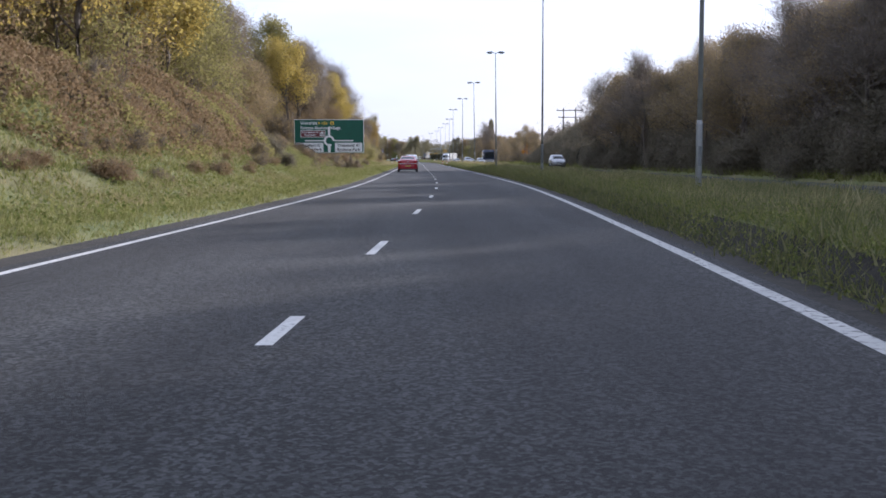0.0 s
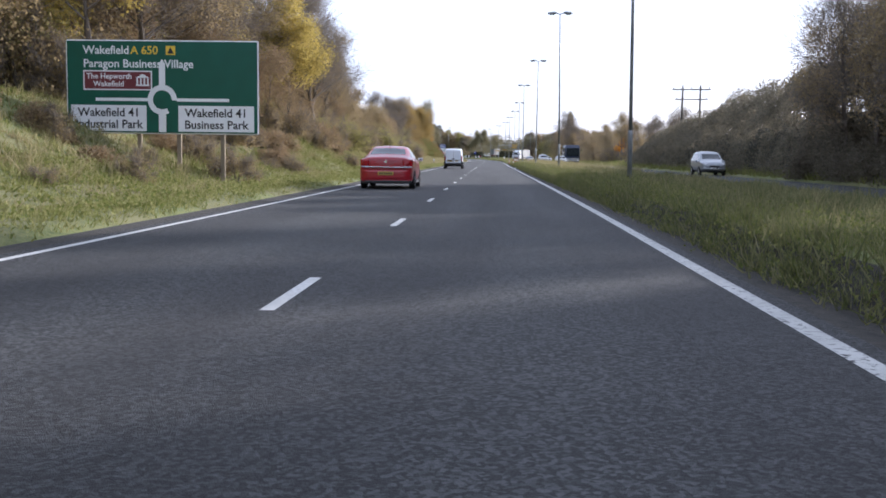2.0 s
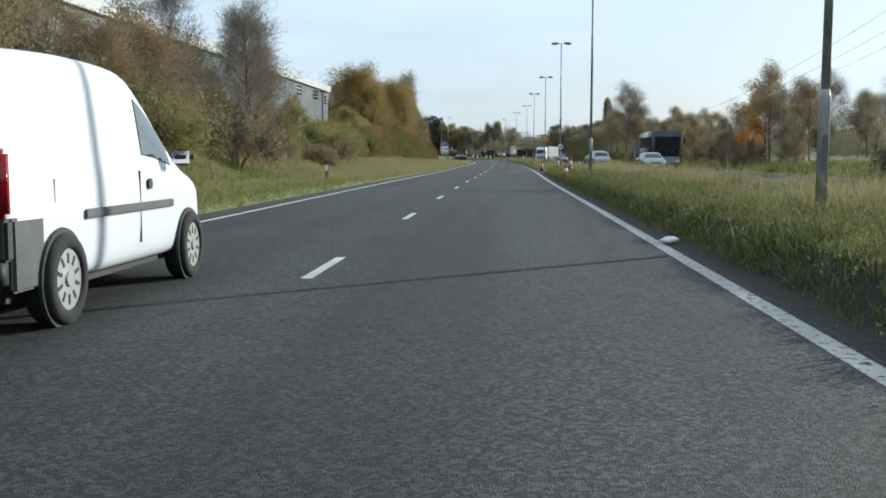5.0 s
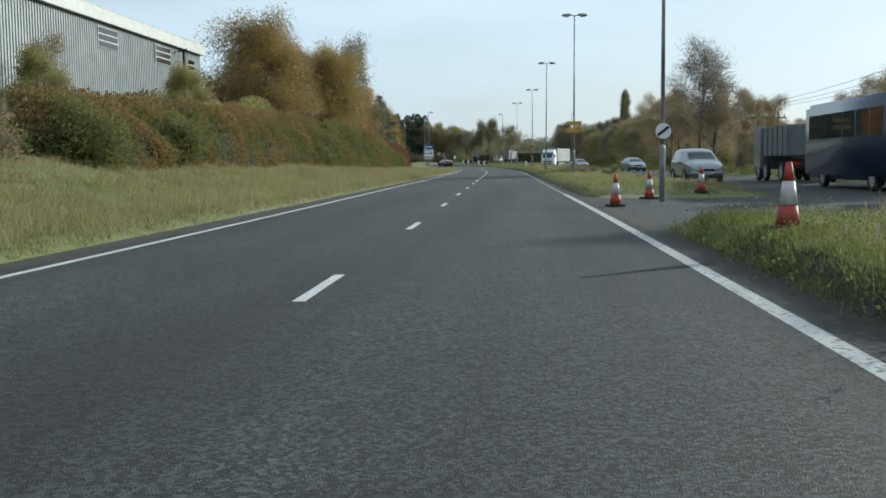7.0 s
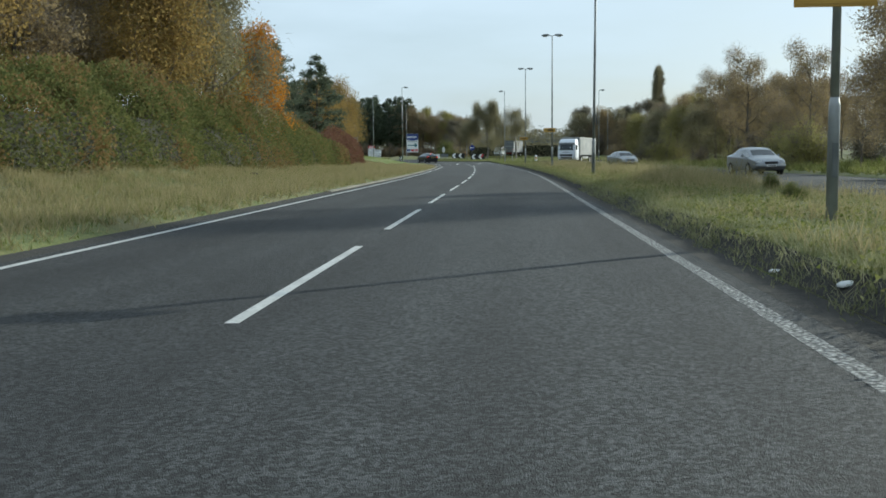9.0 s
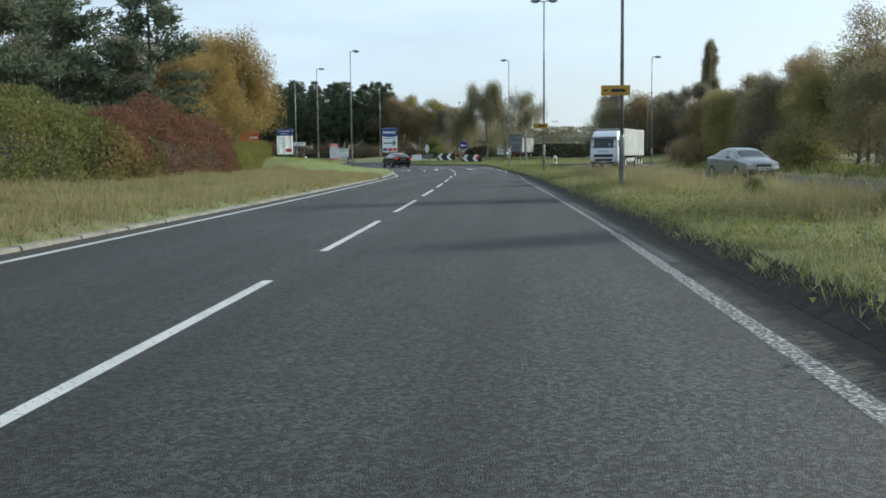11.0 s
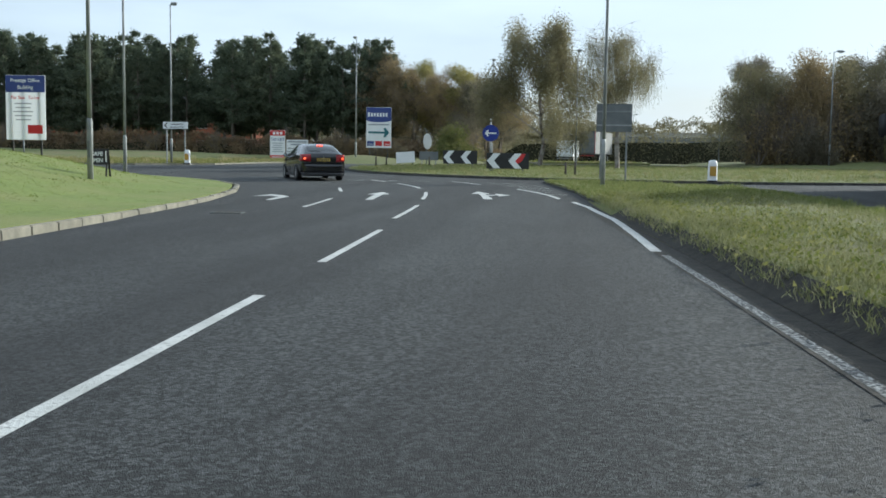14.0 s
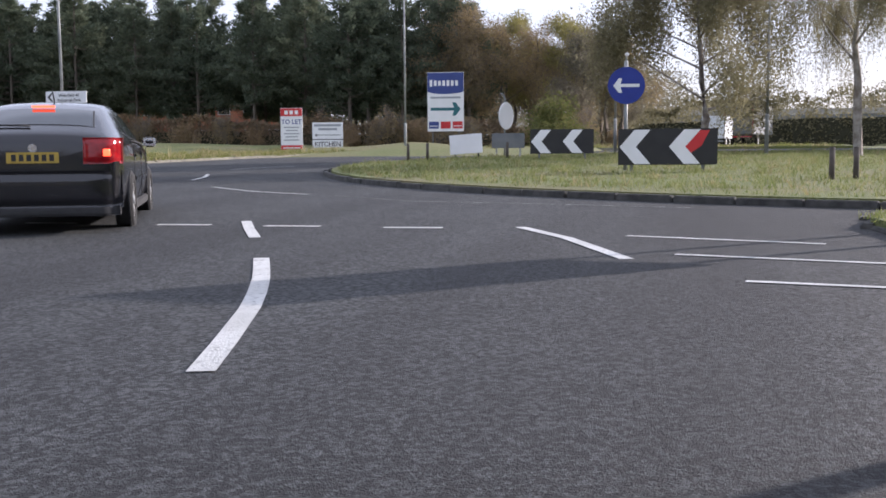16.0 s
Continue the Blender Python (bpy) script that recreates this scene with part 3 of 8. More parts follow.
def lawn_z(x, y):
    """The lawn swells up from its kerb."""
    p = Vector((x, y))
    best = 99.0
    for a, b in zip(LEFT_KERB, LEFT_KERB[1:]):
        a, b = Vector(a), Vector(b)
        t = max(0.0, min(1.0, (p - a).dot(b - a) / (b - a).length_squared))
        best = min(best, (p - a.lerp(b, t)).length)
    return road_z(y) + 0.1 + 1.2 * smooth(0.4, 9.0, best) * smooth(369, 388, y)


def build_islands():
    lawn = [(-10.3, 366.0)] + [(x - 0.16, y) for x, y in LEFT_KERB[1:9]] + [(x, y - 0.16) for x, y in LEFT_KERB[9:]] + [(-115, 372), (-60, 370), (-20, 366)]
    net(lawn, 0.1, "lawn", LAWN, "short mown green lawn beside the roundabout", "lawn", skirt=0.9, lift=lawn_z, cut=0.5)
    isl = [(RB[0] + (RB_R - 0.15) * math.cos(a), RB[1] + (RB_R - 0.15) * math.sin(a)) for a in [2 * math.pi * k / 72 for k in range(72)]]
    net(isl, 0.12, "roundabout_island", SOIL, "grassy roundabout island with a dark kerb", "island", skirt=0.3)
    net(MEDIAN_TIP, 0.11, "median_island", SOIL, "grassy end of the median at the roundabout", "island", skirt=0.3)
    fv = FAR_VERGE + [(3, 500), (-115, 500)]
    net(fv, 0.12, "far_verge", SOIL, "grass verge beyond the roundabout", "verge", skirt=0.3)
    ev = [(34, 405), (80, 400), (80, 470), (40, 470), (33.5, 450), (35, 430)]
    net(ev, 0.12, "east_verge", SOIL, "grass verge beside the roundabout exit", "verge", skirt=0.3)
    kerb_run("kerb", LEFT_KERB[:11], KERB, "pale concrete kerb stones along the lawn", h=0.1)
    ik = [(RB[0] + RB_R * math.cos(a), RB[1] + RB_R * math.sin(a)) for a in [math.pi * (0.75 + 0.95 * k / 60) for k in range(61)]]
    kerb_run("kerb", ik, KERB_DARK, "dark weathered kerb stones round the island", h=0.1)
    kerb_run("kerb", MEDIAN_TIP[:11], KERB_DARK, "dark kerb stones round the median end", h=0.05)
    kerb_run("kerb", FAR_VERGE[1:9], KERB, "weathered kerb stones along the far verge", h=0.1)
    # haunching along the near-side edge before the lawn
    hk = [(xc(y) - 4.02, y) for y in np.arange(288, 363, 3.0)]
    kerb_run("kerb", hk, KERB, "low concrete edging stones along the carriageway", w=0.2, h=0.05)
    # silt strip whose dark colour includes the shadow of the median grass
    strip("dirt_edge", 3.96, 4.36, -60, 392, 0.001, DIRT_AND_SHADE, None, 2.0, "", 0.16)
    tagged(bpy.data.objects["dirt_edge"], "silt and leaf litter along the road edge, coloured darker for grass shade", "dirt", "", "structure")
    # soil on the median's slope, its deep shade put into the colour
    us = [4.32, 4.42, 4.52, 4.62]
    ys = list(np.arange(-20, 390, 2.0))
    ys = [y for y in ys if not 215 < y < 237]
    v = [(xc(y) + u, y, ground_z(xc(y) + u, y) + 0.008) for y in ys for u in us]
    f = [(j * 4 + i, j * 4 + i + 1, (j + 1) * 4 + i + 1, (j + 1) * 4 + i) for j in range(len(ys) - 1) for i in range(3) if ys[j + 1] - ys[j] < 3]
    tagged(piece("soil_edge", v, f, DIRT_AND_SHADE, None, "", True), "bare soil under the overhanging grass, coloured dark for its deep shade", "soil", "", "structure")
    strip("dirt_edge.001", -4.85, -3.72, -60, 360, 0.001, DIRT_AND_SHADE, None, 2.0, "", 0.18)
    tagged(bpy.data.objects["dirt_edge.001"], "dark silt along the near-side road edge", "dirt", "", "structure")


def build_markings():
    mk = thing("road_markings", "white painted lane lines and arrows on asphalt", "road marking", kind="structure")
    z = 0.0015
    for y in [-29.9 + 6 * k for k in range(7)] + [12.0 + 9 * k for k in range(28)]:
        strip("lane_dash", -0.055, 0.055, y, y + (1.15 if 6 < y < 7 else 2.0), z, PAINT, mk, 1.0)
    for y, ln in [(261.4 + 9 * j, 6.0) for j in range(11)] + [(360.2, 5.6)]:
        strip("lane_dash", -0.052, 0.052, y, y + ln, z, PAINT, mk, 1.5)
    for y, ln in ((369.1, 5.3), (377.1, 5.1)):
        strip("lane_dash", 0.09, 0.19, y, y + ln, z, PAINT, mk, 1.5)
    ribbon("lane_dash", [(-6.55, 385.2), (-6.77, 388.0), (-6.97, 390.5)], 0.105, z, PAINT, mk)
    ribbon("lane_dash", [(-7.26, 393.1), (-7.5, 395.2), (-7.8, 397.2)], 0.105, z, PAINT, mk)
    strip("edge_line", -W_LEFT - 0.06, -W_LEFT + 0.06, -60, 366, z, PAINT, mk, 3.0)
    edge = lambda ya, yb, off=0.0: [(xc(y) + off + lerp_table(y, [70, 95, 170, 215, 255, 318, 345, 353, 361, 379], [W_RIGHT, 3.79, 3.79, 3.69, 3.69, 3.84, 3.8, 3.8, 4.05, 4.04]), y) for y in np.linspace(ya, yb, max(2, int((yb - ya) / 3)))]
    y = -60.0
    while y < 237:
        ribbon("edge_line", edge(y, y + 9.0), 0.16, z, PAINT_EDGE, mk)
        y += 9.0
    ribbon("edge_line", edge(237, 318), 0.14, z, PAINT_WORN, mk)
    ribbon("edge_line", edge(318, 379), 0.09, z, PAINT_WORN, mk)
    ribbon("edge_line", edge(314, 350, 0.17), 0.12, z, PAINT_FAINT, mk)
    ribbon("edge_line", [(xc(366) - W_LEFT, 366.0), (-9.1, 369.5), (-9.85, 374.0), (-10.5, 378.0)], 0.12, z, PAINT, mk)
    ribbon("edge_line", [(-2.14, 379.5), (-2.24, 382.3), (-2.45, 386.4), (-2.92, 391.1), (-3.3, 393.2)], 0.14, z, PAINT, mk)
    ribbon("edge_line", [(-3.7, 394.6), (-4.05, 396.5), (-4.56, 398.5), (-5.23, 400.6)], 0.13, z, PAINT, mk)
    ribbon("edge_line", [(-6.87, 404.2), (-7.55, 405.8), (-8.2, 406.9)], 0.12, z, PAINT, mk)
    for a, b in (((-4.07, 397.1), (-3.5, 397.0)), ((-4.49, 398.7), (-3.8, 398.65)), ((-4.92, 400.2), (-4.05, 400.15)), ((-5.25, 401.7), (-4.22, 401.6)), ((-6.0, 403.1), (-4.45, 402.85)), ((-6.5, 404.6), (-4.75, 404.2)), ((-7.0, 406.1), (-5.2, 405.6))):
        ribbon("hatch_bar", [a, b], 0.08, z, PAINT, mk)
    ribbon("lane_curve", [(-8.42, 399.9), (-8.6, 400.5), (-8.9, 401.45), (-9.12, 402.05), (-9.36, 402.65), (-9.6, 403.2), (-9.87, 403.8)], 0.13, z, PAINT, mk)
    ribbon("lane_curve", [(-10.65, 405.4), (-11.15, 406.35), (-11.6, 407.25)], 0.12, z, PAINT, mk)
    for x in (-15.75, -14.2, -12.45, -11.1, -9.68):
        ribbon("give_way_dash", [(x, 406.65), (x + 0.66, 406.7)], 0.12, z, PAINT, mk)
    ribbon("ring_line", [(-12.3, 412.3), (-10.56, 411.0), (-9.02, 410.7), (-7.5, 410.3), (-6.06, 409.9)], 0.05, z, PAINT_WORN, mk)
    ribbon("ring_line", [(-15.9, 414.95), (-14.3, 413.4), (-12.9, 412.6)], 0.07, z, PAINT, mk)
    ribbon("ring_line", [(-17.95, 418.0), (-18.4, 419.5), (-19.26, 421.4)], 0.1, z, PAINT, mk)
    ribbon("ring_line", [(-20.3, 424.9), (-20.1, 426.6), (-19.5, 428.1)], 0.09, z, PAINT, mk)
    ribbon("lane_dash", [(-9.3, 388.8), (-9.65, 392.8)], 0.1, z, PAINT, mk)
    ribbon("lane_dash", [(-10.3, 396.6), (-10.96, 399.1)], 0.11, z, PAINT, mk)

    def arrow(name, outline):
        bm = bmesh.new()
        f = bm.faces.new([bm.verts.new((x, y, 0)) for x, y in outline])
        f.normal_update()
        bmesh.ops.triangulate(bm, faces=[f])
        for v in bm.verts:
            v.co.z = road_z(v.co.y) + z + 0.0035
        for fc in bm.faces:
            fc.normal_update()
            if fc.normal.z < 0:
                fc.normal_flip()
        part(name, bm, PAINT, mk)
    arrow("turn_arrow", [(-6.31, 398.26), (-6.37, 396.6), (-6.13, 396.67), (-6.02, 395.96), (-5.85, 394.88), (-5.72, 393.8), (-5.46, 393.8), (-5.58, 394.63), (-5.74, 395.55), (-5.66, 395.78), (-5.51, 395.95), (-5.41, 395.43), (-5.15, 396.2), (-5.69, 397.07), (-5.55, 396.35), (-5.84, 396.15), (-5.94, 396.73), (-5.77, 396.82)])
    arrow("turn_arrow", [(-9.06, 396.8), (-9.2, 395.15), (-8.98, 395.2), (-8.7, 392.6), (-8.5, 392.6), (-8.76, 395.3), (-8.58, 395.4)])
    arrow("turn_arrow", [(-11.75, 394.2), (-11.95, 393.1), (-11.55, 393.6), (-11.2, 393.1), (-11.1, 391.6), (-10.92, 391.6), (-10.95, 393.3), (-11.4, 394.0)])
    drain = thing("drain_cover", "rusty iron drain grating set in the road", "drain cover", m=pose(-10.0, 385.8, 0.012, 0, 0, 8))
    part("frame", box_bm(0, 0, 0, 0.62, 0.46, 0.012), STEEL_DARK, drain)
    for i in range(7):
        part("bar", box_bm(-0.24 + 0.08 * i, 0, 0.009, 0.04, 0.38, 0.01), DIRT_AND_SHADE, drain)


build_ground()
build_roads()
build_islands()
build_markings()


# ---- street furniture ----
def at_ground(x, y, dz=0.0):
    return (x, y, ground_z(x, y) + dz)


def lamp_post(x, y, z, h=10.2, arms=2, turn=0, tilt=0.0, group="lamp posts along the median", label="grey galvanised steel street lamp with twin flat heads"):
    ob = thing("street_lamp", label, "street lamp", group, pose(x, y, z, 0, tilt, turn))
    tube("base_shaft", [(0, 0, -0.4), (0, 0, 1.5), (0, 0, 1.62)], [0.078, 0.078, 0.06], STEEL, ob, 10)
    tube("pole", [(0, 0, 1.6), (0, 0, h * 0.6), (0, 0, h)], [0.06, 0.05, 0.04], STEEL, ob, 8)
    part("access_door", box_bm(0, -0.076, 0.8, 0.07, 0.02, 0.45, 0.005), STEEL_DARK, ob)
    for s in ((-1, 1) if arms == 2 else (1,)):
        tube("arm", [(0, 0, h - 0.04), (s * 0.25, 0, h + 0.04), (s * 0.4, 0, h + 0.05)], [0.035, 0.03, 0.03], STEEL, ob, 6)
        bm = bmesh.new()
        v = []
        for px, wy, zt, zb in ((0.22, 0.09, 0.1, -0.01), (0.38, 0.14, 0.13, -0.04), (0.66, 0.14, 0.11, -0.05), (0.82, 0.07, 0.06, -0.02)):
            v.append([bm.verts.new((s * px, wy * sy, h + zz)) for sy, zz in ((-1, zt - 0.02), (-0.5, zt), (0.5, zt), (1, zt - 0.02), (1, zb + 0.02), (0.5, zb), (-0.5, zb), (-1, zb + 0.02))])
        for i in range(3):
            for k in range(8):
                bm.faces.new((v[i][k], v[i][(k + 1) % 8], v[i + 1][(k + 1) % 8], v[i + 1][k]))
        bm.faces.new(v[0]), bm.faces.new(v[3])
        bmesh.ops.recalc_face_normals(bm, faces=bm.faces[:])
        head = part("lamp_head", bm, LAMP_GREY, ob, "", True)
        part("bowl", box_bm(s * 0.53, 0, h - 0.065, 0.32, 0.2, 0.05, 0.02), LAMP_GLASS, head)
    return ob


def small_plate(parent, name, w, h, z, material, y=-0.09, x=0.0, border=None, label=""):
    pl = part(name, box_bm(x, y, z, w, 0.02, h, 0.004), border or material, parent, label)
    if border:
        part("face", box_bm(x, y - 0.012, z, w - 0.08, 0.012, h - 0.08), material, pl)
    return pl


LAMPS = [(5.8, 57.8, 0.0), (5.5, 92.0, -0.5), (5.2, 127.3, -0.8), (4.75, 160.4, 0.4), (4.15, 194.6, 0.2), (4.2, 230.0, 0.0), (3.95, 268.4, 0.2), (3.05, 299.9, 0.6), (2.32, 334.8, 0.1), (0.4, 365.6, 0.2)]
for i, (lx, ly, lt) in enumerate([(6.6, -10.0, 0), (5.55, 23.4, 0)] + LAMPS):
    lamp = lamp_post(lx, ly, ground_z(lx, ly), tilt=lt)
    k = i - 2
    if k == 5:
        tagged(lamp, "grey street lamp post with a national speed limit disc")
        v, f = tube_data([(0, -0.11, 1.98), (0, -0.13, 1.98)], [0.21, 0.21], 28)
        disc = piece("speed_limit_disc", v, f, SIGN_WHITE, lamp, "white round plate")
        bm = box_bm(0, 0, 0, 0.37, 0.012, 0.08)
        bmesh.ops.rotate(bm, verts=bm.verts, matrix=Matrix.Rotation(radians(-38), 3, "Y"))
        bmesh.ops.translate(bm, verts=bm.verts, vec=(0, -0.137, 1.98))
        part("black_bar", bm, SIGN_BLACK, disc)
    if k == 6:
        tagged(lamp, "grey street lamp post carrying two yellow route signs")
        small_plate(lamp, "yellow_route_sign", 0.95, 0.24, 3.36, SIGN_YELLOW, border=SIGN_YELLOW)
        small_plate(lamp, "yellow_route_sign", 1.05, 0.26, 2.9, SIGN_YELLOW, x=-0.05, border=SIGN_YELLOW)
    if k in (8, 9):
        tagged(lamp, "grey street lamp post carrying a yellow route sign")
        zs = 2.95 if k == 8 else 2.77
        pl = small_plate(lamp, "yellow_route_sign", 0.88, 0.31, zs, SIGN_YELLOW, x=-0.2, border=SIGN_YELLOW)
        part("text_bar", box_bm(-0.12, -0.112, zs, 0.44, 0.008, 0.09), SIGN_BLACK, pl)
        part("arrow_bar", box_bm(-0.5, -0.112, zs, 0.12, 0.008, 0.05), SIGN_BLACK, pl)
    if k == 7:
        tagged(lamp, "grey street lamp post with a small round plate seen edge-on")
        v, f = tube_data([(0.1, 0, 2.5), (0.12, 0, 2.5)], [0.26, 0.26], 24)
        piece("round_plate", v, f, SIGN_GREY, lamp)
G1 = "single street lamps round the roundabout"
L1 = "grey steel street lamp with a single head"
lamp_post(-2.39, 402.2, road_z(402.2) + 0.1, 10.1, 1, 180, 0, G1, L1)
lamp_post(-16.0, 392.0, lawn_z(-16.0, 392.0) - 0.02, 10.0, 1, 0, 0, G1, L1)
lamp_post(-22.15, 407.2, lawn_z(-22.15, 407.2) - 0.02, 10.0, 1, 0, 0, G1, L1)
lamp_post(-29.8, 430.4, road_z(430) + 0.1, 10.2, 1, -40, 0, G1, L1)
lamp_post(-22.0, 450.5, road_z(447) + 0.1, 10.2, 1, -90, 0, G1, L1)
lamp_post(-10.2, 446.5, road_z(446) + 0.1, 8.0, 1, -80, 0, G1, L1)
lamp_post(-3.6, 439.0, road_z(439) + 0.1, 8.0, 1, -80, 0, G1, L1)
for lx, ly, hh in ((16.5, 452.0, 9), (14.0, 500.0, 9), (26.0, 520.0, 9), (6.0, 560.0, 9), (10.8, 399.0, 9.9), (18.0, 640.0, 9), (4.0, 620.0, 9)):
    lamp_post(lx, ly, ground_z(lx, ly), hh, 2 if ly > 540 else 1, 0, 0, "distant street lamps", L1)


def direction_sign():
    """The large green map sign on posts, square to the traffic."""
    w, h, zb = 6.15, 2.95, 1.72
    ob = thing("direction_sign", "large green road direction sign on four posts", "road sign", m=pose(-9.42, 90.9, 0, 0, 0, 1.5))
    zt = zb + h
    part("rim", box_bm(0, 0, zb + h / 2, w, 0.05, h, 0.03), SIGN_WHITE, ob)
    part("panel", box_bm(0, -0.03, zb + h / 2, w - 0.08, 0.02, h - 0.08), SIGN_GREEN, ob)
    for x in (-2.05, -0.78, 0.5, 1.9):
        gz = ground_z(-9.42 + x, 90.95)
        part("post", box_bm(x, 0.1, (gz - 0.5 + zt - 0.3) / 2, 0.13, 0.13, zt - 0.3 - gz + 0.5, 0.01), TIMBER, ob)
    face = lambda x, z, d=0.0415: pose(x, -d, zb + z, 90, 0, 0)
    text_mesh("Wakefield", 0.36, SIGN_WHITE, ob, face(-2.52, h - 0.44), bold=0.006)
    text_mesh("A 650", 0.36, YELLOW_TEXT, ob, face(-1.0, h - 0.44), bold=0.006)
    pl = part("yellow_patch", box_bm(0.28, -0.043, zb + h - 0.32, 0.3, 0.006, 0.28), YELLOW_TEXT, ob)
    v = [(0.17, -0.048, zb + h - 0.42), (0.39, -0.048, zb + h - 0.42), (0.28, -0.048, zb + h - 0.22)]
    piece("black_triangle", v, [(0, 1, 2)], SIGN_BLACK, pl)
    text_mesh("Paragon Business Village", 0.36, SIGN_WHITE, ob, face(-2.52, h - 0.86), bold=0.006)
    br = part("brown_panel_rim", box_bm(-1.42, -0.043, zb + h - 1.27, 2.2, 0.006, 0.62), SIGN_WHITE, ob)
    part("brown_panel", box_bm(-1.42, -0.047, zb + h - 1.27, 2.12, 0.006, 0.54), SIGN_BROWN, br)
    text_mesh("The Hepworth", 0.24, SIGN_WHITE, ob, face(-2.42, h - 1.22, 0.0515), bold=0.004)
    text_mesh("Wakefield", 0.24, SIGN_WHITE, ob, face(-2.2, h - 1.46, 0.0515), bold=0.004)
    icon = part("museum_symbol", box_bm(-0.62, -0.052, zb + h - 1.42, 0.42, 0.004, 0.05), SIGN_WHITE, ob)
    for i in range(4):
        part("column", box_bm(-0.79 + 0.113 * i, -0.052, zb + h - 1.3, 0.05, 0.004, 0.2), SIGN_WHITE, icon)
    piece("pediment", [(-0.85, -0.053, zb + h - 1.19), (-0.39, -0.053, zb + h - 1.19), (-0.62, -0.053, zb + h - 1.06)], [(0, 1, 2)], SIGN_WHITE, icon)
    # roundabout symbol
    cx, cz, r0, r1 = 0.0, zb + 1.08, 0.3, 0.47
    v, f = [], []
    for k in range(41):
        a = radians(-62 - 300 * k / 40)
        v += [(cx + r0 * math.cos(a), -0.0435, cz + r0 * math.sin(a)), (cx + r1 * math.cos(a), -0.0435, cz + r1 * math.sin(a))]
        if k:
            f.append((2 * k - 2, 2 * k - 1, 2 * k + 1, 2 * k))
    piece("ring_symbol", v, f, SIGN_WHITE, ob)
    part("stem", box_bm(0.0, -0.0435, zb + 0.36, 0.24, 0.004, 0.6), SIGN_WHITE, ob)
    st = part("stem", box_bm(0.0, -0.0435, zb + 1.84, 0.2, 0.004, 0.72), SIGN_WHITE, ob)
    piece("stem_tip", [(-0.1, -0.0435, zb + 2.2), (0.1, -0.0435, zb + 2.2), (0.0, -0.0435, zb + 2.36)], [(0, 1, 2)], SIGN_WHITE, st)
    part("side_arm", box_bm(-1.3, -0.0435, zb + 1.08, 1.68, 0.004, 0.1), SIGN_WHITE, ob)
    part("side_arm", box_bm(1.3, -0.0435, zb + 1.08, 1.68, 0.004, 0.1), SIGN_WHITE, ob)
    for s, a, b in ((-1, "Wakefield 41", "Industrial Park"), (1, "Wakefield 41", "Business Park")):
        part("white_panel", box_bm(s * 1.72, -0.0435, zb + 0.49, 2.42, 0.006, 0.82), SIGN_WHITE, ob)
        text_mesh(a, 0.37, SIGN_BLACK, ob, face(s * 1.72 - (0.0 if s < 0 else 0.0), 0.55, 0.048), align="CENTER", bold=0.007)
        text_mesh(b, 0.37, SIGN_BLACK, ob, face(s * 1.72, 0.18, 0.048), align="CENTER", bold=0.007)


direction_sign()


def board(x, y, w, zb, zt, turn, material, name, label, category="sign board", posts=2, leg=SIGN_GREY):
    """A flat board on posts: its lower edge, its top, a thin body and two legs."""
    gz = max(ground_z(x, y), road_z(y) + 0.05)
    ob = thing(name, label, category, m=pose(x, y, 0, 0, 0, turn))
    part("panel", box_bm(0, 0, (zb + zt) / 2, w, 0.04, zt - zb, 0.008), material, ob)
    for s in ((-0.36, 0.36) if posts == 2 else (0,)):
        part("post", box_bm(s * w, 0.06, (gz - 0.4 + zt - 0.1) / 2, 0.07, 0.07, zt - 0.1 - gz + 0.4, 0.008), leg, ob)
    return ob


def bar(ob, name, x, z, w, h, material, d=0.026):
    return part(name, box_bm(x, -d, z, w, 0.006, h), material, ob)


def big_arrow(ob, x, z, ln, hh, material, way=1, d=0.026):
    t = hh * 0.22
    pts = [(-ln / 2, -t), (ln / 2 - hh, -t), (ln / 2 - hh * 1.25, -hh), (ln / 2 - hh * 0.75, -hh), (ln / 2, 0), (ln / 2 - hh * 0.75, hh), (ln / 2 - hh * 1.25, hh), (ln / 2 - hh, t), (-ln / 2, t)]
    bm = bmesh.new()
    f = bm.faces.new([bm.verts.new((x + way * a, -d, z + b)) for a, b in pts])
    f.normal_update()
    bmesh.ops.triangulate(bm, faces=[f])
    return part("arrow", bm, material, ob)


# office board beside the side road
SIGN_ACRYLIC = leaf_mat("translucent_white_sign_panel", [(0.82, 0.83, 0.85), (0.86, 0.87, 0.88)], 0.6, 0.4)
pb = board(-25.0, 404.5, 1.62, 1.66, 4.2, 4, SIGN_ACRYLIC, "office_board", "tall white office board with a blue header on black legs", leg=SIGN_BLACK)
bar(pb, "header", 0, 3.86, 1.6, 0.66, SIGN_NAVY)
text_mesh("Prestige Office", 0.2, SIGN_WHITE, pb, pose(0, -0.031, 3.93, 90, 0, 0), align="CENTER", bold=0.003)
text_mesh("Building", 0.2, SIGN_WHITE, pb, pose(0, -0.031, 3.66, 90, 0, 0), align="CENTER", bold=0.003)
text_mesh("For Sale   To Let", 0.17, SIGN_RED, pb, pose(0, -0.031, 3.27, 90, 0, 0), align="CENTER", bold=0.003)
for i in range(1, 6):
    bar(pb, "text_bar", -0.1, 3.25 - i * 0.16, 0.8 - 0.1 * (i % 3), 0.04, GREY_TEXT)
bar(pb, "red_patch", 0.38, 2.08, 0.6, 0.34, SIGN_RED)
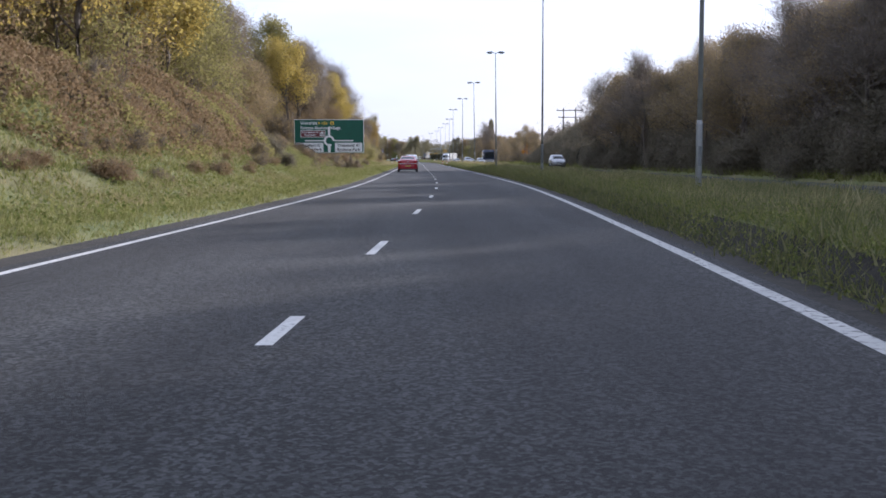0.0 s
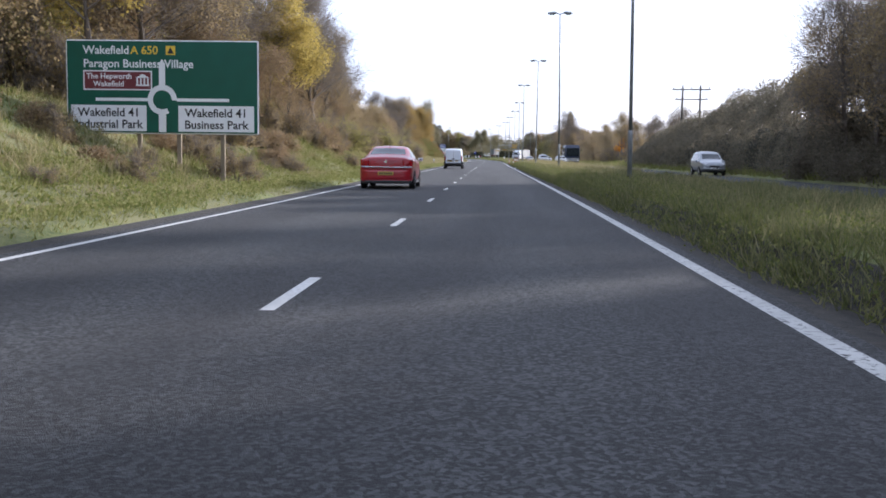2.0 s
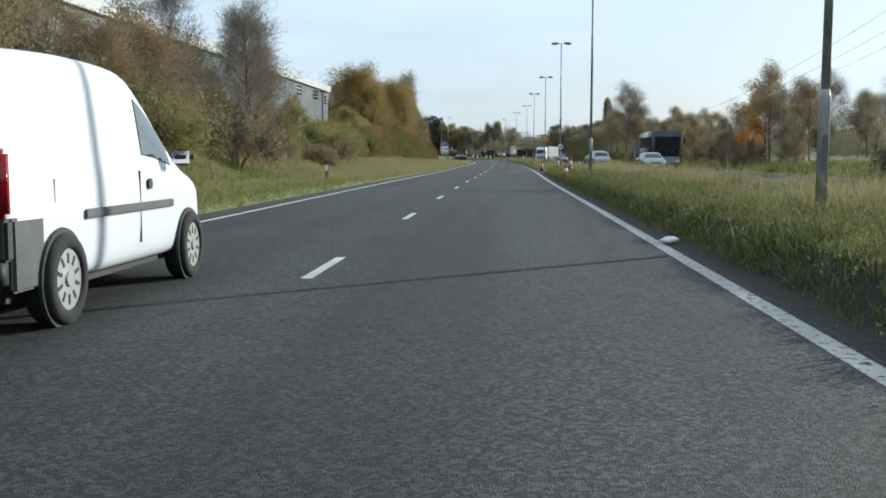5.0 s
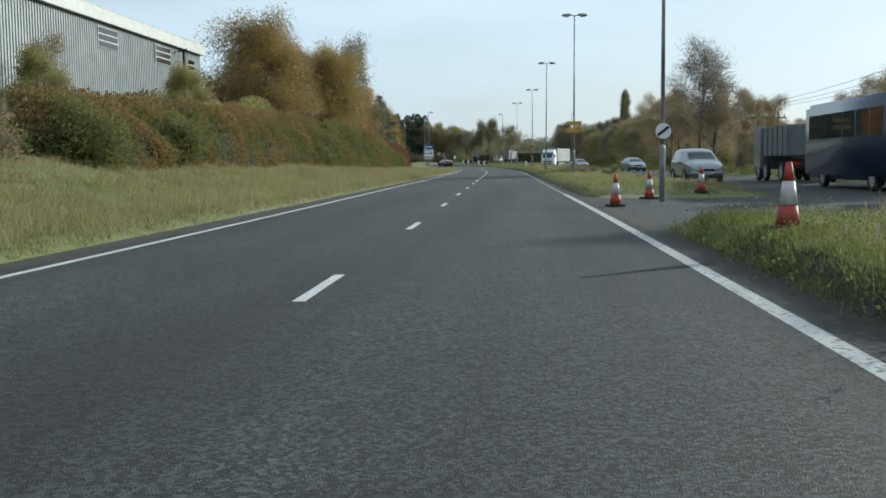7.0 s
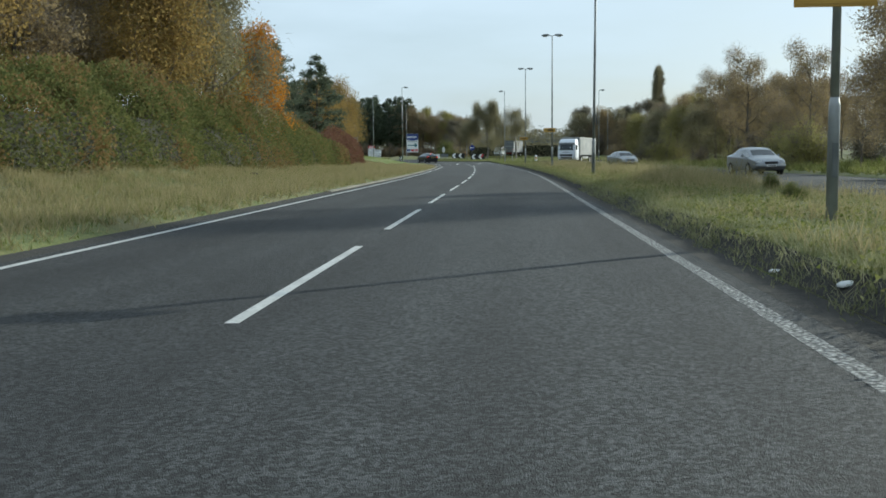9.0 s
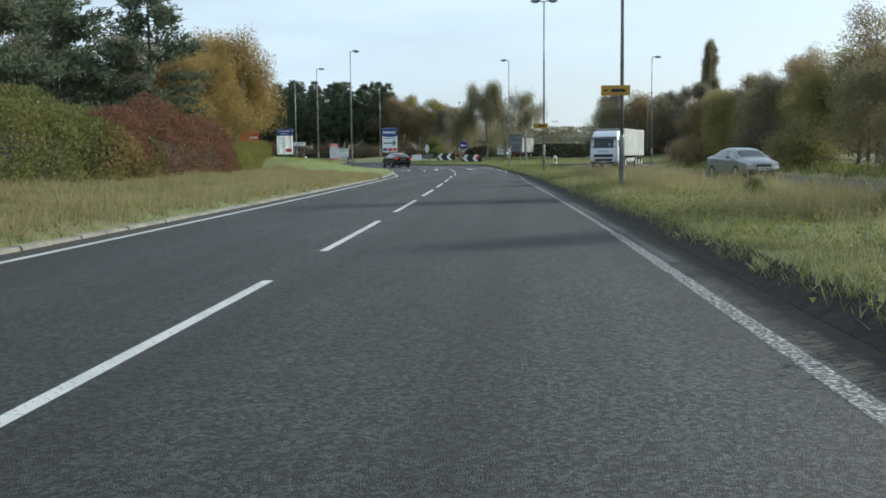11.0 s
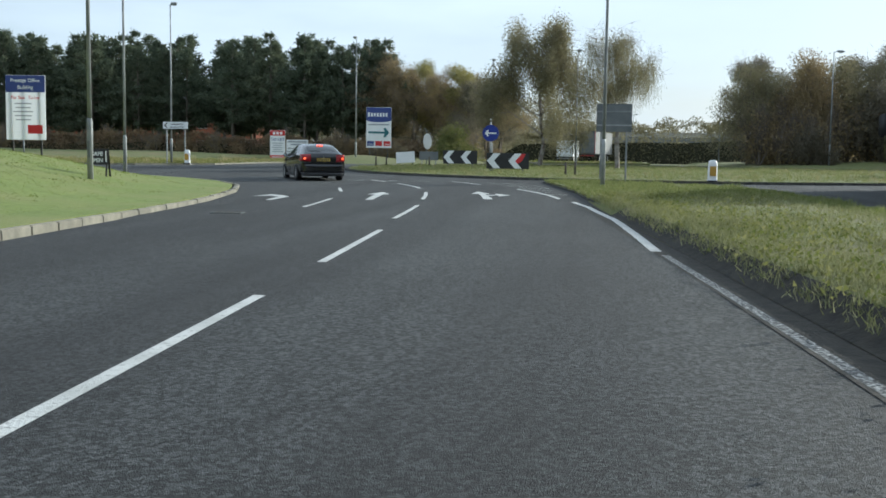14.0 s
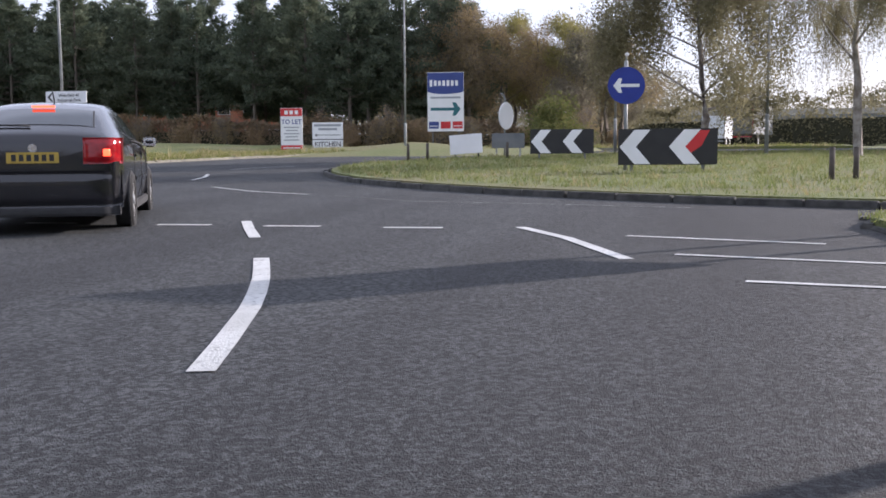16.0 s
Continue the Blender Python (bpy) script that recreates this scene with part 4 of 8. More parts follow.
# red and white letting board, two small direction boards
tl = board(-28.9, 450.9, 1.28, 0.87, 3.4, 8, SIGN_WHITE, "letting_board", "red and white property letting board", leg=SIGN_WHITE)
bar(tl, "header", 0, 3.16, 1.26, 0.44, SIGN_RED)
for i in range(3):
    bar(tl, "text_bar", -0.3 + 0.3 * i, 3.15, 0.2, 0.22, SIGN_WHITE, 0.031)
text_mesh("TO LET", 0.36, SIGN_NAVY, tl, pose(0, -0.03, 2.5, 90, 0, 0), align="CENTER", bold=0.006)
for i in range(5):
    bar(tl, "text_bar", 0, 2.3 - 0.18 * i, 0.9 - 0.2 * (i % 2), 0.06, GREY_TEXT)
bar(tl, "footer", 0, 1.08, 1.26, 0.4, SIGN_RED)
bar(tl, "text_bar", 0, 1.13, 1.0, 0.06, SIGN_WHITE, 0.031)
kt = board(-28.75, 456.4, 1.95, 0.62, 2.7, 8, SIGN_WHITE, "kitchen_board", "pair of white direction boards with red and black arrows", leg=TIMBER)
bar(kt, "gap_line", 0, 1.64, 1.95, 0.05, SIGN_BLACK)
text_mesh("KITCHEN", 0.4, SIGN_BLACK, kt, pose(0, -0.03, 1.22, 90, 0, 0), align="CENTER", bold=0.006)
bar(kt, "text_bar", 0, 1.08, 1.5, 0.1, GREY_TEXT)
big_arrow(kt, 0, 0.84, 1.6, 0.09, SIGN_RED, -1, 0.028)
bar(kt, "text_bar", 0, 2.52, 1.7, 0.14, GREY_TEXT)
bar(kt, "text_bar", 0, 2.28, 1.2, 0.14, GREY_TEXT)
big_arrow(kt, 0, 1.92, 1.6, 0.09, SIGN_BLACK, -1, 0.028)
# business park board
bp = board(-21.75, 458.9, 2.3, 2.1, 5.8, 8, SIGN_WHITE, "business_park_board", "tall blue and white business park board with an arrow", leg=SIGN_GREY)
bar(bp, "header", 0, 5.2, 2.28, 1.15, SIGN_NAVY)
v = [(1.14 * math.cos(a), -0.0275, 4.64 + 0.2 * math.sin(a)) for a in [math.pi * k / 16 + math.pi for k in range(17)]]
piece("header_curve", v, [tuple(range(17))], SIGN_NAVY, bp)
for i, hh in enumerate((0.42, 0.34, 0.3, 0.34, 0.36, 0.34, 0.34)):
    bar(bp, "logo_bar", -0.92 + 0.27 * i, 5.12, 0.17, hh, SIGN_WHITE, 0.031)
bar(bp, "text_bar", 0, 4.22, 1.9, 0.12, GREY_TEXT)
big_arrow(bp, 0, 3.5, 1.9, 0.42, TEAL, 1, 0.028)
for x, m_ in ((-0.75, SIGN_NAVY), (0, SIGN_RED), (0.76, SIGN_RED)):
    bar(bp, "logo_patch", x, 2.5, 0.62, 0.44, m_)
for x in (-0.75, 0.76):
    bar(bp, "text_bar", x, 2.44, 0.5, 0.05, SIGN_WHITE, 0.031)


def chevron_board(x, y, zb, zt, w, n, turn, tone):
    ob = board(x, y, w, zb, zt, turn, SIGN_BLACK, "chevron_board", "black chevron board with white arrowheads on two posts", "road sign")
    h = zt - zb
    for i in range(n):
        cx = -w / 2 + 0.03 + i * w / n
        a, b = w * 0.15, w * 0.165
        pts = [(cx, 0), (cx + a, h / 2 - 0.02), (cx + a + b, h / 2 - 0.02), (cx + b, 0), (cx + a + b, -h / 2 + 0.02), (cx + a, -h / 2 + 0.02)]
        bm = bmesh.new()
        f = bm.faces.new([bm.verts.new((px, -0.026, (zb + zt) / 2 + pz)) for px, pz in pts])
        f.normal_update()
        bmesh.ops.triangulate(bm, faces=[f])
        part("chevron", bm, SIGN_WHITE, ob)
    if tone:
        # flat red shape drawn in place of a reddish reflection on the board
        pts = [(w * 0.42, h * 0.45), (w * 0.3, h * 0.45), (w * 0.1, 0.02), (w * 0.22, -h * 0.2), (w * 0.34, 0.02)]
        bm = bmesh.new()
        bm.faces.new([bm.verts.new((px, -0.0235, (zb + zt) / 2 + pz)) for px, pz in pts])
        part("scuffed_patch", bm, SIGN_RED, ob, "red reflection painted on the black face")
    return ob


chevron_board(-6.98, 419.8, 0.68, 1.5, 2.22, 2, 6, True)
chevron_board(-10.9, 431.6, 0.86, 1.71, 2.2, 2, 8, False)


def round_sign(x, y, zc, r):
    gz = road_z(y) + 0.1
    ob = thing("turn_left_sign", "round blue sign with a white arrow on a pole", "road sign", m=pose(x, y, 0, 0, 0, 8))
    v, f = tube_data([(0, 0, 0), (0, -0.03, 0)], [r, r], 36)
    piece("disc", [(a[0], a[1] - 0.05, a[2] + zc) for a in v], f, SIGN_BLUE, ob)
    big_arrow(ob, 0, zc, 0.62, 0.17, SIGN_WHITE, -1, 0.088)
    tube("pole", [(0, 0, gz - 0.4), (0, 0, zc + r + 0.15)], [0.045, 0.045], STEEL, ob)
    tube("lamp_neck", [(0, 0, zc + r + 0.1), (0, -0.02, zc + r + 0.28), (0, -0.16, zc + r + 0.3)], [0.025, 0.022, 0.02], STEEL, ob, 6)
    part("sign_lamp", box_bm(0, -0.2, zc + r + 0.28, 0.1, 0.16, 0.07, 0.02), SIGN_WHITE, ob)
    return ob


round_sign(-8.0, 420.9, 2.55, 0.44)
# backs of signs
bk = board(-1.87, 408.6, 1.42, 2.33, 3.46, -4, SIGN_GREY, "road_sign", "grey back of a large road sign on two steel posts", "road sign", leg=STEEL)
for zz in (2.6, 3.15):
    part("rail", box_bm(0, -0.035, zz, 1.4, 0.03, 0.06), STEEL, bk)
wb_ = board(-14.85, 434.3, 1.25, 0.86, 1.6, 8, SIGN_WHITE, "road_sign", "low white sign board leaning on two dark posts", "road sign", leg=SIGN_BLACK)
wb_.rotation_euler = (0, radians(-4), radians(8))
board(-13.6, 436.0, 1.3, 1.06, 1.65, 8, SIGN_GREY, "road_sign", "low grey back of a road sign on two posts", "road sign", leg=STEEL)
ov = thing("round_sign", "round white plate seen at an angle on a hooked pole", "road sign", m=pose(-13.92, 437.0, 0, 0, 0, 68))
v, f = tube_data([(0, 0, 0), (0, -0.03, 0)], [0.55, 0.55], 32)
piece("disc", [(a[0], a[1] - 0.05, a[2] + 2.36) for a in v], f, SIGN_WHITE, ov)
tube("pole", [(0, 0, 0.3), (0, 0, 3.05), (-0.1, 0, 3.22), (-0.3, 0, 3.25)], [0.045, 0.045, 0.03, 0.03], STEEL, ov)
wk = board(-29.35, 430.0, 1.66, 2.86, 3.3, 4, SIGN_WHITE, "side_road_sign", "white flag sign with a black chevron to the side road", "road sign", leg=STEEL)
text_mesh("Wakefield 41", 0.16, SIGN_BLACK, wk, pose(0.12, -0.025, 3.1, 90, 0, 0), align="CENTER", bold=0.002)
text_mesh("Industrial Park", 0.16, SIGN_BLACK, wk, pose(0.12, -0.025, 2.92, 90, 0, 0), align="CENTER", bold=0.002)
piece("chevron", [(-0.76, -0.024, 3.08), (-0.6, -0.024, 3.24), (-0.52, -0.024, 3.24), (-0.66, -0.024, 3.08), (-0.52, -0.024, 2.92), (-0.6, -0.024, 2.92)], [(0, 3, 2, 1), (0, 5, 4, 3)], SIGN_BLACK, wk)
rg = board(-25.3, 392.6, 1.7, 2.2, 3.8, 6, SIGN_RED, "gate_board", "dark red board above the hedge", leg=SIGN_RED)
text_mesh("Gate", 0.3, SIGN_WHITE, rg, pose(0.4, -0.027, 2.5, 90, 0, 0), align="CENTER", bold=0.004)
bar(rg, "text_bar", 0.4, 3.1, 0.6, 0.22, SIGN_WHITE)
ob_ = board(-25.4, 370.0, 2.3, 4.2, 4.9, 10, SIGN_RED, "red_hoarding", "long red and white hoarding behind the hedge", leg=TIMBER)
bar(ob_, "white_band", 0, 4.32, 2.28, 0.2, SIGN_WHITE)


def bollard(x, y, label):
    z = road_z(y) + 0.08
    ob = thing("bollard", label, "bollard", m=pose(x, y, z))
    bm = bmesh.new()
    rows = []
    for zz, w, d in ((0, 0.22, 0.17), (0.1, 0.2, 0.15), (0.72, 0.19, 0.14), (0.86, 0.16, 0.11), (0.9, 0.1, 0.07)):
        rows.append([bm.verts.new((w * math.cos(a), d * math.sin(a), zz)) for a in [2 * math.pi * k / 12 for k in range(12)]])
    for i in range(4):
        for k in range(12):
            bm.faces.new((rows[i][k], rows[i][(k + 1) % 12], rows[i + 1][(k + 1) % 12], rows[i + 1][k]))
    bm.faces.new(rows[4])
    part("shell", bm, SIGN_WHITE, ob, "", True)
    part("base", box_bm(0, 0, 0.03, 0.42, 0.36, 0.08, 0.015), BLACK_PLASTIC, ob)
    part("yellow_face", box_bm(0, -0.152, 0.45, 0.26, 0.012, 0.4, 0.004), SIGN_YELLOW, ob)
    return ob


bollard(-28.4, 429.6, "white and yellow traffic bollard on the far island")
bollard(2.2, 409.5, "faded white traffic bollard in the median grass")
for x, y in ((-3.9, 416.0), (-3.45, 416.2), (-16.2, 430.6), (-15.6, 431.0), (-13.2, 433.6)):
    tube("marker_post", [at_ground(x, y, 0) if False else (x, y, road_z(y)), (x, y, road_z(y) + 0.72)], [0.055, 0.05], CREOSOTE, None, 8)
for o in [o for o in scene.objects if o.name.startswith("marker_post")]:
    tagged(o, "short dark timber marker post in the grass", "post", "posts on the roundabout")


def cone(x, y, z, turn=0, h=0.8):
    ob = thing("traffic_cone", "tall red and white traffic cone", "traffic cone", "cones at the crossover", pose(x, y, z, 0, 0, turn))
    part("base", box_bm(0, 0, 0.03, 0.42, 0.42, 0.06, 0.015), BLACK_PLASTIC, ob)
    r = lambda zz: 0.15 - 0.115 * zz / h
    for nm, a, b, m_ in (("lower_band", 0.06, 0.3, CONE_RED), ("sleeve", 0.3, 0.58, CONE_WHITE), ("upper_band", 0.58, h, CONE_RED)):
        tube(nm, [(0, 0, a), (0, 0, b)], [r(a) + (0.004 if nm == "sleeve" else 0), r(b) + (0.004 if nm == "sleeve" else 0)], m_, ob, 16)
    return ob


for x, y, t in ((2.66, 227.1, 10), (4.1, 231.9, 35), (6.0, 234.2, -12), (2.9, 192.0, 5), (3.5, 200.0, 0), (3.4, 214.0, 20)):
    cone(x, y, max(0.01, ground_z(x, y)), t)
# verge marker and litter
mk_ = thing("verge_marker", "short white and brown verge marker post", "marker post", m=pose(-7.3, 189.6, ground_z(-7.3, 189.6)))
part("post", box_bm(0, 0, 0.3, 0.16, 0.08, 0.75, 0.02), TIMBER, mk_)
part("reflector", box_bm(0, -0.045, 0.5, 0.13, 0.012, 0.25), SIGN_WHITE, mk_)


def litter(x, y, s, m_, label):
    bm = bmesh.new()
    bmesh.ops.create_icosphere(bm, subdivisions=2, radius=s)
    for v in bm.verts:
        k = 1 + 0.45 * noise.noise(v.co * 9 / s * 0.12 + Vector((x, y, 0)))
        v.co = Vector((v.co.x * k * 1.5, v.co.y * k, v.co.z * k * 0.5 + s * 0.4))
    ob = part("litter", bm, m_, None, "", True)
    ob.matrix_world = pose(x, y, max(0.02, ground_z(x, y)), 0, 0, 30)
    tagged(ob, label, "litter")


litter(2.75, 160.0, 0.085, SIGN_WHITE, "crumpled white plastic bag on the verge edge")
litter(2.35, 262.6, 0.06, SIGN_WHITE, "scrap of white paper in the gutter")
litter(2.2, 264.2, 0.04, SIGN_WHITE, "small scrap of white paper in the gutter")
litter(-12.5, 64.0, 0.2, SIGN_WHITE, "torn white plastic sheet on the bank")
litter(-12.2, 300.0, 0.14, DIRT_AND_SHADE, "dark clod on the verge")


def h_pole():
    ob = thing("telegraph_pole", "twin timber electricity poles with a cross arm and insulators", "electricity pole", m=pose(27.5, 203.0, ground_z(27.5, 203.0) - 0.3, 0, 0, -6))
    for x in (-1.2, 1.2):
        tube("pole", [(x, 0, 0), (x, 0, 9.9)], [0.17, 0.12], CREOSOTE, ob)
        tube("pole_cap", [(x, 0, 9.88), (x, 0, 10.1)], [0.05, 0.04], STEEL_DARK, ob)
    part("cross_arm", box_bm(0, 0, 9.45, 5.2, 0.14, 0.16, 0.01), CREOSOTE, ob)
    part("cross_arm", box_bm(0, 0.05, 8.1, 4.4, 0.12, 0.14, 0.01), CREOSOTE, ob)
    tube("brace", [(-1.2, 0, 7.6), (-2.6, 0, 6.0)], [0.04, 0.04], STEEL_DARK, ob)
    for x in (-2.4, 0.0, 2.4):
        tube("insulator", [(x, 0, 9.5), (x, 0, 9.62), (x, 0, 9.85)], [0.03, 0.07, 0.05], LAMP_GREY, ob)
    for x in (-2.0, 2.0):
        tube("insulator", [(x, 0, 8.1), (x, 0, 8.35)], [0.06, 0.05], LAMP_GREY, ob)


h_pole()
hp2 = thing("telegraph_pole", "twin timber electricity poles with one cross arm", "electricity pole", m=pose(20.5, 286.0, ground_z(20.5, 286.0) - 0.3, 0, 0, -10))
for x in (-0.75, 0.75):
    tube("pole", [(x, 0, 0), (x, 0, 4.9)], [0.13, 0.1], CREOSOTE, hp2)
part("cross_arm", box_bm(0, 0, 4.5, 2.7, 0.1, 0.12), CREOSOTE, hp2)
for x in (-1.2, 0.0, 1.2):
    tube("insulator", [(x, 0, 4.55), (x, 0, 4.8)], [0.05, 0.04], LAMP_GREY, hp2)
for dx in (-2.4, 0.0, 2.4):
    a, b = Vector((27.5 + dx, 203.0, 12.2)), Vector((20.5 + dx * 0.5, 286.0, 5.4))
    pts = [a.lerp(b, k / 12) - Vector((0, 0, 1.6 * 4 * (k / 12) * (1 - k / 12))) for k in range(13)]
    w = tube("overhead_cable", pts, [0.012] * 13, BLACK_PLASTIC, None, 4)
    tagged(w, "thin dark overhead cable between the poles", "cable", "overhead cables")


# ---- buildings ----
def warehouse():
    ob = thing("warehouse", "long grey corrugated industrial shed with a white roof edge", "warehouse")
    x0, x1, y0, y1, zb, eave = -62.0, -24.2, 196.0, 280.0, 0.0, 10.2
    for nm, a, b, nrm in (("wall", (x1, y0), (x1, y1), (1, 0)), ("wall", (x0, y0), (x1, y0), (0, -1)), ("wall", (x0, y1), (x1, y1), (0, 1)), ("wall", (x0, y0), (x0, y1), (-1, 0))):
        ln = math.dist(a, b)
        n = int(ln / 0.3)
        v, f = [], []
        for i in range(n + 1):
            for j, off in ((0.0, 0.0), (0.35, 0.0), (0.45, 0.045), (0.9, 0.045)):
                t = min(1, (i + j) / n)
                px, py = a[0] + (b[0] - a[0]) * t + nrm[0] * off, a[1] + (b[1] - a[1]) * t + nrm[1] * off
                v += [(px, py, zb), (px, py, eave)]
        f = [(2 * i, 2 * i + 1, 2 * i + 3, 2 * i + 2) for i in range(len(v) // 2 - 1)]
        piece(nm, v, f, CLAD, ob)
    xm = (x0 + x1) / 2
    rv = [(x0 - 0.4, y0 - 0.4, eave + 0.1), (xm, y0 - 0.4, eave + 2.2), (x1 + 0.4, y0 - 0.4, eave + 0.1), (x0 - 0.4, y1 + 0.4, eave + 0.1), (xm, y1 + 0.4, eave + 2.2), (x1 + 0.4, y1 + 0.4, eave + 0.1)]
    piece("roof", rv, [(0, 1, 4, 3), (1, 2, 5, 4)], ROOF, ob)
    for yy in (y0, y1):
        piece("gable", [(x0, yy, eave), (x1, yy, eave), (xm, yy, eave + 2.15)], [(0, 1, 2)], CLAD, ob)
    part("eaves_fascia", box_bm(x1 + 0.25, (y0 + y1) / 2, eave - 0.25, 0.25, y1 - y0 + 0.8, 0.8, 0.02), WHITE_TRIM, ob, "white painted eaves band")
    part("verge_trim", box_bm((x0 + x1) / 2, y1 + 0.25, eave - 0.25, x1 - x0 + 0.5, 0.2, 0.6), WHITE_TRIM, ob)
    for yy, zz, w, h in ((277.6, 8.4, 1.6, 1.2), (278.4, 5.4, 1.0, 0.9), (271.5, 8.7, 3.0, 1.2), (262.0, 8.7, 3.0, 1.2)):
        wn_ = part("window", box_bm(x1 + 0.06, yy, zz, 0.1, w, h), WHITE_TRIM, ob)
        for r in range(3):
            part("pane", box_bm(x1 + 0.1, yy, zz - h / 2 + h * (r + 0.5) / 3, 0.06, w - 0.16, h / 3 - 0.08), GLASS, wn_)
    tube("drainpipe", [(x1 + 0.1, 276.0, zb), (x1 + 0.1, 276.0, eave)], [0.08, 0.08], BLACK_PLASTIC, ob)
    tube("wall_lamp", [(x1 + 0.1, 274.6, 9.3), (x1 + 0.8, 274.6, 9.4)], [0.05, 0.09], BLACK_PLASTIC, ob)


warehouse()


def bridge():
    ob = thing("road_bridge", "low concrete road bridge in the distance", "bridge")
    part("deck", box_bm(30, 600, 6.0, 120, 8, 1.3, 0.1), SIGN_GREY, ob)
    part("parapet", box_bm(30, 595.9, 7.2, 120, 0.2, 1.0), CONCRETE, ob, "grey steel parapet")
    for x in (-6, 14, 34):
        part("pier", box_bm(x, 600, 2.7, 1.2, 6, 5.6, 0.1), CONCRETE, ob)


bridge()


def house_block(x, y, w, d, h, turn, label):
    ob = thing("brick_building", label, "building", m=pose(x, y, road_z(y), 0, 0, turn))
    part("wall", box_bm(0, 0, h / 2, w, d, h), BRICK, ob)
    v = [(-w / 2 - 0.3, -d / 2 - 0.3, h), (w / 2 + 0.3, -d / 2 - 0.3, h), (w / 2 + 0.3, d / 2 + 0.3, h), (-w / 2 - 0.3, d / 2 + 0.3, h), (-w / 2, 0, h + 2.4), (w / 2, 0, h + 2.4)]
    piece("roof", v, [(0, 1, 5, 4), (2, 3, 4, 5), (1, 2, 5), (3, 0, 4)], ROOF, ob)
    for r in range(2):
        for i in range(int(w / 3)):
            fr = part("window", box_bm(-w / 2 + 1.7 + i * 3, -d / 2 - 0.02, 1.7 + r * 3.0, 1.5, 0.08, 1.3), WHITE_TRIM, ob)
            part("pane", box_bm(-w / 2 + 1.7 + i * 3, -d / 2 - 0.05, 1.7 + r * 3.0, 1.3, 0.06, 1.1), GLASS, fr)


house_block(-66, 512, 30, 12, 7.0, 10, "red brick office block behind the pines")
house_block(-104, 492, 26, 12, 7.0, 14, "red brick office building behind the pines")


# pavement board and limit signs by the side road
def a_board(x, y, turn):
    z0 = lawn_z(x, y)
    ob = thing("pavement_sign", "dark folding cafe board with white lettering on the lawn", "sign board", m=pose(x, y, z0, 0, 0, turn))
    for s, tilt in ((-1, 12), (1, -12)):
        own = box_bm(0, 0, 0.54, 0.56, 0.02, 0.44, 0.006)
        for q in (-0.25, 0.25):
            box_bm(q, 0, 0.38, 0.05, 0.03, 0.78, 0.006, own)
        bmesh.ops.rotate(own, verts=own.verts, cent=(0, 0, 0.76), matrix=Matrix.Rotation(radians(tilt), 3, "X"))
        part("leaf_panel", own, SIGN_BLACK, ob)
    text_mesh("CAFE", 0.15, SIGN_WHITE, ob, pose(-0.05, -0.062, 0.58, 78, 0, 0), align="CENTER", bold=0.005)
    text_mesh("OPEN", 0.15, SIGN_WHITE, ob, pose(-0.05, -0.102, 0.4, 78, 0, 0), align="CENTER", bold=0.005)
    part("arrow", box_bm(0.23, -0.098, 0.56, 0.03, 0.006, 0.3), SIGN_WHITE, ob)
    return ob


a_board(-16.35, 393.2, 6)


def limit_sign(x, y, zc, turn):
    z0 = road_z(y) + 0.05
    ob = thing("speed_limit_sign", "round white sign with a red rim on a steel post", "road sign", "limit signs at the side road", pose(x, y, z0, 0, 0, turn))
    tube("post", [(0, 0.05, -0.3), (0, 0.05, zc + 0.3)], [0.038, 0.038], STEEL, ob, 10)
    for nm, r, d, m_ in (("rim", 0.3, 0.0, SIGN_RED), ("face", 0.22, 0.012, SIGN_WHITE)):
        v, f = tube_data([(0, -d, zc), (0, -d - 0.016, zc)], [r, r], 24)
        piece(nm, v, f, m_, ob)
    part("number_bar", box_bm(0, -0.034, zc, 0.2, 0.006, 0.14), SIGN_BLACK, ob)
    part("lamp_hood", box_bm(0.12, -0.1, zc + 0.34, 0.2, 0.3, 0.07, 0.02), LAMP_GREY, ob)


limit_sign(-29.0, 405.0, 2.25, 20)
limit_sign(-31.2, 415.0, 2.2, 42)


# ---- vehicles, standing where they are met ----
SALOON = [(0.0, 0.32, 0.97, 1.01, 0.74, 0.6), (0.04, 0.27, 1.0, 1.06, 0.84, 0.7), (0.22, 0.23, 1.01, 1.1, 0.89, 0.72), (0.7, 0.2, 1.0, 1.12, 0.905, 0.71), (1.38, 0.19, 0.98, 1.41, 0.91, 0.6), (1.85, 0.19, 0.97, 1.46, 0.91, 0.59), (2.45, 0.19, 0.95, 1.455, 0.91, 0.58),
          (2.95, 0.19, 0.93, 1.37, 0.91, 0.6), (3.65, 0.19, 0.9, 0.98, 0.905, 0.74), (4.25, 0.22, 0.82, 0.88, 0.87, 0.72), (4.56, 0.26, 0.72, 0.76, 0.79, 0.62), (4.7, 0.38, 0.6, 0.62, 0.6, 0.48)]
HATCH = [(0.0, 0.32, 0.95, 0.99, 0.74, 0.6), (0.04, 0.27, 0.99, 1.06, 0.84, 0.7), (0.2, 0.23, 1.01, 1.12, 0.89, 0.69), (0.86, 0.2, 1.0, 1.385, 0.905, 0.61), (1.38, 0.19, 0.98, 1.45, 0.91, 0.59), (1.85, 0.19, 0.97, 1.465, 0.91, 0.59), (2.45, 0.19, 0.95, 1.455, 0.91, 0.58),
         (2.95, 0.19, 0.93, 1.37, 0.91, 0.6), (3.65, 0.19, 0.9, 0.98, 0.905, 0.74), (4.25, 0.22, 0.82, 0.88, 0.87, 0.72), (4.56, 0.26, 0.72, 0.76, 0.79, 0.62), (4.7, 0.38, 0.6, 0.62, 0.6, 0.48)]
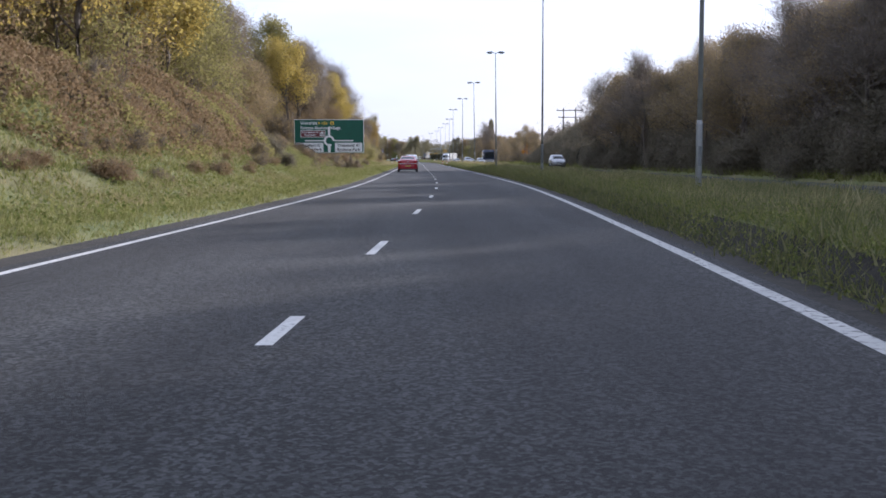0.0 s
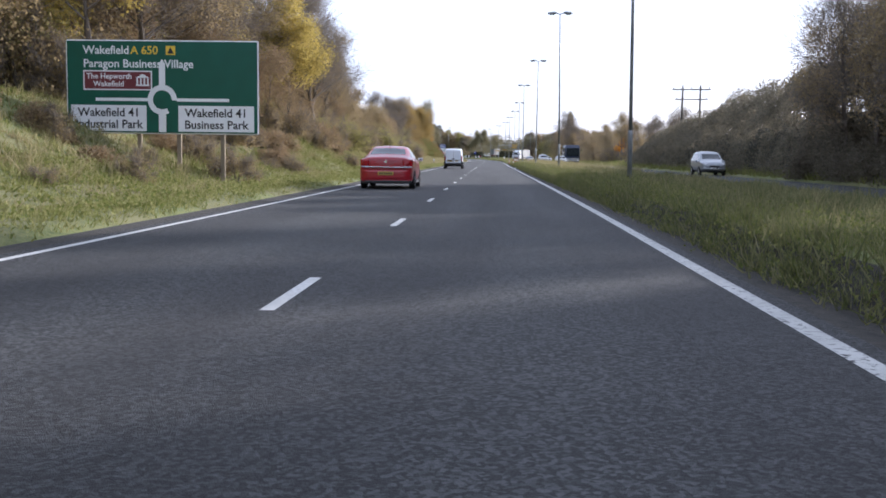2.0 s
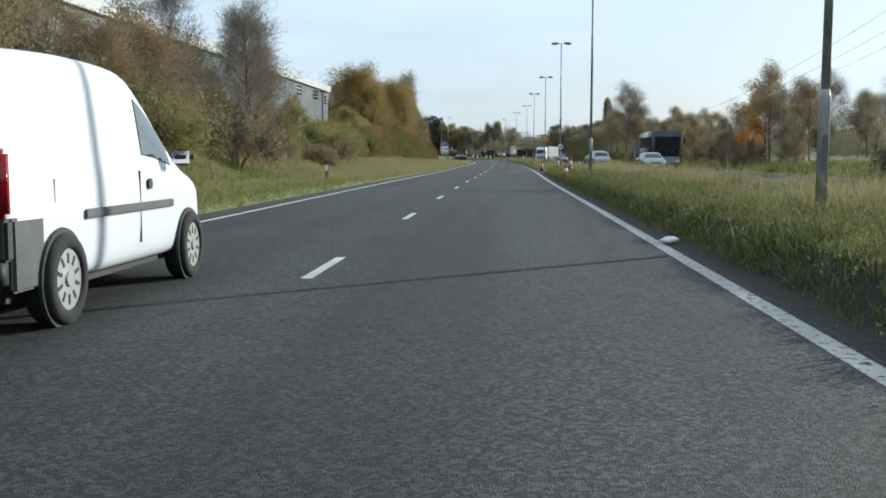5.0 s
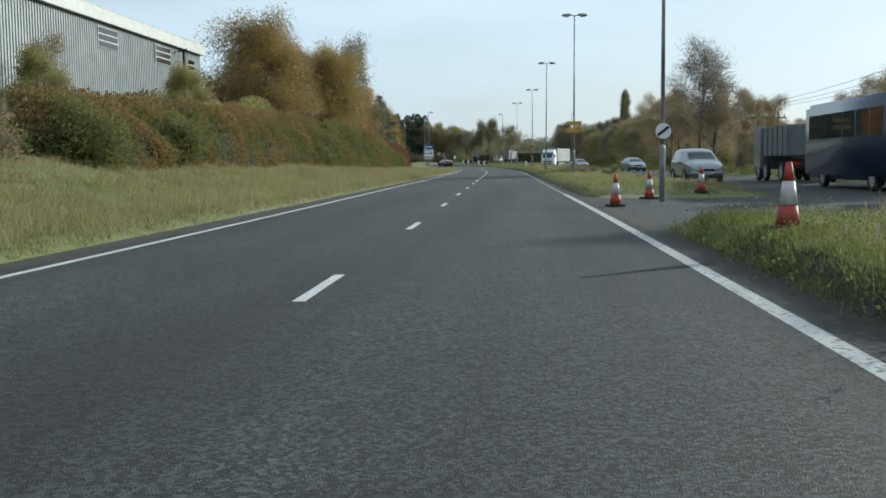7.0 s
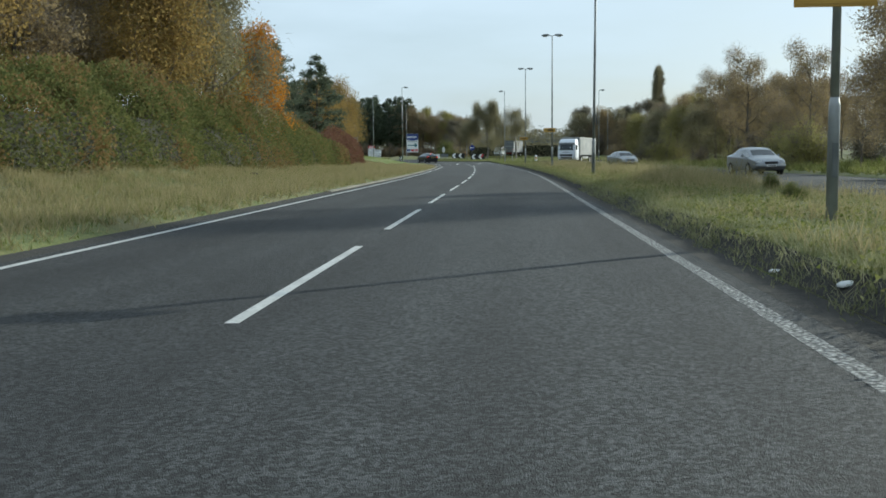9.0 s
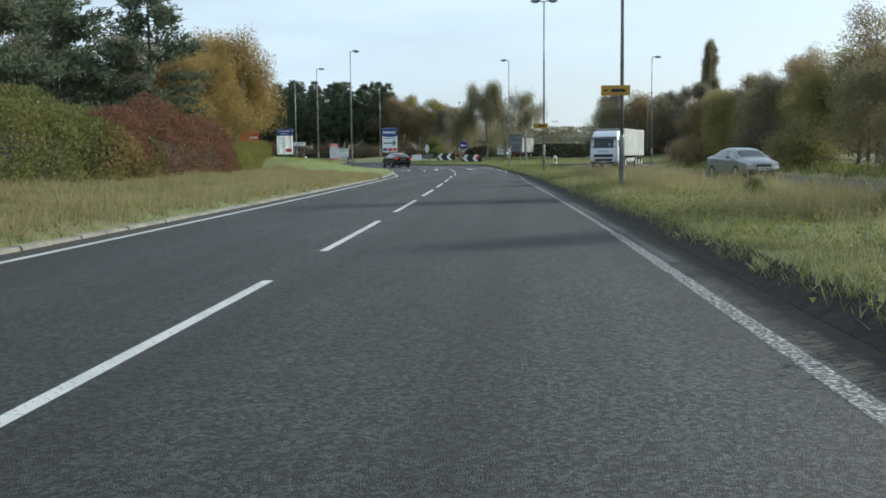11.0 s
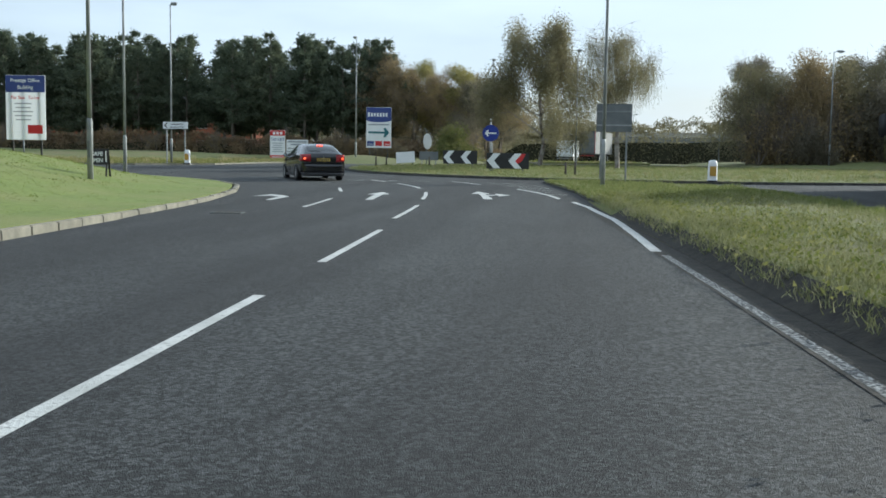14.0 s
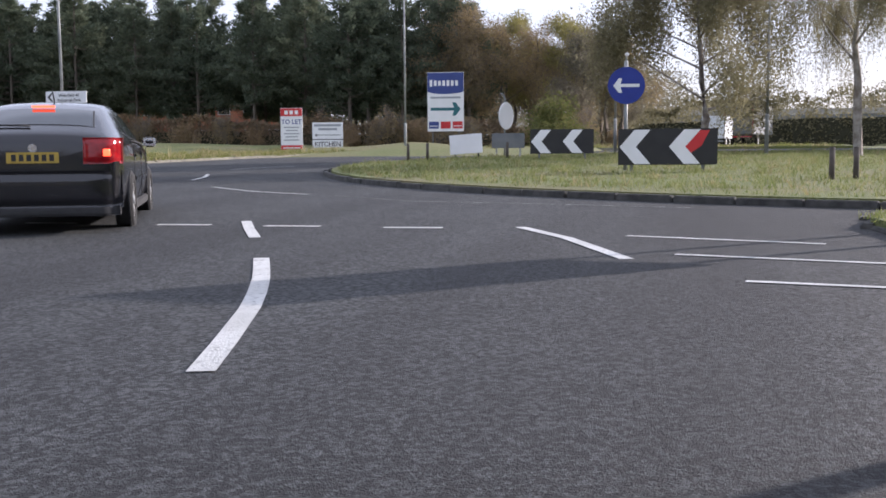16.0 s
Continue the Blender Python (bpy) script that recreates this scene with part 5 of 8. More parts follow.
VAN = [(0.0, 0.42, 1.02, 1.7, 0.76, 0.66), (0.04, 0.32, 1.03, 1.77, 0.81, 0.7), (0.4, 0.26, 1.03, 1.82, 0.835, 0.73), (1.2, 0.22, 1.03, 1.85, 0.84, 0.74), (2.0, 0.22, 1.03, 1.83, 0.84, 0.73), (2.3, 0.22, 1.03, 1.79, 0.84, 0.7), (2.75, 0.22, 1.02, 1.62, 0.84, 0.66),
       (3.1, 0.22, 1.0, 1.34, 0.84, 0.68), (3.4, 0.22, 0.98, 1.08, 0.83, 0.72), (3.85, 0.24, 0.9, 0.97, 0.8, 0.64), (4.15, 0.28, 0.76, 0.8, 0.73, 0.56), (4.28, 0.38, 0.6, 0.62, 0.58, 0.46)]
SUV = [(0.0, 0.5, 1.0, 1.05, 0.75, 0.6), (0.05, 0.38, 1.05, 1.1, 0.84, 0.7), (0.3, 0.3, 1.08, 1.6, 0.89, 0.68), (0.9, 0.28, 1.07, 1.7, 0.9, 0.66), (1.7, 0.28, 1.05, 1.72, 0.9, 0.66), (2.4, 0.28, 1.03, 1.7, 0.9, 0.65), (2.85, 0.28, 1.02, 1.58, 0.9, 0.66),
       (3.5, 0.28, 1.0, 1.1, 0.9, 0.76), (4.15, 0.3, 0.94, 1.0, 0.87, 0.72), (4.45, 0.34, 0.84, 0.88, 0.79, 0.62), (4.55, 0.46, 0.7, 0.72, 0.62, 0.5)]


def wheel(ob, x, y, r, rim_mat=ALLOY, spokes=5):
    s = 1 if x > 0 else -1
    wh = new("wheel")
    wh.parent = ob
    wh.empty_display_size = 0.1
    wh.matrix_local = pose(x, y, r)
    prof = [(-0.1, r * 0.68), (-0.1, r * 0.93), (-0.07, r), (0.07, r), (0.1, r * 0.93), (0.1, r * 0.68)]
    v, f, n = [], [], 28
    for k in range(n):
        a = 2 * math.pi * k / n
        v += [(px, pr * math.cos(a), pr * math.sin(a)) for px, pr in prof]
    for k in range(n):
        for i in range(6):
            f.append((k * 6 + i, k * 6 + (i + 1) % 6, ((k + 1) % n) * 6 + (i + 1) % 6, ((k + 1) % n) * 6 + i))
    piece("tyre", v, f, RUBBER, wh, "", True)
    v, f = tube_data([(s * 0.02, 0, 0), (s * 0.085, 0, 0)], [r * 0.66, r * 0.68], 28)
    rim = piece("rim", v, f, rim_mat, wh)
    v, f = tube_data([(s * 0.07, 0, 0), (s * 0.1, 0, 0)], [r * 0.2, r * 0.16], 16)
    piece("hub_cap", v, f, rim_mat, wh)
    for k in range(spokes):
        a = 2 * math.pi * (k + 0.5) / spokes
        own = box_bm(0, r * 0.45, 0, 0.012, r * 0.22, r * 0.16 if spokes < 8 else r * 0.08)
        bmesh.ops.rotate(own, verts=own.verts, matrix=Matrix.Rotation(a, 3, "X"))
        bmesh.ops.translate(own, verts=own.verts, vec=(s * 0.083, 0, 0))
        part("rim_slot", own, BLACK_PLASTIC, wh)


def shell(ob, stations, paint, side_glass, rear_glass, front_glass):
    """The painted shell lofted over cross-sections, its windows as parts of their own."""
    secs = []
    for y, zs, zb, zt, wb, wt in stations:
        half = [(wb * 0.9, zs), (wb * 0.975, zs + 0.1), (wb, zs + (zb - zs) * 0.5), (wb * 0.99, zb - 0.05), (wb * 0.975, zb), (wt + 0.035, zt - 0.06), (wt - 0.03, zt - 0.015), (wt * 0.55, zt + 0.008), (0, zt + 0.015)]
        secs.append([(x, y, z) for x, z in half] + [(-x, y, z) for x, z in half[-2::-1]])
    n = len(secs[0])
    bm = bmesh.new()
    vs = [[bm.verts.new(p) for p in s] for s in secs]
    lists = {"side_window": [], "rear_window": [], "windscreen": []}
    count = 0
    for i in range(len(secs) - 1):
        for k in range(n - 1):
            kk = k if k < n // 2 else n - 2 - k
            if kk == 4 and side_glass[0] <= i < side_glass[1]:
                lists["side_window"].append((count, 1 if k < n // 2 else -1))
            elif kk >= 6 and i in rear_glass:
                lists["rear_window"].append((count, 0))
            elif kk >= 6 and i in front_glass:
                lists["windscreen"].append((count, 0))
            bm.faces.new((vs[i][k], vs[i][k + 1], vs[i + 1][k + 1], vs[i + 1][k]))
            count += 1
        bm.faces.new((vs[i][n - 1], vs[i][0], vs[i + 1][0], vs[i + 1][n - 1]))
        count += 1
    bm.faces.new(vs[0]), bm.faces.new(vs[-1])
    bmesh.ops.recalc_face_normals(bm, faces=bm.faces[:])
    body = part("body", bm, paint, ob, "", True)
    soft = body.modifiers.new("soften", "SUBSURF")
    soft.levels = soft.render_levels = 2
    smooth_me = body.evaluated_get(bpy.context.evaluated_depsgraph_get()).to_mesh()

    def glass(name, ids, inset, lift, material, own=ob):
        """A pane cut from the rounded body, drawn in a little and laid just proud of it. Each face of the cage gives sixteen."""
        polys = [smooth_me.polygons[f * 16 + j].vertices for f in ids for j in range(16)]
        mid = sum((smooth_me.vertices[v].co for q in polys for v in q), Vector()) / (4 * len(polys))
        bm = bmesh.new()
        made = {}
        for q in polys:
            for v in q:
                if v not in made:
                    w = smooth_me.vertices[v]
                    made[v] = bm.verts.new(mid + (w.co - mid) * inset + w.normal * lift)
            bm.faces.new([made[v] for v in q])
        return part(name, bm, material, own, "", True)
    for s in (1, -1):
        row = [f for f, side in lists["side_window"] if side == s]
        panes = [row[:1], row[1:3], row[3:]] if len(row) == 5 else [row]
        for group in panes:
            small = len(panes) > 1 and len(group) == 1
            pane = glass("side_window", group, 0.55 if small else 0.945, 0.006, SIDE_GLASS)
            glass("window_seal", group, 0.62 if small else 0.985, 0.003, BLACK_PLASTIC, pane)
    for name in ("rear_window", "windscreen"):
        if lists[name]:
            pane = glass(name, [f for f, _ in lists[name]], 0.94, 0.007, CAR_GLASS)
            glass("window_seal", [f for f, _ in lists[name]], 0.975, 0.004, BLACK_PLASTIC, pane)
    body.to_mesh_clear()
    return body


def arch(ob, x, y, r, m_=BLACK_PLASTIC):
    v, f = tube_data([(x - (0.02 if x > 0 else -0.02), y, r), (x, y, r)], [r + 0.022, r + 0.02], 28)
    piece("wheel_arch", v, f, m_, ob)


def plate(ob, y, z, material, x=0.0, face=-1, w=0.52):
    pl = part("number_plate", box_bm(x, y, z, w, 0.012, 0.115, 0.003), material, ob)
    for i in range(6):
        part("plate_bar", box_bm(x - w * 0.36 + i * w * 0.145, y + face * 0.008, z, w * 0.09, 0.004, 0.07), SIGN_BLACK, pl)


def mirror(ob, x, y, z, paint):
    s = 1 if x > 0 else -1
    mr = part("wing_mirror", box_bm(x + s * 0.1, y, z, 0.2, 0.12, 0.14, 0.05), paint, ob, "", True)
    part("mirror_glass", box_bm(x + s * 0.1, y - 0.052, z, 0.16, 0.008, 0.11), CHROME, mr)


def patch(name, ob, material, x0, x1, z0, z1, lift, lean):
    """A moulded panel wrapped round the tail of a car: curved in plan, rounded over its rim."""
    n, m = 16, 7
    v, f = [], []
    for i in range(n + 1):
        x = x0 + (x1 - x0) * i / n
        for k in range(m + 1):
            z = z0 + (z1 - z0) * k / m
            rim = max(abs(2 * i / n - 1), abs(2 * k / m - 1)) ** 8
            y = 0.2 * (abs(x) / 0.88) ** 14 + lean * max(0, (z - 0.7) / 0.3) - lift * (1 - rim)
            v.append((x, y, z))
    for i in range(n):
        for k in range(m):
            a = i * (m + 1) + k
            f.append((a, a + m + 1, a + m + 2, a + 1) if x1 > x0 else (a, a + 1, a + m + 2, a + m + 1))
    o = len(v)
    v += [(x, y + 0.1, z) for x, y, z in v]
    f += [tuple(q + o for q in fc[::-1]) for fc in f]
    rim_ids = [i * (m + 1) for i in range(n)] + [n * (m + 1) + k for k in range(m)] + [i * (m + 1) + m for i in range(n, 0, -1)] + [k for k in range(m, 0, -1)]
    for i, a in enumerate(rim_ids):
        b = rim_ids[(i + 1) % len(rim_ids)]
        f.append((a, b, b + o, a + o))
    return piece(name, v, f, material, ob, "", True)


def saloon(x, y, turn, paint, label, lit, chrome_strip):
    ob = thing("car", label, "car", m=pose(x, y, road_z(y) + 0.0, 0, 0, turn))
    shell(ob, SALOON if chrome_strip else HATCH, paint, (3, 8), (3,) if chrome_strip else (2,), (7,))
    for s in (-1, 1):
        for yy in (0.98, 3.72):
            arch(ob, s * 0.905, yy, 0.32)
            wheel(ob, s * 0.83, yy, 0.32, ALLOY, 10 if chrome_strip else 7)
        lm = TAIL_LIT if lit else TAIL_RED
        tl_ = patch("tail_light", ob, TAIL_RED, s * (0.55 if chrome_strip else 0.5), s * 0.885, 0.75, 1.0 if chrome_strip else 1.03, 0.05, 0.02)
        patch("brake_lamp", tl_, lm, s * 0.7, s * 0.79, 0.82, 0.92, 0.06, 0.02)
        if chrome_strip:
            patch("reverse_lamp", tl_, HEAD_GLASS, s * 0.57, s * 0.87, 0.73, 0.77, 0.05, 0.0)
        mirror(ob, s * 0.88, 3.05, 1.0, BLACK_PLASTIC if chrome_strip else paint)
        part("head_lamp", box_bm(s * 0.6, 4.5, 0.68, 0.3, 0.2, 0.14, 0.04), HEAD_GLASS, ob)
        for yy in (1.62, 2.62):
            hd = part("door_handle", box_bm(s * 0.908, yy, 0.83, 0.035, 0.17, 0.035, 0.012), paint, ob)
            part("handle_recess", box_bm(s * 0.9, yy - 0.02, 0.81, 0.012, 0.13, 0.06, 0.01), BLACK_PLASTIC, hd)
        for yy, z0, z1 in ((1.46, 0.55, 0.97), (2.42, 0.3, 0.95), (3.32, 0.3, 0.93)):
            part("door_seam", box_bm(s * 0.9035, yy, (z0 + z1) / 2, 0.008, 0.006, z1 - z0), BLACK_PLASTIC, ob)
        for y0, y1 in ((1.5, 2.39), (2.45, 3.3)):
            part("side_moulding", box_bm(s * 0.908, (y0 + y1) / 2, 0.555, 0.02, y1 - y0, 0.05, 0.008), paint, ob)
        tube("waist_trim", [(s * 0.872, 1.4, 1.005), (s * 0.878, 1.9, 1.0), (s * 0.878, 2.5, 0.985), (s * 0.872, 3.25, 0.955)], [0.01] * 4, CHROME if chrome_strip else BLACK_PLASTIC, ob, 6)
        part("sill_trim", box_bm(s * 0.885, 2.35, 0.24, 0.05, 2.0, 0.11, 0.015), GREY_PLASTIC if chrome_strip else BLACK_PLASTIC, ob)
    patch("rear_bumper", ob, paint, -0.875, 0.875, 0.28, 0.68, 0.045, 0.0)
    patch("bumper_skirt", ob, BLACK_PLASTIC, -0.85, 0.85, 0.2, 0.3, 0.02, 0.0)
    part("front_bumper", box_bm(0, 4.6, 0.46, 1.5, 0.3, 0.32, 0.08), paint, ob, "", True)
    part("floor_pan", box_bm(0, 2.36, 0.24, 1.5, 4.2, 0.12), BLACK_PLASTIC, ob)
    if chrome_strip:
        patch("boot_strip", ob, CHROME, -0.84, 0.84, 0.725, 0.755, 0.035, 0.0)
        plate(ob, -0.05, 0.53, PLATE_YELLOW)
    else:
        plate(ob, -0.01, 0.82, PLATE_YELLOW)
        part("high_brake_lamp", box_bm(0, 0.8, 1.385, 0.24, 0.03, 0.025), TAIL_LIT, ob)
        tube("rear_wiper", [(-0.05, 0.22, 1.16), (-0.5, 0.26, 1.17)], [0.012, 0.01], BLACK_PLASTIC, ob, 6)
    v, f = tube_data([(0, 0.06, 0.92), (0, -0.008, 0.92)], [0.045, 0.045], 16)
    piece("round_badge", v, f, CHROME, ob)
    tube("aerial", [(0, 1.6, 1.45), (0, 1.45, 1.62)], [0.01, 0.006], BLACK_PLASTIC, ob, 5)
    for xx in (-0.45,):
        tube("exhaust_pipe", [(xx, 0.4, 0.27), (xx, 0.02, 0.27)], [0.035, 0.035], STEEL, ob, 8)
    return ob


saloon(-2.5, 92.85, 1.0, RED_PAINT, "red four-door saloon car with a chrome boot strip", False, True)
saloon(-13.1, 405.3, 26, BLACK_PAINT, "black hatchback car with its brake lights on", True, False)


def van(x, y, turn):
    ob = thing("van", "white panel van with grey bumpers and twin rear doors", "van", m=pose(x, y, 0, 0, 0, turn))
    shell(ob, VAN, WHITE_PAINT, (5, 7), (), (6, 7))
    for s in (-1, 1):
        for yy in (0.72, 3.45):
            arch(ob, s * 0.842, yy, 0.31, GREY_PLASTIC)
            v, f = tube_data([(s * 0.846 - s * 0.01, yy, 0.31), (s * 0.85, yy, 0.31)], [0.345, 0.34], 28)
            piece("arch_gap", v, f, BLACK_PLASTIC, ob)
            wheel(ob, s * 0.79, yy, 0.31, ALLOY, 10)
        part("tail_light", box_bm(s * 0.765, 0.02, 0.96, 0.13, 0.1, 0.42, 0.03), TAIL_RED, ob, "", True)
        part("lower_tail_panel", box_bm(s * 0.765, 0.03, 0.62, 0.13, 0.1, 0.26, 0.02), BLACK_PLASTIC, ob)
        part("rear_corner_panel", box_bm(s * 0.806, 0.28, 0.52, 0.05, 0.42, 0.46, 0.02), GREY_PLASTIC, ob)
        part("rubbing_strip", box_bm(s * 0.845, 2.05, 0.72, 0.025, 1.9, 0.07, 0.01), GREY_PLASTIC, ob)
        dr = part("rear_door", box_bm(s * 0.35, -0.012, 1.02, 0.68, 0.03, 1.24, 0.02), WHITE_PAINT, ob)
        part("door_recess", box_bm(s * 0.36, -0.03, 1.36, 0.5, 0.012, 0.46, 0.006), WHITE_PAINT, dr)
        part("hinge", box_bm(s * 0.71, -0.02, 1.42, 0.05, 0.04, 0.09, 0.01), WHITE_PAINT, dr)
        mirror(ob, s * 0.84, 3.0, 1.12, BLACK_PLASTIC)
        v, f = tube_data([(s * 0.84, 2.42, 0.9), (s * 0.856, 2.42, 0.9)], [0.045, 0.045], 16)
        piece("door_handle", v, f, BLACK_PLASTIC, ob)
        part("door_seam", box_bm(s * 0.834, 2.22, 0.72, 0.012, 0.01, 0.58), GREY_PLASTIC, ob)
        part("fuel_flap", box_bm(s * 0.829, 0.72, 0.9, 0.012, 0.14, 0.16, 0.004), WHITE_PAINT, ob)
        part("head_lamp", box_bm(s * 0.58, 4.08, 0.72, 0.26, 0.16, 0.18, 0.04), HEAD_GLASS, ob)
    part("door_gap", box_bm(0, -0.03, 1.02, 0.014, 0.01, 1.22), BLACK_PLASTIC, ob)
    part("grab_strip", box_bm(0, -0.045, 0.79, 1.24, 0.04, 0.06, 0.01), BLACK_PLASTIC, ob)
    part("rear_bumper", box_bm(0, 0.0, 0.42, 1.6, 0.2, 0.24, 0.05), BLACK_PLASTIC, ob, "", True)
    part("front_bumper", box_bm(0, 4.15, 0.42, 1.4, 0.28, 0.3, 0.07), GREY_PLASTIC, ob, "", True)
    part("floor_pan", box_bm(0, 2.1, 0.27, 1.4, 3.8, 0.12), BLACK_PLASTIC, ob)
    v, f = tube_data([(0.0, -0.03, 0.92), (0.0, -0.06, 0.92)], [0.075, 0.07], 16)
    piece("latch", [(a[0] + 0.0, a[1], a[2]) for a in v], f, BLACK_PLASTIC, ob)
    plate(ob, -0.04, 0.7, PLATE_YELLOW, -0.33)
    part("yellow_sticker", box_bm(0.32, -0.032, 0.7, 0.26, 0.008, 0.07), PLATE_YELLOW, ob)
    tube("exhaust_pipe", [(0.2, 0.4, 0.24), (0.2, 0.0, 0.24)], [0.03, 0.03], STEEL, ob, 8)


van(-3.06, 152.6, 0.8)


def oncoming(x, y, turn, stations, paint, label, name="car", h=0.32):
    ob = thing(name, label, "car", "cars on the opposite carriageway", pose(x, y, road_z(y) if y > 390 else 0.0, 0, 0, turn))
    suv = stations is SUV
    shell(ob, stations, paint, (2, 7) if suv else (3, 8), (1,) if suv else (3,), (6,) if suv else (7,))
    ln = stations[-1][0]
    for s in (-1, 1):
        for yy in (ln * 0.2, ln * 0.79):
            arch(ob, s * 0.905, yy, h)
            wheel(ob, s * 0.83, yy, h)
        part("head_lamp", box_bm(s * 0.6, ln - 0.2, stations[-3][2] - 0.13, 0.32, 0.22, 0.16, 0.04), HEAD_GLASS, ob)
        part("tail_light", box_bm(s * 0.72, 0.1, 0.9, 0.2, 0.14, 0.24, 0.04), TAIL_RED, ob)
        mirror(ob, s * 0.88, ln * 0.65, 1.02, paint)
    part("front_bumper", box_bm(0, ln - 0.1, 0.48, 1.55, 0.28, 0.3, 0.07), paint, ob, "", True)
    part("grille", box_bm(0, ln + 0.01, 0.64, 0.7, 0.06, 0.12, 0.02), BLACK_PLASTIC, ob)
    part("floor_pan", box_bm(0, ln / 2, 0.28, 1.5, ln - 0.5, 0.12), BLACK_PLASTIC, ob)
    plate(ob, ln + 0.05, 0.5, PLATE_WHITE, 0, 1)
    return ob


oncoming(9.2, 256.5, 183, SUV, SILVER_PAINT, "silver estate-bodied off-roader with dark glass", h=0.36)
oncoming(12.3, 313.5, 187, SALOON, SILVER_PAINT, "pale silver hatchback car with lit chrome grille")
oncoming(9.0, 354.5, 192, SALOON, mat("dark_silver_paint", (0.2, 0.21, 0.22), (0.24, 0.25, 0.26), 2, 0.35, 0.4, coat=0.6), "dark silver saloon car on the opposite carriageway")
oncoming(16.3, 136.0, 180, SUV, SILVER_PAINT, "silver estate car on the opposite carriageway")
oncoming(11.0, 229.0, 181, SALOON, SILVER_PAINT, "silver saloon car with its headlamps on")


def lorry(x, y, turn):
    """An articulated lorry that faces the traffic: a rounded high cab, and a long curtain-sided trailer behind it."""
    ob = thing("lorry", "white-cabbed articulated lorry with a pale grey trailer", "lorry", m=pose(x, y, road_z(y) if y > 388 else 0.0, 0, 0, turn))
    levels = ((0.42, 0.1, 1.18), (0.6, 0.0, 1.23), (1.1, -0.03, 1.245), (1.72, 0.0, 1.24), (2.1, 0.08, 1.22), (2.62, 0.22, 1.18), (2.8, 0.3, 1.16), (3.1, 0.55, 1.12), (3.3, 0.95, 1.05))

    def ring(z, f, w):
        half = [(w * 0.0, f), (w * 0.45, f + 0.015), (w * 0.78, f + 0.07), (w * 0.93, f + 0.16), (w, f + 0.36), (w, 2.05)]
        return [(px, py, z) for px, py in half] + [(-px, py, z) for px, py in half[:0:-1]]
    bm = bmesh.new()
    rows = [[bm.verts.new(p) for p in ring(*lv)] for lv in levels]
    n = len(rows[0])
    for i in range(len(rows) - 1):
        for k in range(n):
            bm.faces.new((rows[i][k], rows[i][(k + 1) % n], rows[i + 1][(k + 1) % n], rows[i + 1][k]))
    bm.faces.new(rows[0]), bm.faces.new(rows[-1])
    bmesh.ops.recalc_face_normals(bm, faces=bm.faces[:])
    part("cab", bm, WHITE_PAINT, ob, "", True)

    def skin(name, z0, z1, x0, x1, lift, material, steps=10):
        """A panel that lies on the cab's front."""
        v, f = [], []
        for z in (z0, z1):
            fr = float(np.interp(z, [q[0] for q in levels], [q[1] for q in levels]))
            w = float(np.interp(z, [q[0] for q in levels], [q[2] for q in levels]))
            for i in range(steps + 1):
                px = x0 + (x1 - x0) * i / steps
                py = fr + float(np.interp(abs(px) / w, [0, 0.45, 0.78, 0.93, 1.0], [0, 0.015, 0.07, 0.16, 0.36])) - lift
                v.append((px, py, z))
        m = steps + 1
        v += [(px, py + lift + 0.05, pz) for px, py, pz in v]
        for i in range(steps):
            f += [(i, i + 1, m + i + 1, m + i), (2 * m + i, 2 * m + i + 1, i + 1, i), (m + i, m + i + 1, 3 * m + i + 1, 3 * m + i)]
        f += [(0, m, 3 * m, 2 * m), (steps, 2 * m + steps, 3 * m + steps, m + steps)]
        return piece(name, v, f, material, ob)
    skin("windscreen", 1.78, 2.58, -1.08, 1.08, 0.015, CAR_GLASS)
    skin("sun_visor", 2.6, 2.78, -1.12, 1.12, 0.16, SIGN_GREY)
    skin("grille", 0.98, 1.22, -0.86, 0.86, 0.02, BLACK_PLASTIC)
    skin("grille_bar", 1.08, 1.11, -0.82, 0.82, 0.035, GREY_PLASTIC)
    skin("lower_grille", 0.62, 0.84, -0.78, 0.78, 0.02, BLACK_PLASTIC)
    skin("bumper_lip", 0.46, 0.56, -1.0, 1.0, 0.05, GREY_PLASTIC)
    for i in range(4):
        skin("logo_bar", 1.43, 1.55, -0.42 + 0.22 * i, -0.27 + 0.22 * i, 0.012, GREY_TEXT, 2)
    for q in (-1, 1):
        skin("head_lamp", 0.64, 0.84, *sorted((q * 0.84, q * 1.14)), 0.02, HEAD_GLASS, 4)
        tube("wiper", [(q * 0.1 + 0.1, 0.0, 1.78), (q * 0.1 - 0.5, 0.03, 1.86)], [0.015, 0.012], BLACK_PLASTIC, ob, 5)
        part("side_window", box_bm(q * 1.205, 0.95, 2.15, 0.05, 0.7, 0.62, 0.02), CAR_GLASS, ob)
        mr = part("wing_mirror", box_bm(q * 1.42, 0.12, 2.1, 0.2, 0.16, 0.62, 0.05), BLACK_PLASTIC, ob, "", True)
        part("mirror_arm", box_bm(q * 1.27, 0.16, 2.38, 0.2, 0.05, 0.05), BLACK_PLASTIC, mr)
        part("step", box_bm(q * 1.2, 0.75, 0.5, 0.08, 0.5, 0.3, 0.02), BLACK_PLASTIC, ob)
        part("side_guard", box_bm(q * 1.2, 6.2, 0.75, 0.04, 3.4, 0.3, 0.01), STEEL, ob)
        part("curtain", box_bm(q * 1.245, 7.6, 2.3, 0.02, 9.1, 2.1, 0.005), TRAILER_SIDE, ob)
        for yy in (1.1, 4.0, 9.0, 10.3, 11.6):
            wheel(ob, q * 1.08, yy, 0.48, ALLOY, 8)
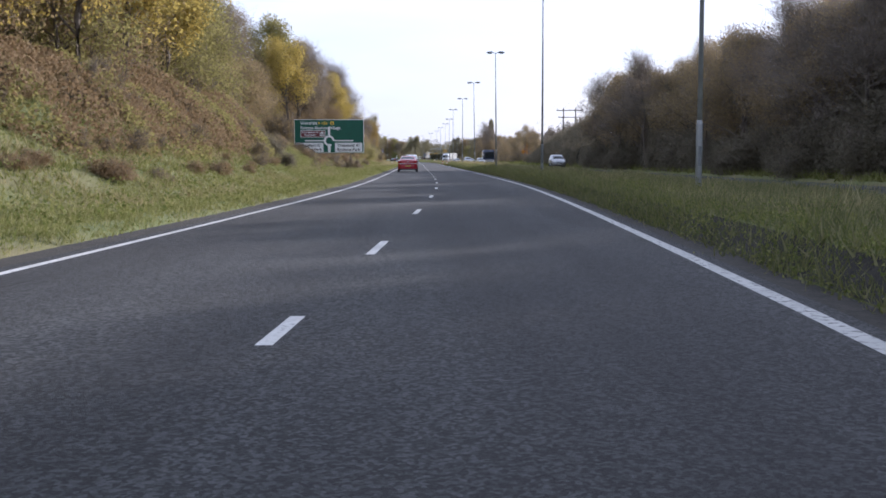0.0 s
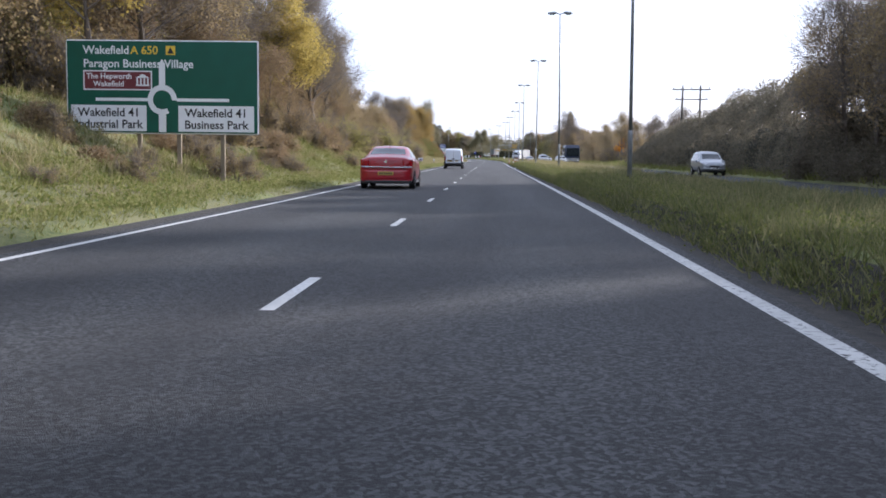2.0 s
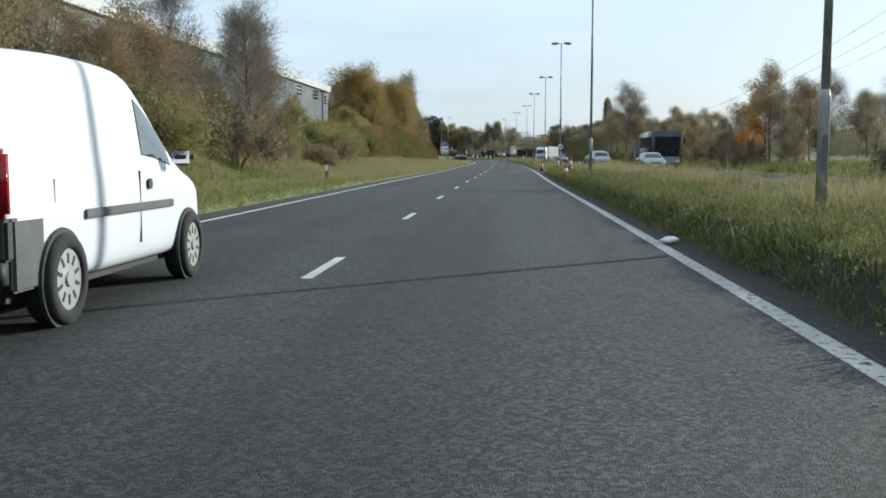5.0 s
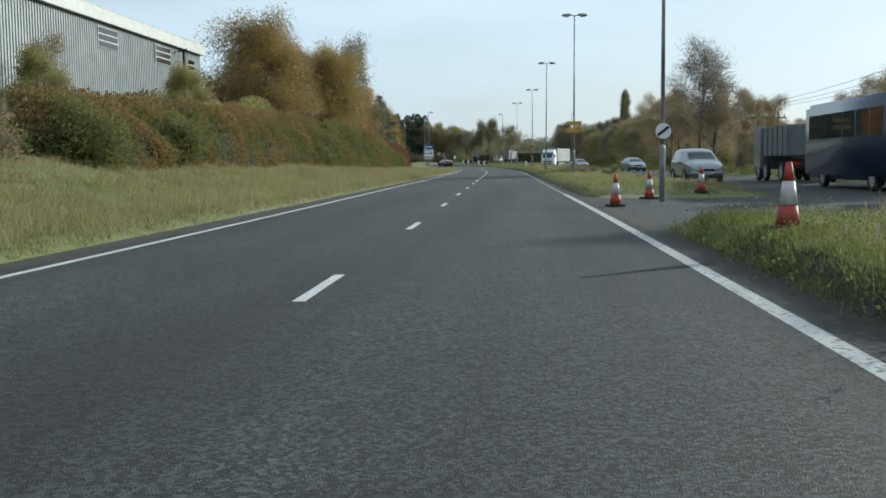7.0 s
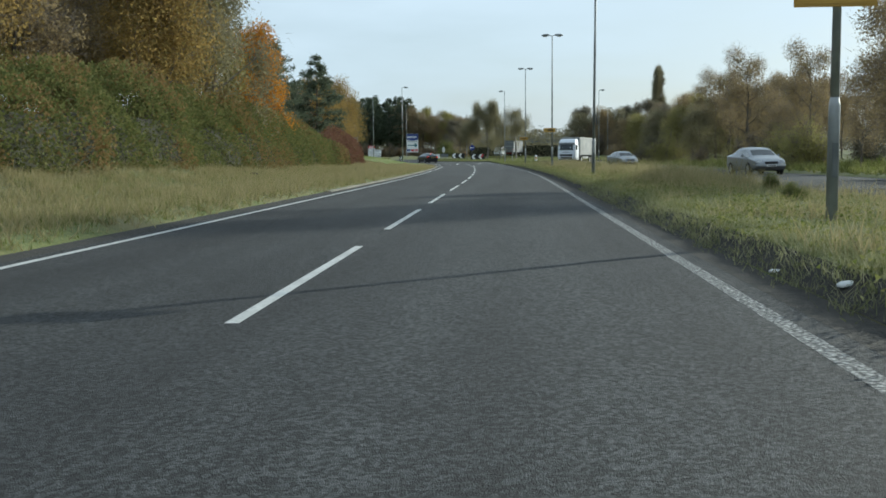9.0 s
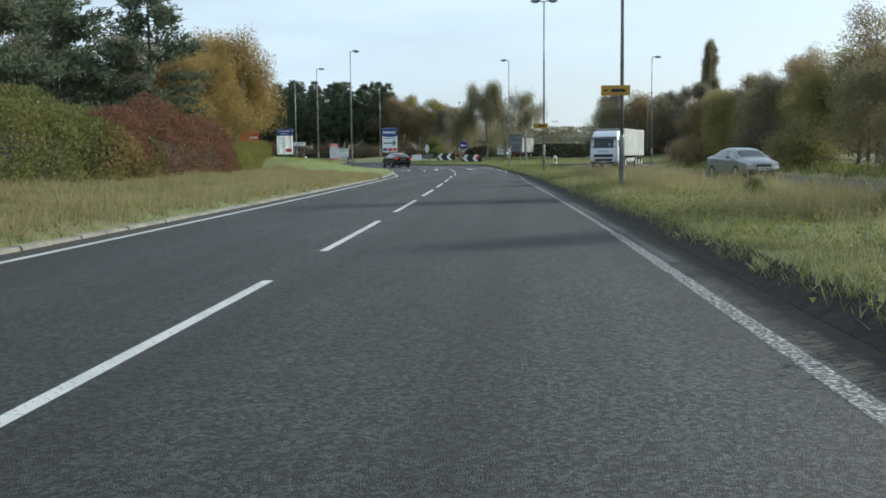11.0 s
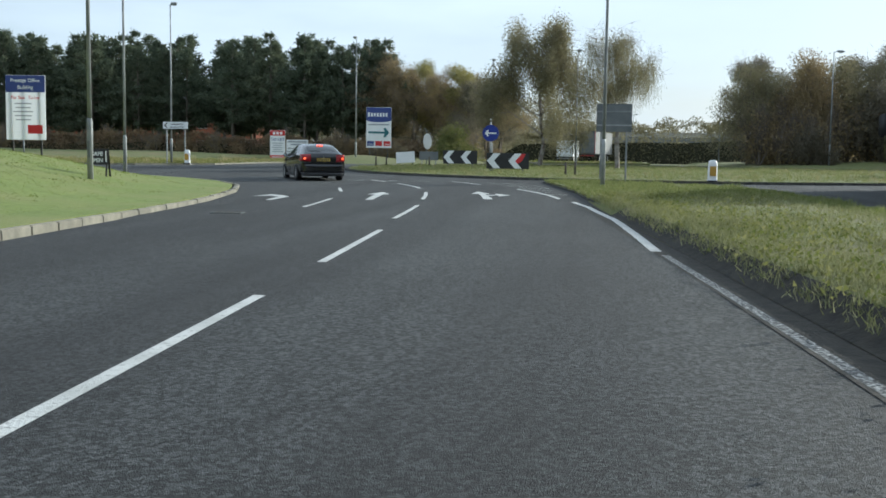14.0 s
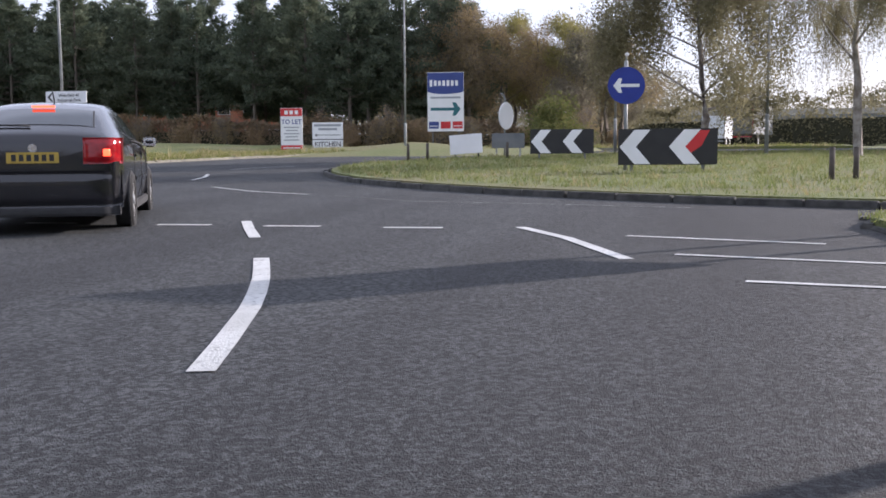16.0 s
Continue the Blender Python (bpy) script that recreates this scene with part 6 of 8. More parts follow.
    part("trailer", box_bm(0, 7.6, 2.3, 2.46, 9.8, 2.4, 0.03), TRAILER_SIDE, ob)
    part("trailer_rim", box_bm(0, 7.6, 3.5, 2.52, 9.84, 0.1, 0.02), WHITE_TRIM, ob)
    part("chassis", box_bm(0, 6.6, 0.95, 1.0, 10.6, 0.3), BLACK_PLASTIC, ob)
    for i in range(5):
        part("logo_bar", box_bm(-1.26, 4.4 + i * 0.8, 2.75, 0.012, 0.5, 0.5), GREY_TEXT, ob)
    plate(ob, -0.1, 0.5, PLATE_WHITE)
    return ob


TRAILER_SIDE = mat("grey_trailer_curtain", (0.24, 0.25, 0.25), (0.31, 0.32, 0.32), 1.2, 0.6, 0, 0.15, 3, 4, (0.2, 0.21, 0.21), 0.4)
lorry(6.05, 394.3, -17)


def coach(x, y, turn):
    ob = thing("coach", "dark coach with a wide black windscreen", "bus", m=pose(x, y, 0, 0, 0, turn))
    part("body", box_bm(0, 5.0, 1.85, 2.45, 10.0, 3.0, 0.16), BLUE_COACH, ob, "", True)
    part("windscreen", box_bm(0, -0.02, 2.15, 2.15, 0.05, 1.4, 0.02), CAR_GLASS, ob)
    part("lower_panel", box_bm(0, -0.02, 0.85, 2.2, 0.06, 0.6, 0.03), SILVER_PAINT, ob)
    for s in (-1, 1):
        part("head_lamp", box_bm(s * 0.9, -0.06, 0.75, 0.34, 0.05, 0.2, 0.02), HEAD_GLASS, ob)
        part("wing_mirror", box_bm(s * 1.4, -0.2, 2.5, 0.18, 0.12, 0.5, 0.03), BLACK_PLASTIC, ob)
        for i in range(6):
            part("side_window", box_bm(s * 1.23, 1.4 + i * 1.45, 2.4, 0.03, 1.3, 0.95), CAR_GLASS, ob)
        for yy in (1.9, 7.6):
            wheel(ob, s * 1.08, yy, 0.48, ALLOY, 8)


coach(13.6, 236.0, 0)


def tipper(x, y, turn):
    ob = thing("tipper_lorry", "grey tipper lorry with a ribbed steel body", "lorry", m=pose(x, y, 0, 0, 0, turn))
    part("tipper_body", box_bm(0, 3.0, 2.05, 2.45, 5.6, 1.5, 0.05), SIGN_GREY, ob)
    for i in range(6):
        for s in (-1, 1):
            part("rib", box_bm(s * 1.25, 0.5 + i * 1.0, 2.05, 0.06, 0.12, 1.5), STEEL_DARK, ob)
    part("cab", box_bm(0, 6.9, 1.75, 2.4, 1.7, 2.3, 0.1), SILVER_PAINT, ob)
    part("chassis", box_bm(0, 3.8, 0.95, 1.0, 7.4, 0.4), BLACK_PLASTIC, ob)
    for s in (-1, 1):
        part("tail_light", box_bm(s * 0.9, 0.1, 0.95, 0.3, 0.06, 0.14), TAIL_RED, ob)
        for yy in (0.9, 2.1, 5.3, 6.9):
            wheel(ob, s * 1.05, yy, 0.5, ALLOY, 8)


tipper(14.6, 252.0, 0)


def parked_trailer(x, y, w, ln, h, zb, body_mat, front_mat, label, name):
    """A box body on a chassis with wheels, doors and corner rails."""
    z0 = road_z(y)
    ob = thing(name, label, "trailer", m=pose(x, y, z0, 0, 0, -14))
    part("box_body", box_bm(0, ln / 2, zb + h / 2, w, ln, h, 0.03), body_mat, ob)
    part("chassis", box_bm(0, ln / 2, zb - 0.12, w * 0.6, ln * 0.95, 0.16), BLACK_PLASTIC, ob)
    for s in (-1, 1):
        part("rear_door", box_bm(s * w * 0.245, -0.012, zb + h / 2, w * 0.46, 0.03, h * 0.94, 0.01), body_mat, ob)
        part("corner_rail", box_bm(s * w * 0.485, -0.02, zb + h / 2, 0.06, 0.05, h, 0.01), front_mat, ob)
        for yy in (ln * 0.3, ln * 0.75):
            wheel(ob, s * (w / 2 - 0.14), yy, min(0.45, zb * 0.62))
    part("tail_bar", box_bm(0, 0.0, zb - 0.2, w * 0.92, 0.08, 0.12, 0.02), front_mat, ob)
    return ob


parked_trailer(-5.1, 478.0, 1.8, 2.8, 1.75, 0.62, WHITE_PAINT, SILVER_PAINT, "small white box trailer parked beyond the roundabout", "box_trailer")
parked_trailer(-2.9, 486.0, 2.4, 9.0, 2.6, 1.0, TRAILER, RED_PAINT, "dark curtain-sided trailer parked beyond the roundabout", "lorry_trailer")


# ---- trees, shrubs and grass ----
def blades(pts, dirs, w, l, rng):
    """Pointed blades: root points, outward directions, widths and lengths (numpy)."""
    n = len(pts)
    d = dirs / (np.linalg.norm(dirs, axis=1, keepdims=True) + 1e-9)
    a = rng.normal(size=(n, 3))
    side = np.cross(d, a)
    side /= np.linalg.norm(side, axis=1, keepdims=True) + 1e-9
    w, l = np.asarray(w).reshape(-1, 1), np.asarray(l).reshape(-1, 1)
    v = np.stack([pts - side * w * 0.62, pts + side * w * 0.62, pts + d * l + side * w * 0.1], 1)
    return v.reshape(-1, 3)


def quad_mesh(name, verts, material):
    n = len(verts) // 3
    me = bpy.data.meshes.new(name)
    me.vertices.add(len(verts))
    me.vertices.foreach_set("co", np.ascontiguousarray(verts, dtype=np.float32).ravel())
    me.loops.add(n * 3)
    me.loops.foreach_set("vertex_index", np.arange(n * 3, dtype=np.int32))
    me.polygons.add(n)
    me.polygons.foreach_set("loop_start", np.arange(0, n * 3, 3, dtype=np.int32))
    me.update(calc_edges=True)
    me.materials.append(material)
    return me


def limb_tree(rng, height, spread, trunk_r, first=0.25, n_limb=9, up=0.9, levels=2, droop=0.0):
    """Trunk, limbs and branches as tapered tubes; returns tube lists and the twig ends."""
    tubes, ends = [], []
    lean = rng.normal(0, 0.04, 2)
    top = np.array([lean[0] * height, lean[1] * height, height * 0.92])
    tr = [np.array([0, 0, -0.3])]
    for k in range(1, 7):
        t = k / 6
        tr.append(top * t + np.array([*rng.normal(0, 0.02 * height, 2), 0]) * (0 if k == 6 else 0.6))
    tubes.append((tr, [trunk_r * (1.25 - 1.1 * k / 6) for k in range(7)], 7))
    ends.append((tr[-1], top / height))
    for i in range(n_limb):
        t = first + (0.97 - first) * (i + rng.random() * 0.6) / n_limb
        base = np.array([np.interp(t * 6, range(7), [p[c] for p in tr]) for c in range(3)])
        az = i * 2.4 + rng.random() * 0.8
        ln = spread * (1.15 - 0.75 * (t - first) / (1 - first)) * rng.uniform(0.75, 1.15)
        d = np.array([math.cos(az), math.sin(az), up * rng.uniform(0.6, 1.2)])
        d /= np.linalg.norm(d)
        pts = [base]
        for k in range(1, 4):
            d = d + np.array([*rng.normal(0, 0.12, 2), rng.normal(0.02, 0.08) - droop * 0.4])
            d /= np.linalg.norm(d)
            pts.append(pts[-1] + d * ln / 3)
        r0 = trunk_r * (0.5 - 0.32 * t)
        tubes.append((pts, [r0, r0 * 0.7, r0 * 0.45, r0 * 0.2], 5))
        ends.append((pts[-1], d))
        if levels > 1:
            for _ in range(5):
                q = rng.uniform(0.3, 1.0)
                b = np.array([np.interp(q * 3, range(4), [p[c] for p in pts]) for c in range(3)])
                dd = d + rng.normal(0, 0.55, 3) + np.array([0, 0, 0.15 - droop])
                dd /= np.linalg.norm(dd)
                l2 = ln * rng.uniform(0.3, 0.55)
                e = b + dd * l2
                tubes.append(([b, b + dd * l2 * 0.5 + rng.normal(0, 0.04, 3), e], [r0 * 0.35, r0 * 0.22, r0 * 0.08], 4))
                ends.append((e, dd))
                ends.append((b + dd * l2 * 0.55, dd))
    return tubes, ends


def tubes_mesh(name, tubes, material):
    verts, faces = [], []
    for pts, rad, n in tubes:
        v, f = tube_data(pts, [max(r, 0.006) for r in rad], n, False)
        o = len(verts)
        verts += v
        faces += [tuple(i + o for i in q) for q in f]
    me = mesh_of(name, verts, faces, material)
    me.polygons.foreach_set("use_smooth", [True] * len(me.polygons))
    return me


def make_tree(name, seed, height, spread, trunk_r, leaf, label, bark=BARK, leaves=3200, size=0.2, twigs=700, first=0.25, n_limb=9, up=0.9, droop=0.0, cloud=0.42, hang=0.0, strands=0):
    """One tree of its kind, kept far below the ground until it is copied."""
    rng = np.random.default_rng(seed)
    tubes, ends = limb_tree(rng, height, spread, trunk_r, first, n_limb, up, 2, droop)
    ob = thing(name, label, "tree")
    o = new("trunk", tubes_mesh("trunk", tubes, bark))
    o.parent = ob
    e = np.array([p for p, _ in ends])
    d = np.array([q for _, q in ends])
    if twigs:
        k = rng.integers(0, len(e), twigs)
        td = d[k] + rng.normal(0, 0.6, (twigs, 3)) + np.array([0, 0, -hang])
        tw = blades(e[k] + rng.normal(0, 0.38, (twigs, 3)), td, rng.uniform(0.01, 0.022, twigs), rng.uniform(0.25, 0.75, twigs) * spread / 2.4, rng)
        o = tagged(new("branchwork", quad_mesh("branchwork", tw, TWIG)), kind="stuff")
        o.parent = ob
    if strands:
        # thin shoots that hang down from the branch ends
        seg = 7
        k = rng.integers(0, len(e), strands)
        c = e[k] + rng.normal(0, 0.3, (strands, 3))
        drift, step = rng.normal(0, 0.05, (strands, 3)), rng.uniform(0.12, 0.38, strands)
        drift[:, 2] = 0
        vs = []
        for j in range(seg):
            dn = np.c_[rng.normal(0, 0.12, (strands, 2)) + drift[:, :2] * 2, -np.ones(strands)]
            vs.append(blades(c, dn, np.full(strands, 0.011), step * 1.2, rng))
            for _ in range(2):
                lp = c + np.c_[rng.normal(0, 0.05, (strands, 2)), -step * rng.random(strands)]
                vs.append(blades(lp, rng.normal(0, 1, (strands, 3)) + np.array([0, 0, -0.8]), rng.uniform(0.03, 0.05, strands), rng.uniform(0.05, 0.09, strands), rng))
            c = c + drift + np.c_[np.zeros((strands, 2)), -step]
        v_ = np.concatenate(vs)
        o = tagged(new("hanging_foliage", quad_mesh("hanging_foliage", v_[v_[:, 2].reshape(-1, 3).min(1).repeat(3) > 1.2], leaf)), kind="stuff")
        o.parent = ob
    if leaves:
        leaves, size = int(leaves * 1.7), size * 0.74
        k = rng.integers(0, len(e), leaves)
        off = rng.normal(0, 1, (leaves, 3))
        off *= (cloud * 2.3 * rng.random(leaves) ** 0.45 / np.linalg.norm(off, axis=1))[:, None]
        if hang:
            off[:, 2] -= np.abs(rng.normal(0, hang * 1.6, leaves))
            off[:, :2] *= 0.55
        ld = rng.normal(0, 1, (leaves, 3)) + np.array([0, 0, -hang])
        lv = blades(e[k] + off, ld, rng.uniform(0.6, 1.2, leaves) * size, rng.uniform(0.7, 1.4, leaves) * size, rng)
        o = tagged(new("crown", quad_mesh("crown", lv, leaf)), kind="stuff")
        o.parent = ob
    return ob


def make_pine(name, seed, height, spread, label):
    rng = np.random.default_rng(seed)
    ob = thing(name, label, "tree")
    tubes = [([np.array([0, 0, -0.3]), np.array([0.1, 0, height * 0.5]), np.array([0, 0.1, height])], [0.17, 0.11, 0.02], 7)]
    vs = []
    z = height * rng.uniform(0.16, 0.26)
    while z < height * 0.985:
        t = z / height
        r = spread * min(1.0, (1 - t) * 1.7) ** 0.75 * rng.uniform(0.65, 1.2) + 0.2
        for k in range(6):
            az = rng.random() * 6.283
            if rng.random() < 0.12:
                continue
            d = np.array([math.cos(az), math.sin(az), rng.uniform(-0.08, 0.3)])
            tubes.append(([np.array([0, 0, z]), np.array([0, 0, z]) + d * r], [0.035 * (1.2 - t), 0.008], 4))
            n = int(30 + 34 * r)
            q = rng.uniform(0.3, 1.05, n)
            c = np.array([0, 0, z]) + d * (q * r)[:, None] + rng.normal(0, 0.16, (n, 3))
            vs.append(blades(c, d + rng.normal(0, 0.75, (n, 3)) + np.array([0, 0, 0.3]), rng.uniform(0.06, 0.13, n), rng.uniform(0.2, 0.42, n), rng))
        z += height * 0.042
    o = new("trunk", tubes_mesh("trunk", tubes, BARK))
    o.parent = ob
    o = tagged(new("crown", quad_mesh("crown", np.concatenate(vs), LEAF_PINE)), kind="stuff")
    o.parent = ob
    return ob


def make_bush(name, seed, w, h, leaf, label, leaves=1500, size=0.16, twigs=350):
    """A rounded shrub: stems from the ground, leaves in lumpy clumps, an uneven outline."""
    rng = np.random.default_rng(seed)
    ob = thing(name, label, "shrub")
    tubes, tips = [], []
    for k in range(11):
        az, rr = rng.random() * 6.283, rng.uniform(0.2, 1) * w / 2
        tip = np.array([math.cos(az) * rr, math.sin(az) * rr, h * (1 - 0.6 * (rr / (w / 2)) ** 2) * rng.uniform(0.45, 1.08)])
        tubes.append(([np.array([0, 0, -0.2]), tip * np.array([0.4, 0.4, 0.55]), tip], [0.035, 0.022, 0.006], 4))
        tips += [tip, tip * 0.75, tip * np.array([1, 1, 0.45])]
    o = tagged(new("stem", tubes_mesh("stem", tubes, BARK)), kind="stuff")
    o.parent = ob
    e = np.array(tips)
    leaves, size = int(leaves * 1.8), size * 0.74
    k = rng.integers(0, len(e), leaves)
    c = e[k] + np.clip(rng.normal(0, 1, (leaves, 3)), -1.6, 1.6) * np.array([w * 0.15, w * 0.15, h * 0.15])
    c[:, 2] = np.abs(c[:, 2])
    lv = blades(c, rng.normal(0, 1, (leaves, 3)) + np.array([0, 0, 0.4]), rng.uniform(0.6, 1.2, leaves) * size, rng.uniform(0.7, 1.4, leaves) * size, rng)
    o = tagged(new("foliage", quad_mesh("foliage", lv, leaf)), kind="stuff")
    o.parent = ob
    if twigs:
        k = rng.integers(0, len(e), twigs)
        tw = blades(e[k] + rng.normal(0, 0.1, (twigs, 3)), e[k] * 0.5 + rng.normal(0, 0.5, (twigs, 3)) + np.array([0, 0, 0.5]), rng.uniform(0.01, 0.022, twigs), rng.uniform(0.4, 1.0, twigs), rng)
        o = tagged(new("branchwork", quad_mesh("branchwork", tw, TWIG)), kind="stuff")
        o.parent = ob
    return ob


used = set()


def plant(ob, x, y, s=1.0, turn=None, sink=0.0, squash=1.0, group="", z=None):
    """The first planting moves the tree itself, later ones copy it."""
    zz = (max(ground_z(x, y), road_z(y)) if z is None else z) - sink
    m = pose(x, y, zz, 0, 0, random.uniform(0, 360) if turn is None else turn)
    sc = (s, s, s * squash)
    if ob.name in used:
        ob = copy_thing(ob, m)
    used.add(ob.name)
    ob.matrix_basis = m @ Matrix.Diagonal((*sc, 1))
    if group:
        tagged(ob, group=group)
    return ob


GOLD = [make_tree("tree", 11 + i, 9.0, 2.6, 0.13, LEAF_GOLD, "broadleaved tree with yellow-gold autumn leaves", leaves=8000, size=0.145, twigs=800) for i in range(2)]
OLIVE = [make_tree("tree", 21 + i, 9.5, 2.6, 0.14, LEAF_OLIVE, "broadleaved tree with olive and tan autumn leaves", leaves=8000, size=0.14, twigs=800) for i in range(3)]
BROWN = [make_tree("thin_tree", 31 + i, 9.0, 2.5, 0.14, LEAF_BROWN, "thin-leaved tree turning brown in autumn", leaves=4600, size=0.125, twigs=3200) for i in range(3)]
BARE = [make_tree("bare_tree", 41 + i, 9.5, 2.7, 0.13, LEAF_BROWN, "nearly bare autumn tree with fine grey twigs", leaves=350, size=0.1, twigs=9000, n_limb=15) for i in range(2)]
DARK = [make_tree("bushy_tree", 51 + i, 8.5, 2.8, 0.15, LEAF_DARK, "dense dark broadleaved tree in shade", leaves=8000, size=0.14, twigs=3200, first=0.12) for i in range(3)]
ORANGE = [make_tree("tree", 61, 8.5, 2.3, 0.13, LEAF_ORANGE, "small tree with bright orange autumn leaves", leaves=8000, size=0.15, twigs=400, first=0.15)]
LOW = [make_tree("young_tree", 171 + i, 6.5, 2.6, 0.08, k, "bushy young tree with thin autumn leaves to the ground", leaves=5600, size=0.125, twigs=1000, first=0.04, n_limb=12, cloud=0.5) for i, k in enumerate((LEAF_OLIVE, LEAF_BROWN, LEAF_RUST))]
WEEP = [make_tree("birch", 71 + i, 10.0, 2.2, 0.15, LEAF_BIRCH if i == 0 else LEAF_OLIVE, "weeping birch with hanging thin foliage", bark=BARK_PALE, leaves=5000, size=0.13, twigs=800, hang=0.8, droop=0.12, cloud=0.45, strands=500) for i in range(2)]
WEEP_BARE = make_tree("birch", 75, 10.0, 4.4, 0.17, LEAF_BIRCH, "half-bare weeping birch with pale forked trunk", bark=BARK_PALE, leaves=1800, size=0.07, twigs=1200, strands=2600, hang=0.6, droop=0.1, cloud=0.4, first=0.3)
BIRCH = make_tree("birch", 77, 10.8, 4.4, 0.16, LEAF_BIRCH, "large birch with dense olive-brown hanging leaves", bark=BARK_PALE, leaves=34000, size=0.125, twigs=1500, hang=0.3, droop=0.03, cloud=0.7, first=0.18, n_limb=17, up=0.6, strands=1200)
AMBER = make_tree("tree", 65, 9.6, 3.9, 0.16, LEAF_AMBER, "large round tree with amber-brown autumn leaves", leaves=24000, size=0.12, twigs=1500, first=0.1, n_limb=17, cloud=0.55)
POPLAR = make_tree("poplar", 82, 17.5, 1.6, 0.25, LEAF_BIRCH, "tall narrow poplar with thin autumn leaves", leaves=15000, size=0.13, twigs=5000, first=0.05, n_limb=48, up=3.2, cloud=0.27)
HAZEL = [make_tree("bushy_tree", 191 + i, 7.4, 2.5, 0.1, (LEAF_OLIVE, LEAF_BIRCH, LEAF_BROWN)[i], "bushy olive-brown autumn tree leafed to the ground", leaves=9000, size=0.135, twigs=1800, first=0.05, n_limb=15, cloud=0.5) for i in range(3)]
PINES = [make_pine("pine_tree", 91 + i, 12.0, 3.0, "dark green pine tree with a rough outline") for i in range(3)]
SHRUB_RUST = [make_bush("bracken_clump", 101 + i, 2.4, 1.5, LEAF_RUST, "rust-brown bracken and bramble clump", leaves=2400, size=0.13) for i in range(2)]
SHRUB_GREEN = [make_bush("hedge_shrub", 111 + i, 3.0, 2.3, LEAF_GREEN, "dense green bramble hedge shrub", leaves=4200, size=0.13, twigs=200) for i in range(3)]
SHRUB_RED = [make_bush("hedge_shrub", 121 + i, 3.0, 2.2, LEAF_RED, "dark red-brown hedge shrub", leaves=3600, size=0.13, twigs=400) for i in range(2)]
SHRUB_OLIVE = [make_bush("shrub", 131 + i, 3.2, 2.6, LEAF_OLIVE, "olive and tan autumn shrub", leaves=3400, size=0.12, twigs=700) for i in range(2)]
SHRUB_TWIG = [make_bush("shrub", 141 + i, 3.0, 2.4, LEAF_BROWN, "twiggy half-bare brown shrub", leaves=900, size=0.13, twigs=1500) for i in range(2)]
SHRUB_DARK = [make_bush("shrub", 151 + i, 3.4, 2.8, LEAF_DARK, "dark shaded thicket shrub", leaves=3800, size=0.14, twigs=700) for i in range(2)]
rnd = random.Random(5)


def scatter(kinds, y0, y1, u0, u1, n, s0, s1, group, gap=2.2, squash=1.0):
    """Plants spread by chance over a stretch of the verge, none too close to the next."""
    put = []
    tries = 0
    while len(put) < n and tries < n * 30:
        tries += 1
        y, u = rnd.uniform(y0, y1), rnd.uniform(u0, u1)
        x = xc(y) + u
        if 57 < y < 92.5 and -15.2 < u < 0:
            continue
        if all((x - a) ** 2 + (y - b) ** 2 > gap * gap for a, b in put):
            put.append((x, y))
            plant(rnd.choice(kinds), x, y, rnd.uniform(s0, s1), rnd.uniform(0, 360), 0.05, squash, group)


# near-side bank, first stretch: gold by the start, then tan and thin trees
GL = "trees on the near-side bank"
scatter(GOLD + OLIVE, 20, 62, -18.5, -13.0, 13, 1.15, 1.45, GL, 2.8)
scatter(OLIVE + BROWN, 14, 76, -29, -18, 18, 1.3, 1.6, GL, 3.0)
scatter(LOW, 18, 120, -17.5, -13.0, 26, 0.8, 1.2, GL, 2.2)
scatter(LOW[1:], 60, 190, -21.0, -15.0, 26, 0.8, 1.2, GL, 2.4)
scatter(BROWN + BARE + OLIVE[1:], 62, 135, -24, -14.5, 22, 0.95, 1.3, GL, 3.0)
for x, y, k, s, a in ((-11.6, 25.0, GOLD[0], 0.95, 20), (-11.0, 31.0, GOLD[1], 1.0, 150), (-11.8, 38.0, GOLD[0], 1.05, 250), (-12.2, 45.5, GOLD[1], 0.9, 60), (-13.6, 95.5, GOLD[0], 1.05, 90), (-11.9, 121.5, GOLD[1], 0.95, 10), (-12.6, 126.0, GOLD[0], 0.85, 200), (-14.2, 114.0, GOLD[1], 0.9, 130), (-11.7, 129.5, BARE[0], 1.12, 15), (-12.8, 134.0, BARE[1], 1.0, 140), (-13.4, 109.0, BARE[1], 1.05, 70), (-12.6, 197.0, BARE[1], 0.8, 200), (-13.4, 99.5, BARE[0], 1.0, 250)):
    plant(k, x, y, s, a, 0.05, 1, GL)
scatter(BARE + BROWN, 96, 150, -15.0, -12.0, 9, 0.85, 1.05, GL, 3.0)
scatter(BROWN + OLIVE, 70, 140, -36, -24, 14, 1.0, 1.3, GL, 3.5)
scatter(BROWN + BARE, 135, 178, -23, -13, 14, 0.62, 0.85, GL, 3.0)
scatter(BARE + BROWN, 178, 215, -20, -13.5, 9, 0.55, 0.75, GL, 3.0)
scatter(OLIVE + BROWN, 215, 262, -21, -15.5, 7, 0.5, 0.7, GL, 3.5)
for x, y, s in ((-13.6, 60.5, 0.55), (-12.4, 63.0, 0.4), (-14.6, 64.5, 0.7), (-13.4, 69.0, 0.5), (-15.0, 72.0, 0.7), (-14.2, 77.5, 0.5), (-12.8, 57.8, 0.6)):
    plant(SHRUB_RUST[int(y) % 2], x, y, s, None, 0, 1, "shrubs on the bank")
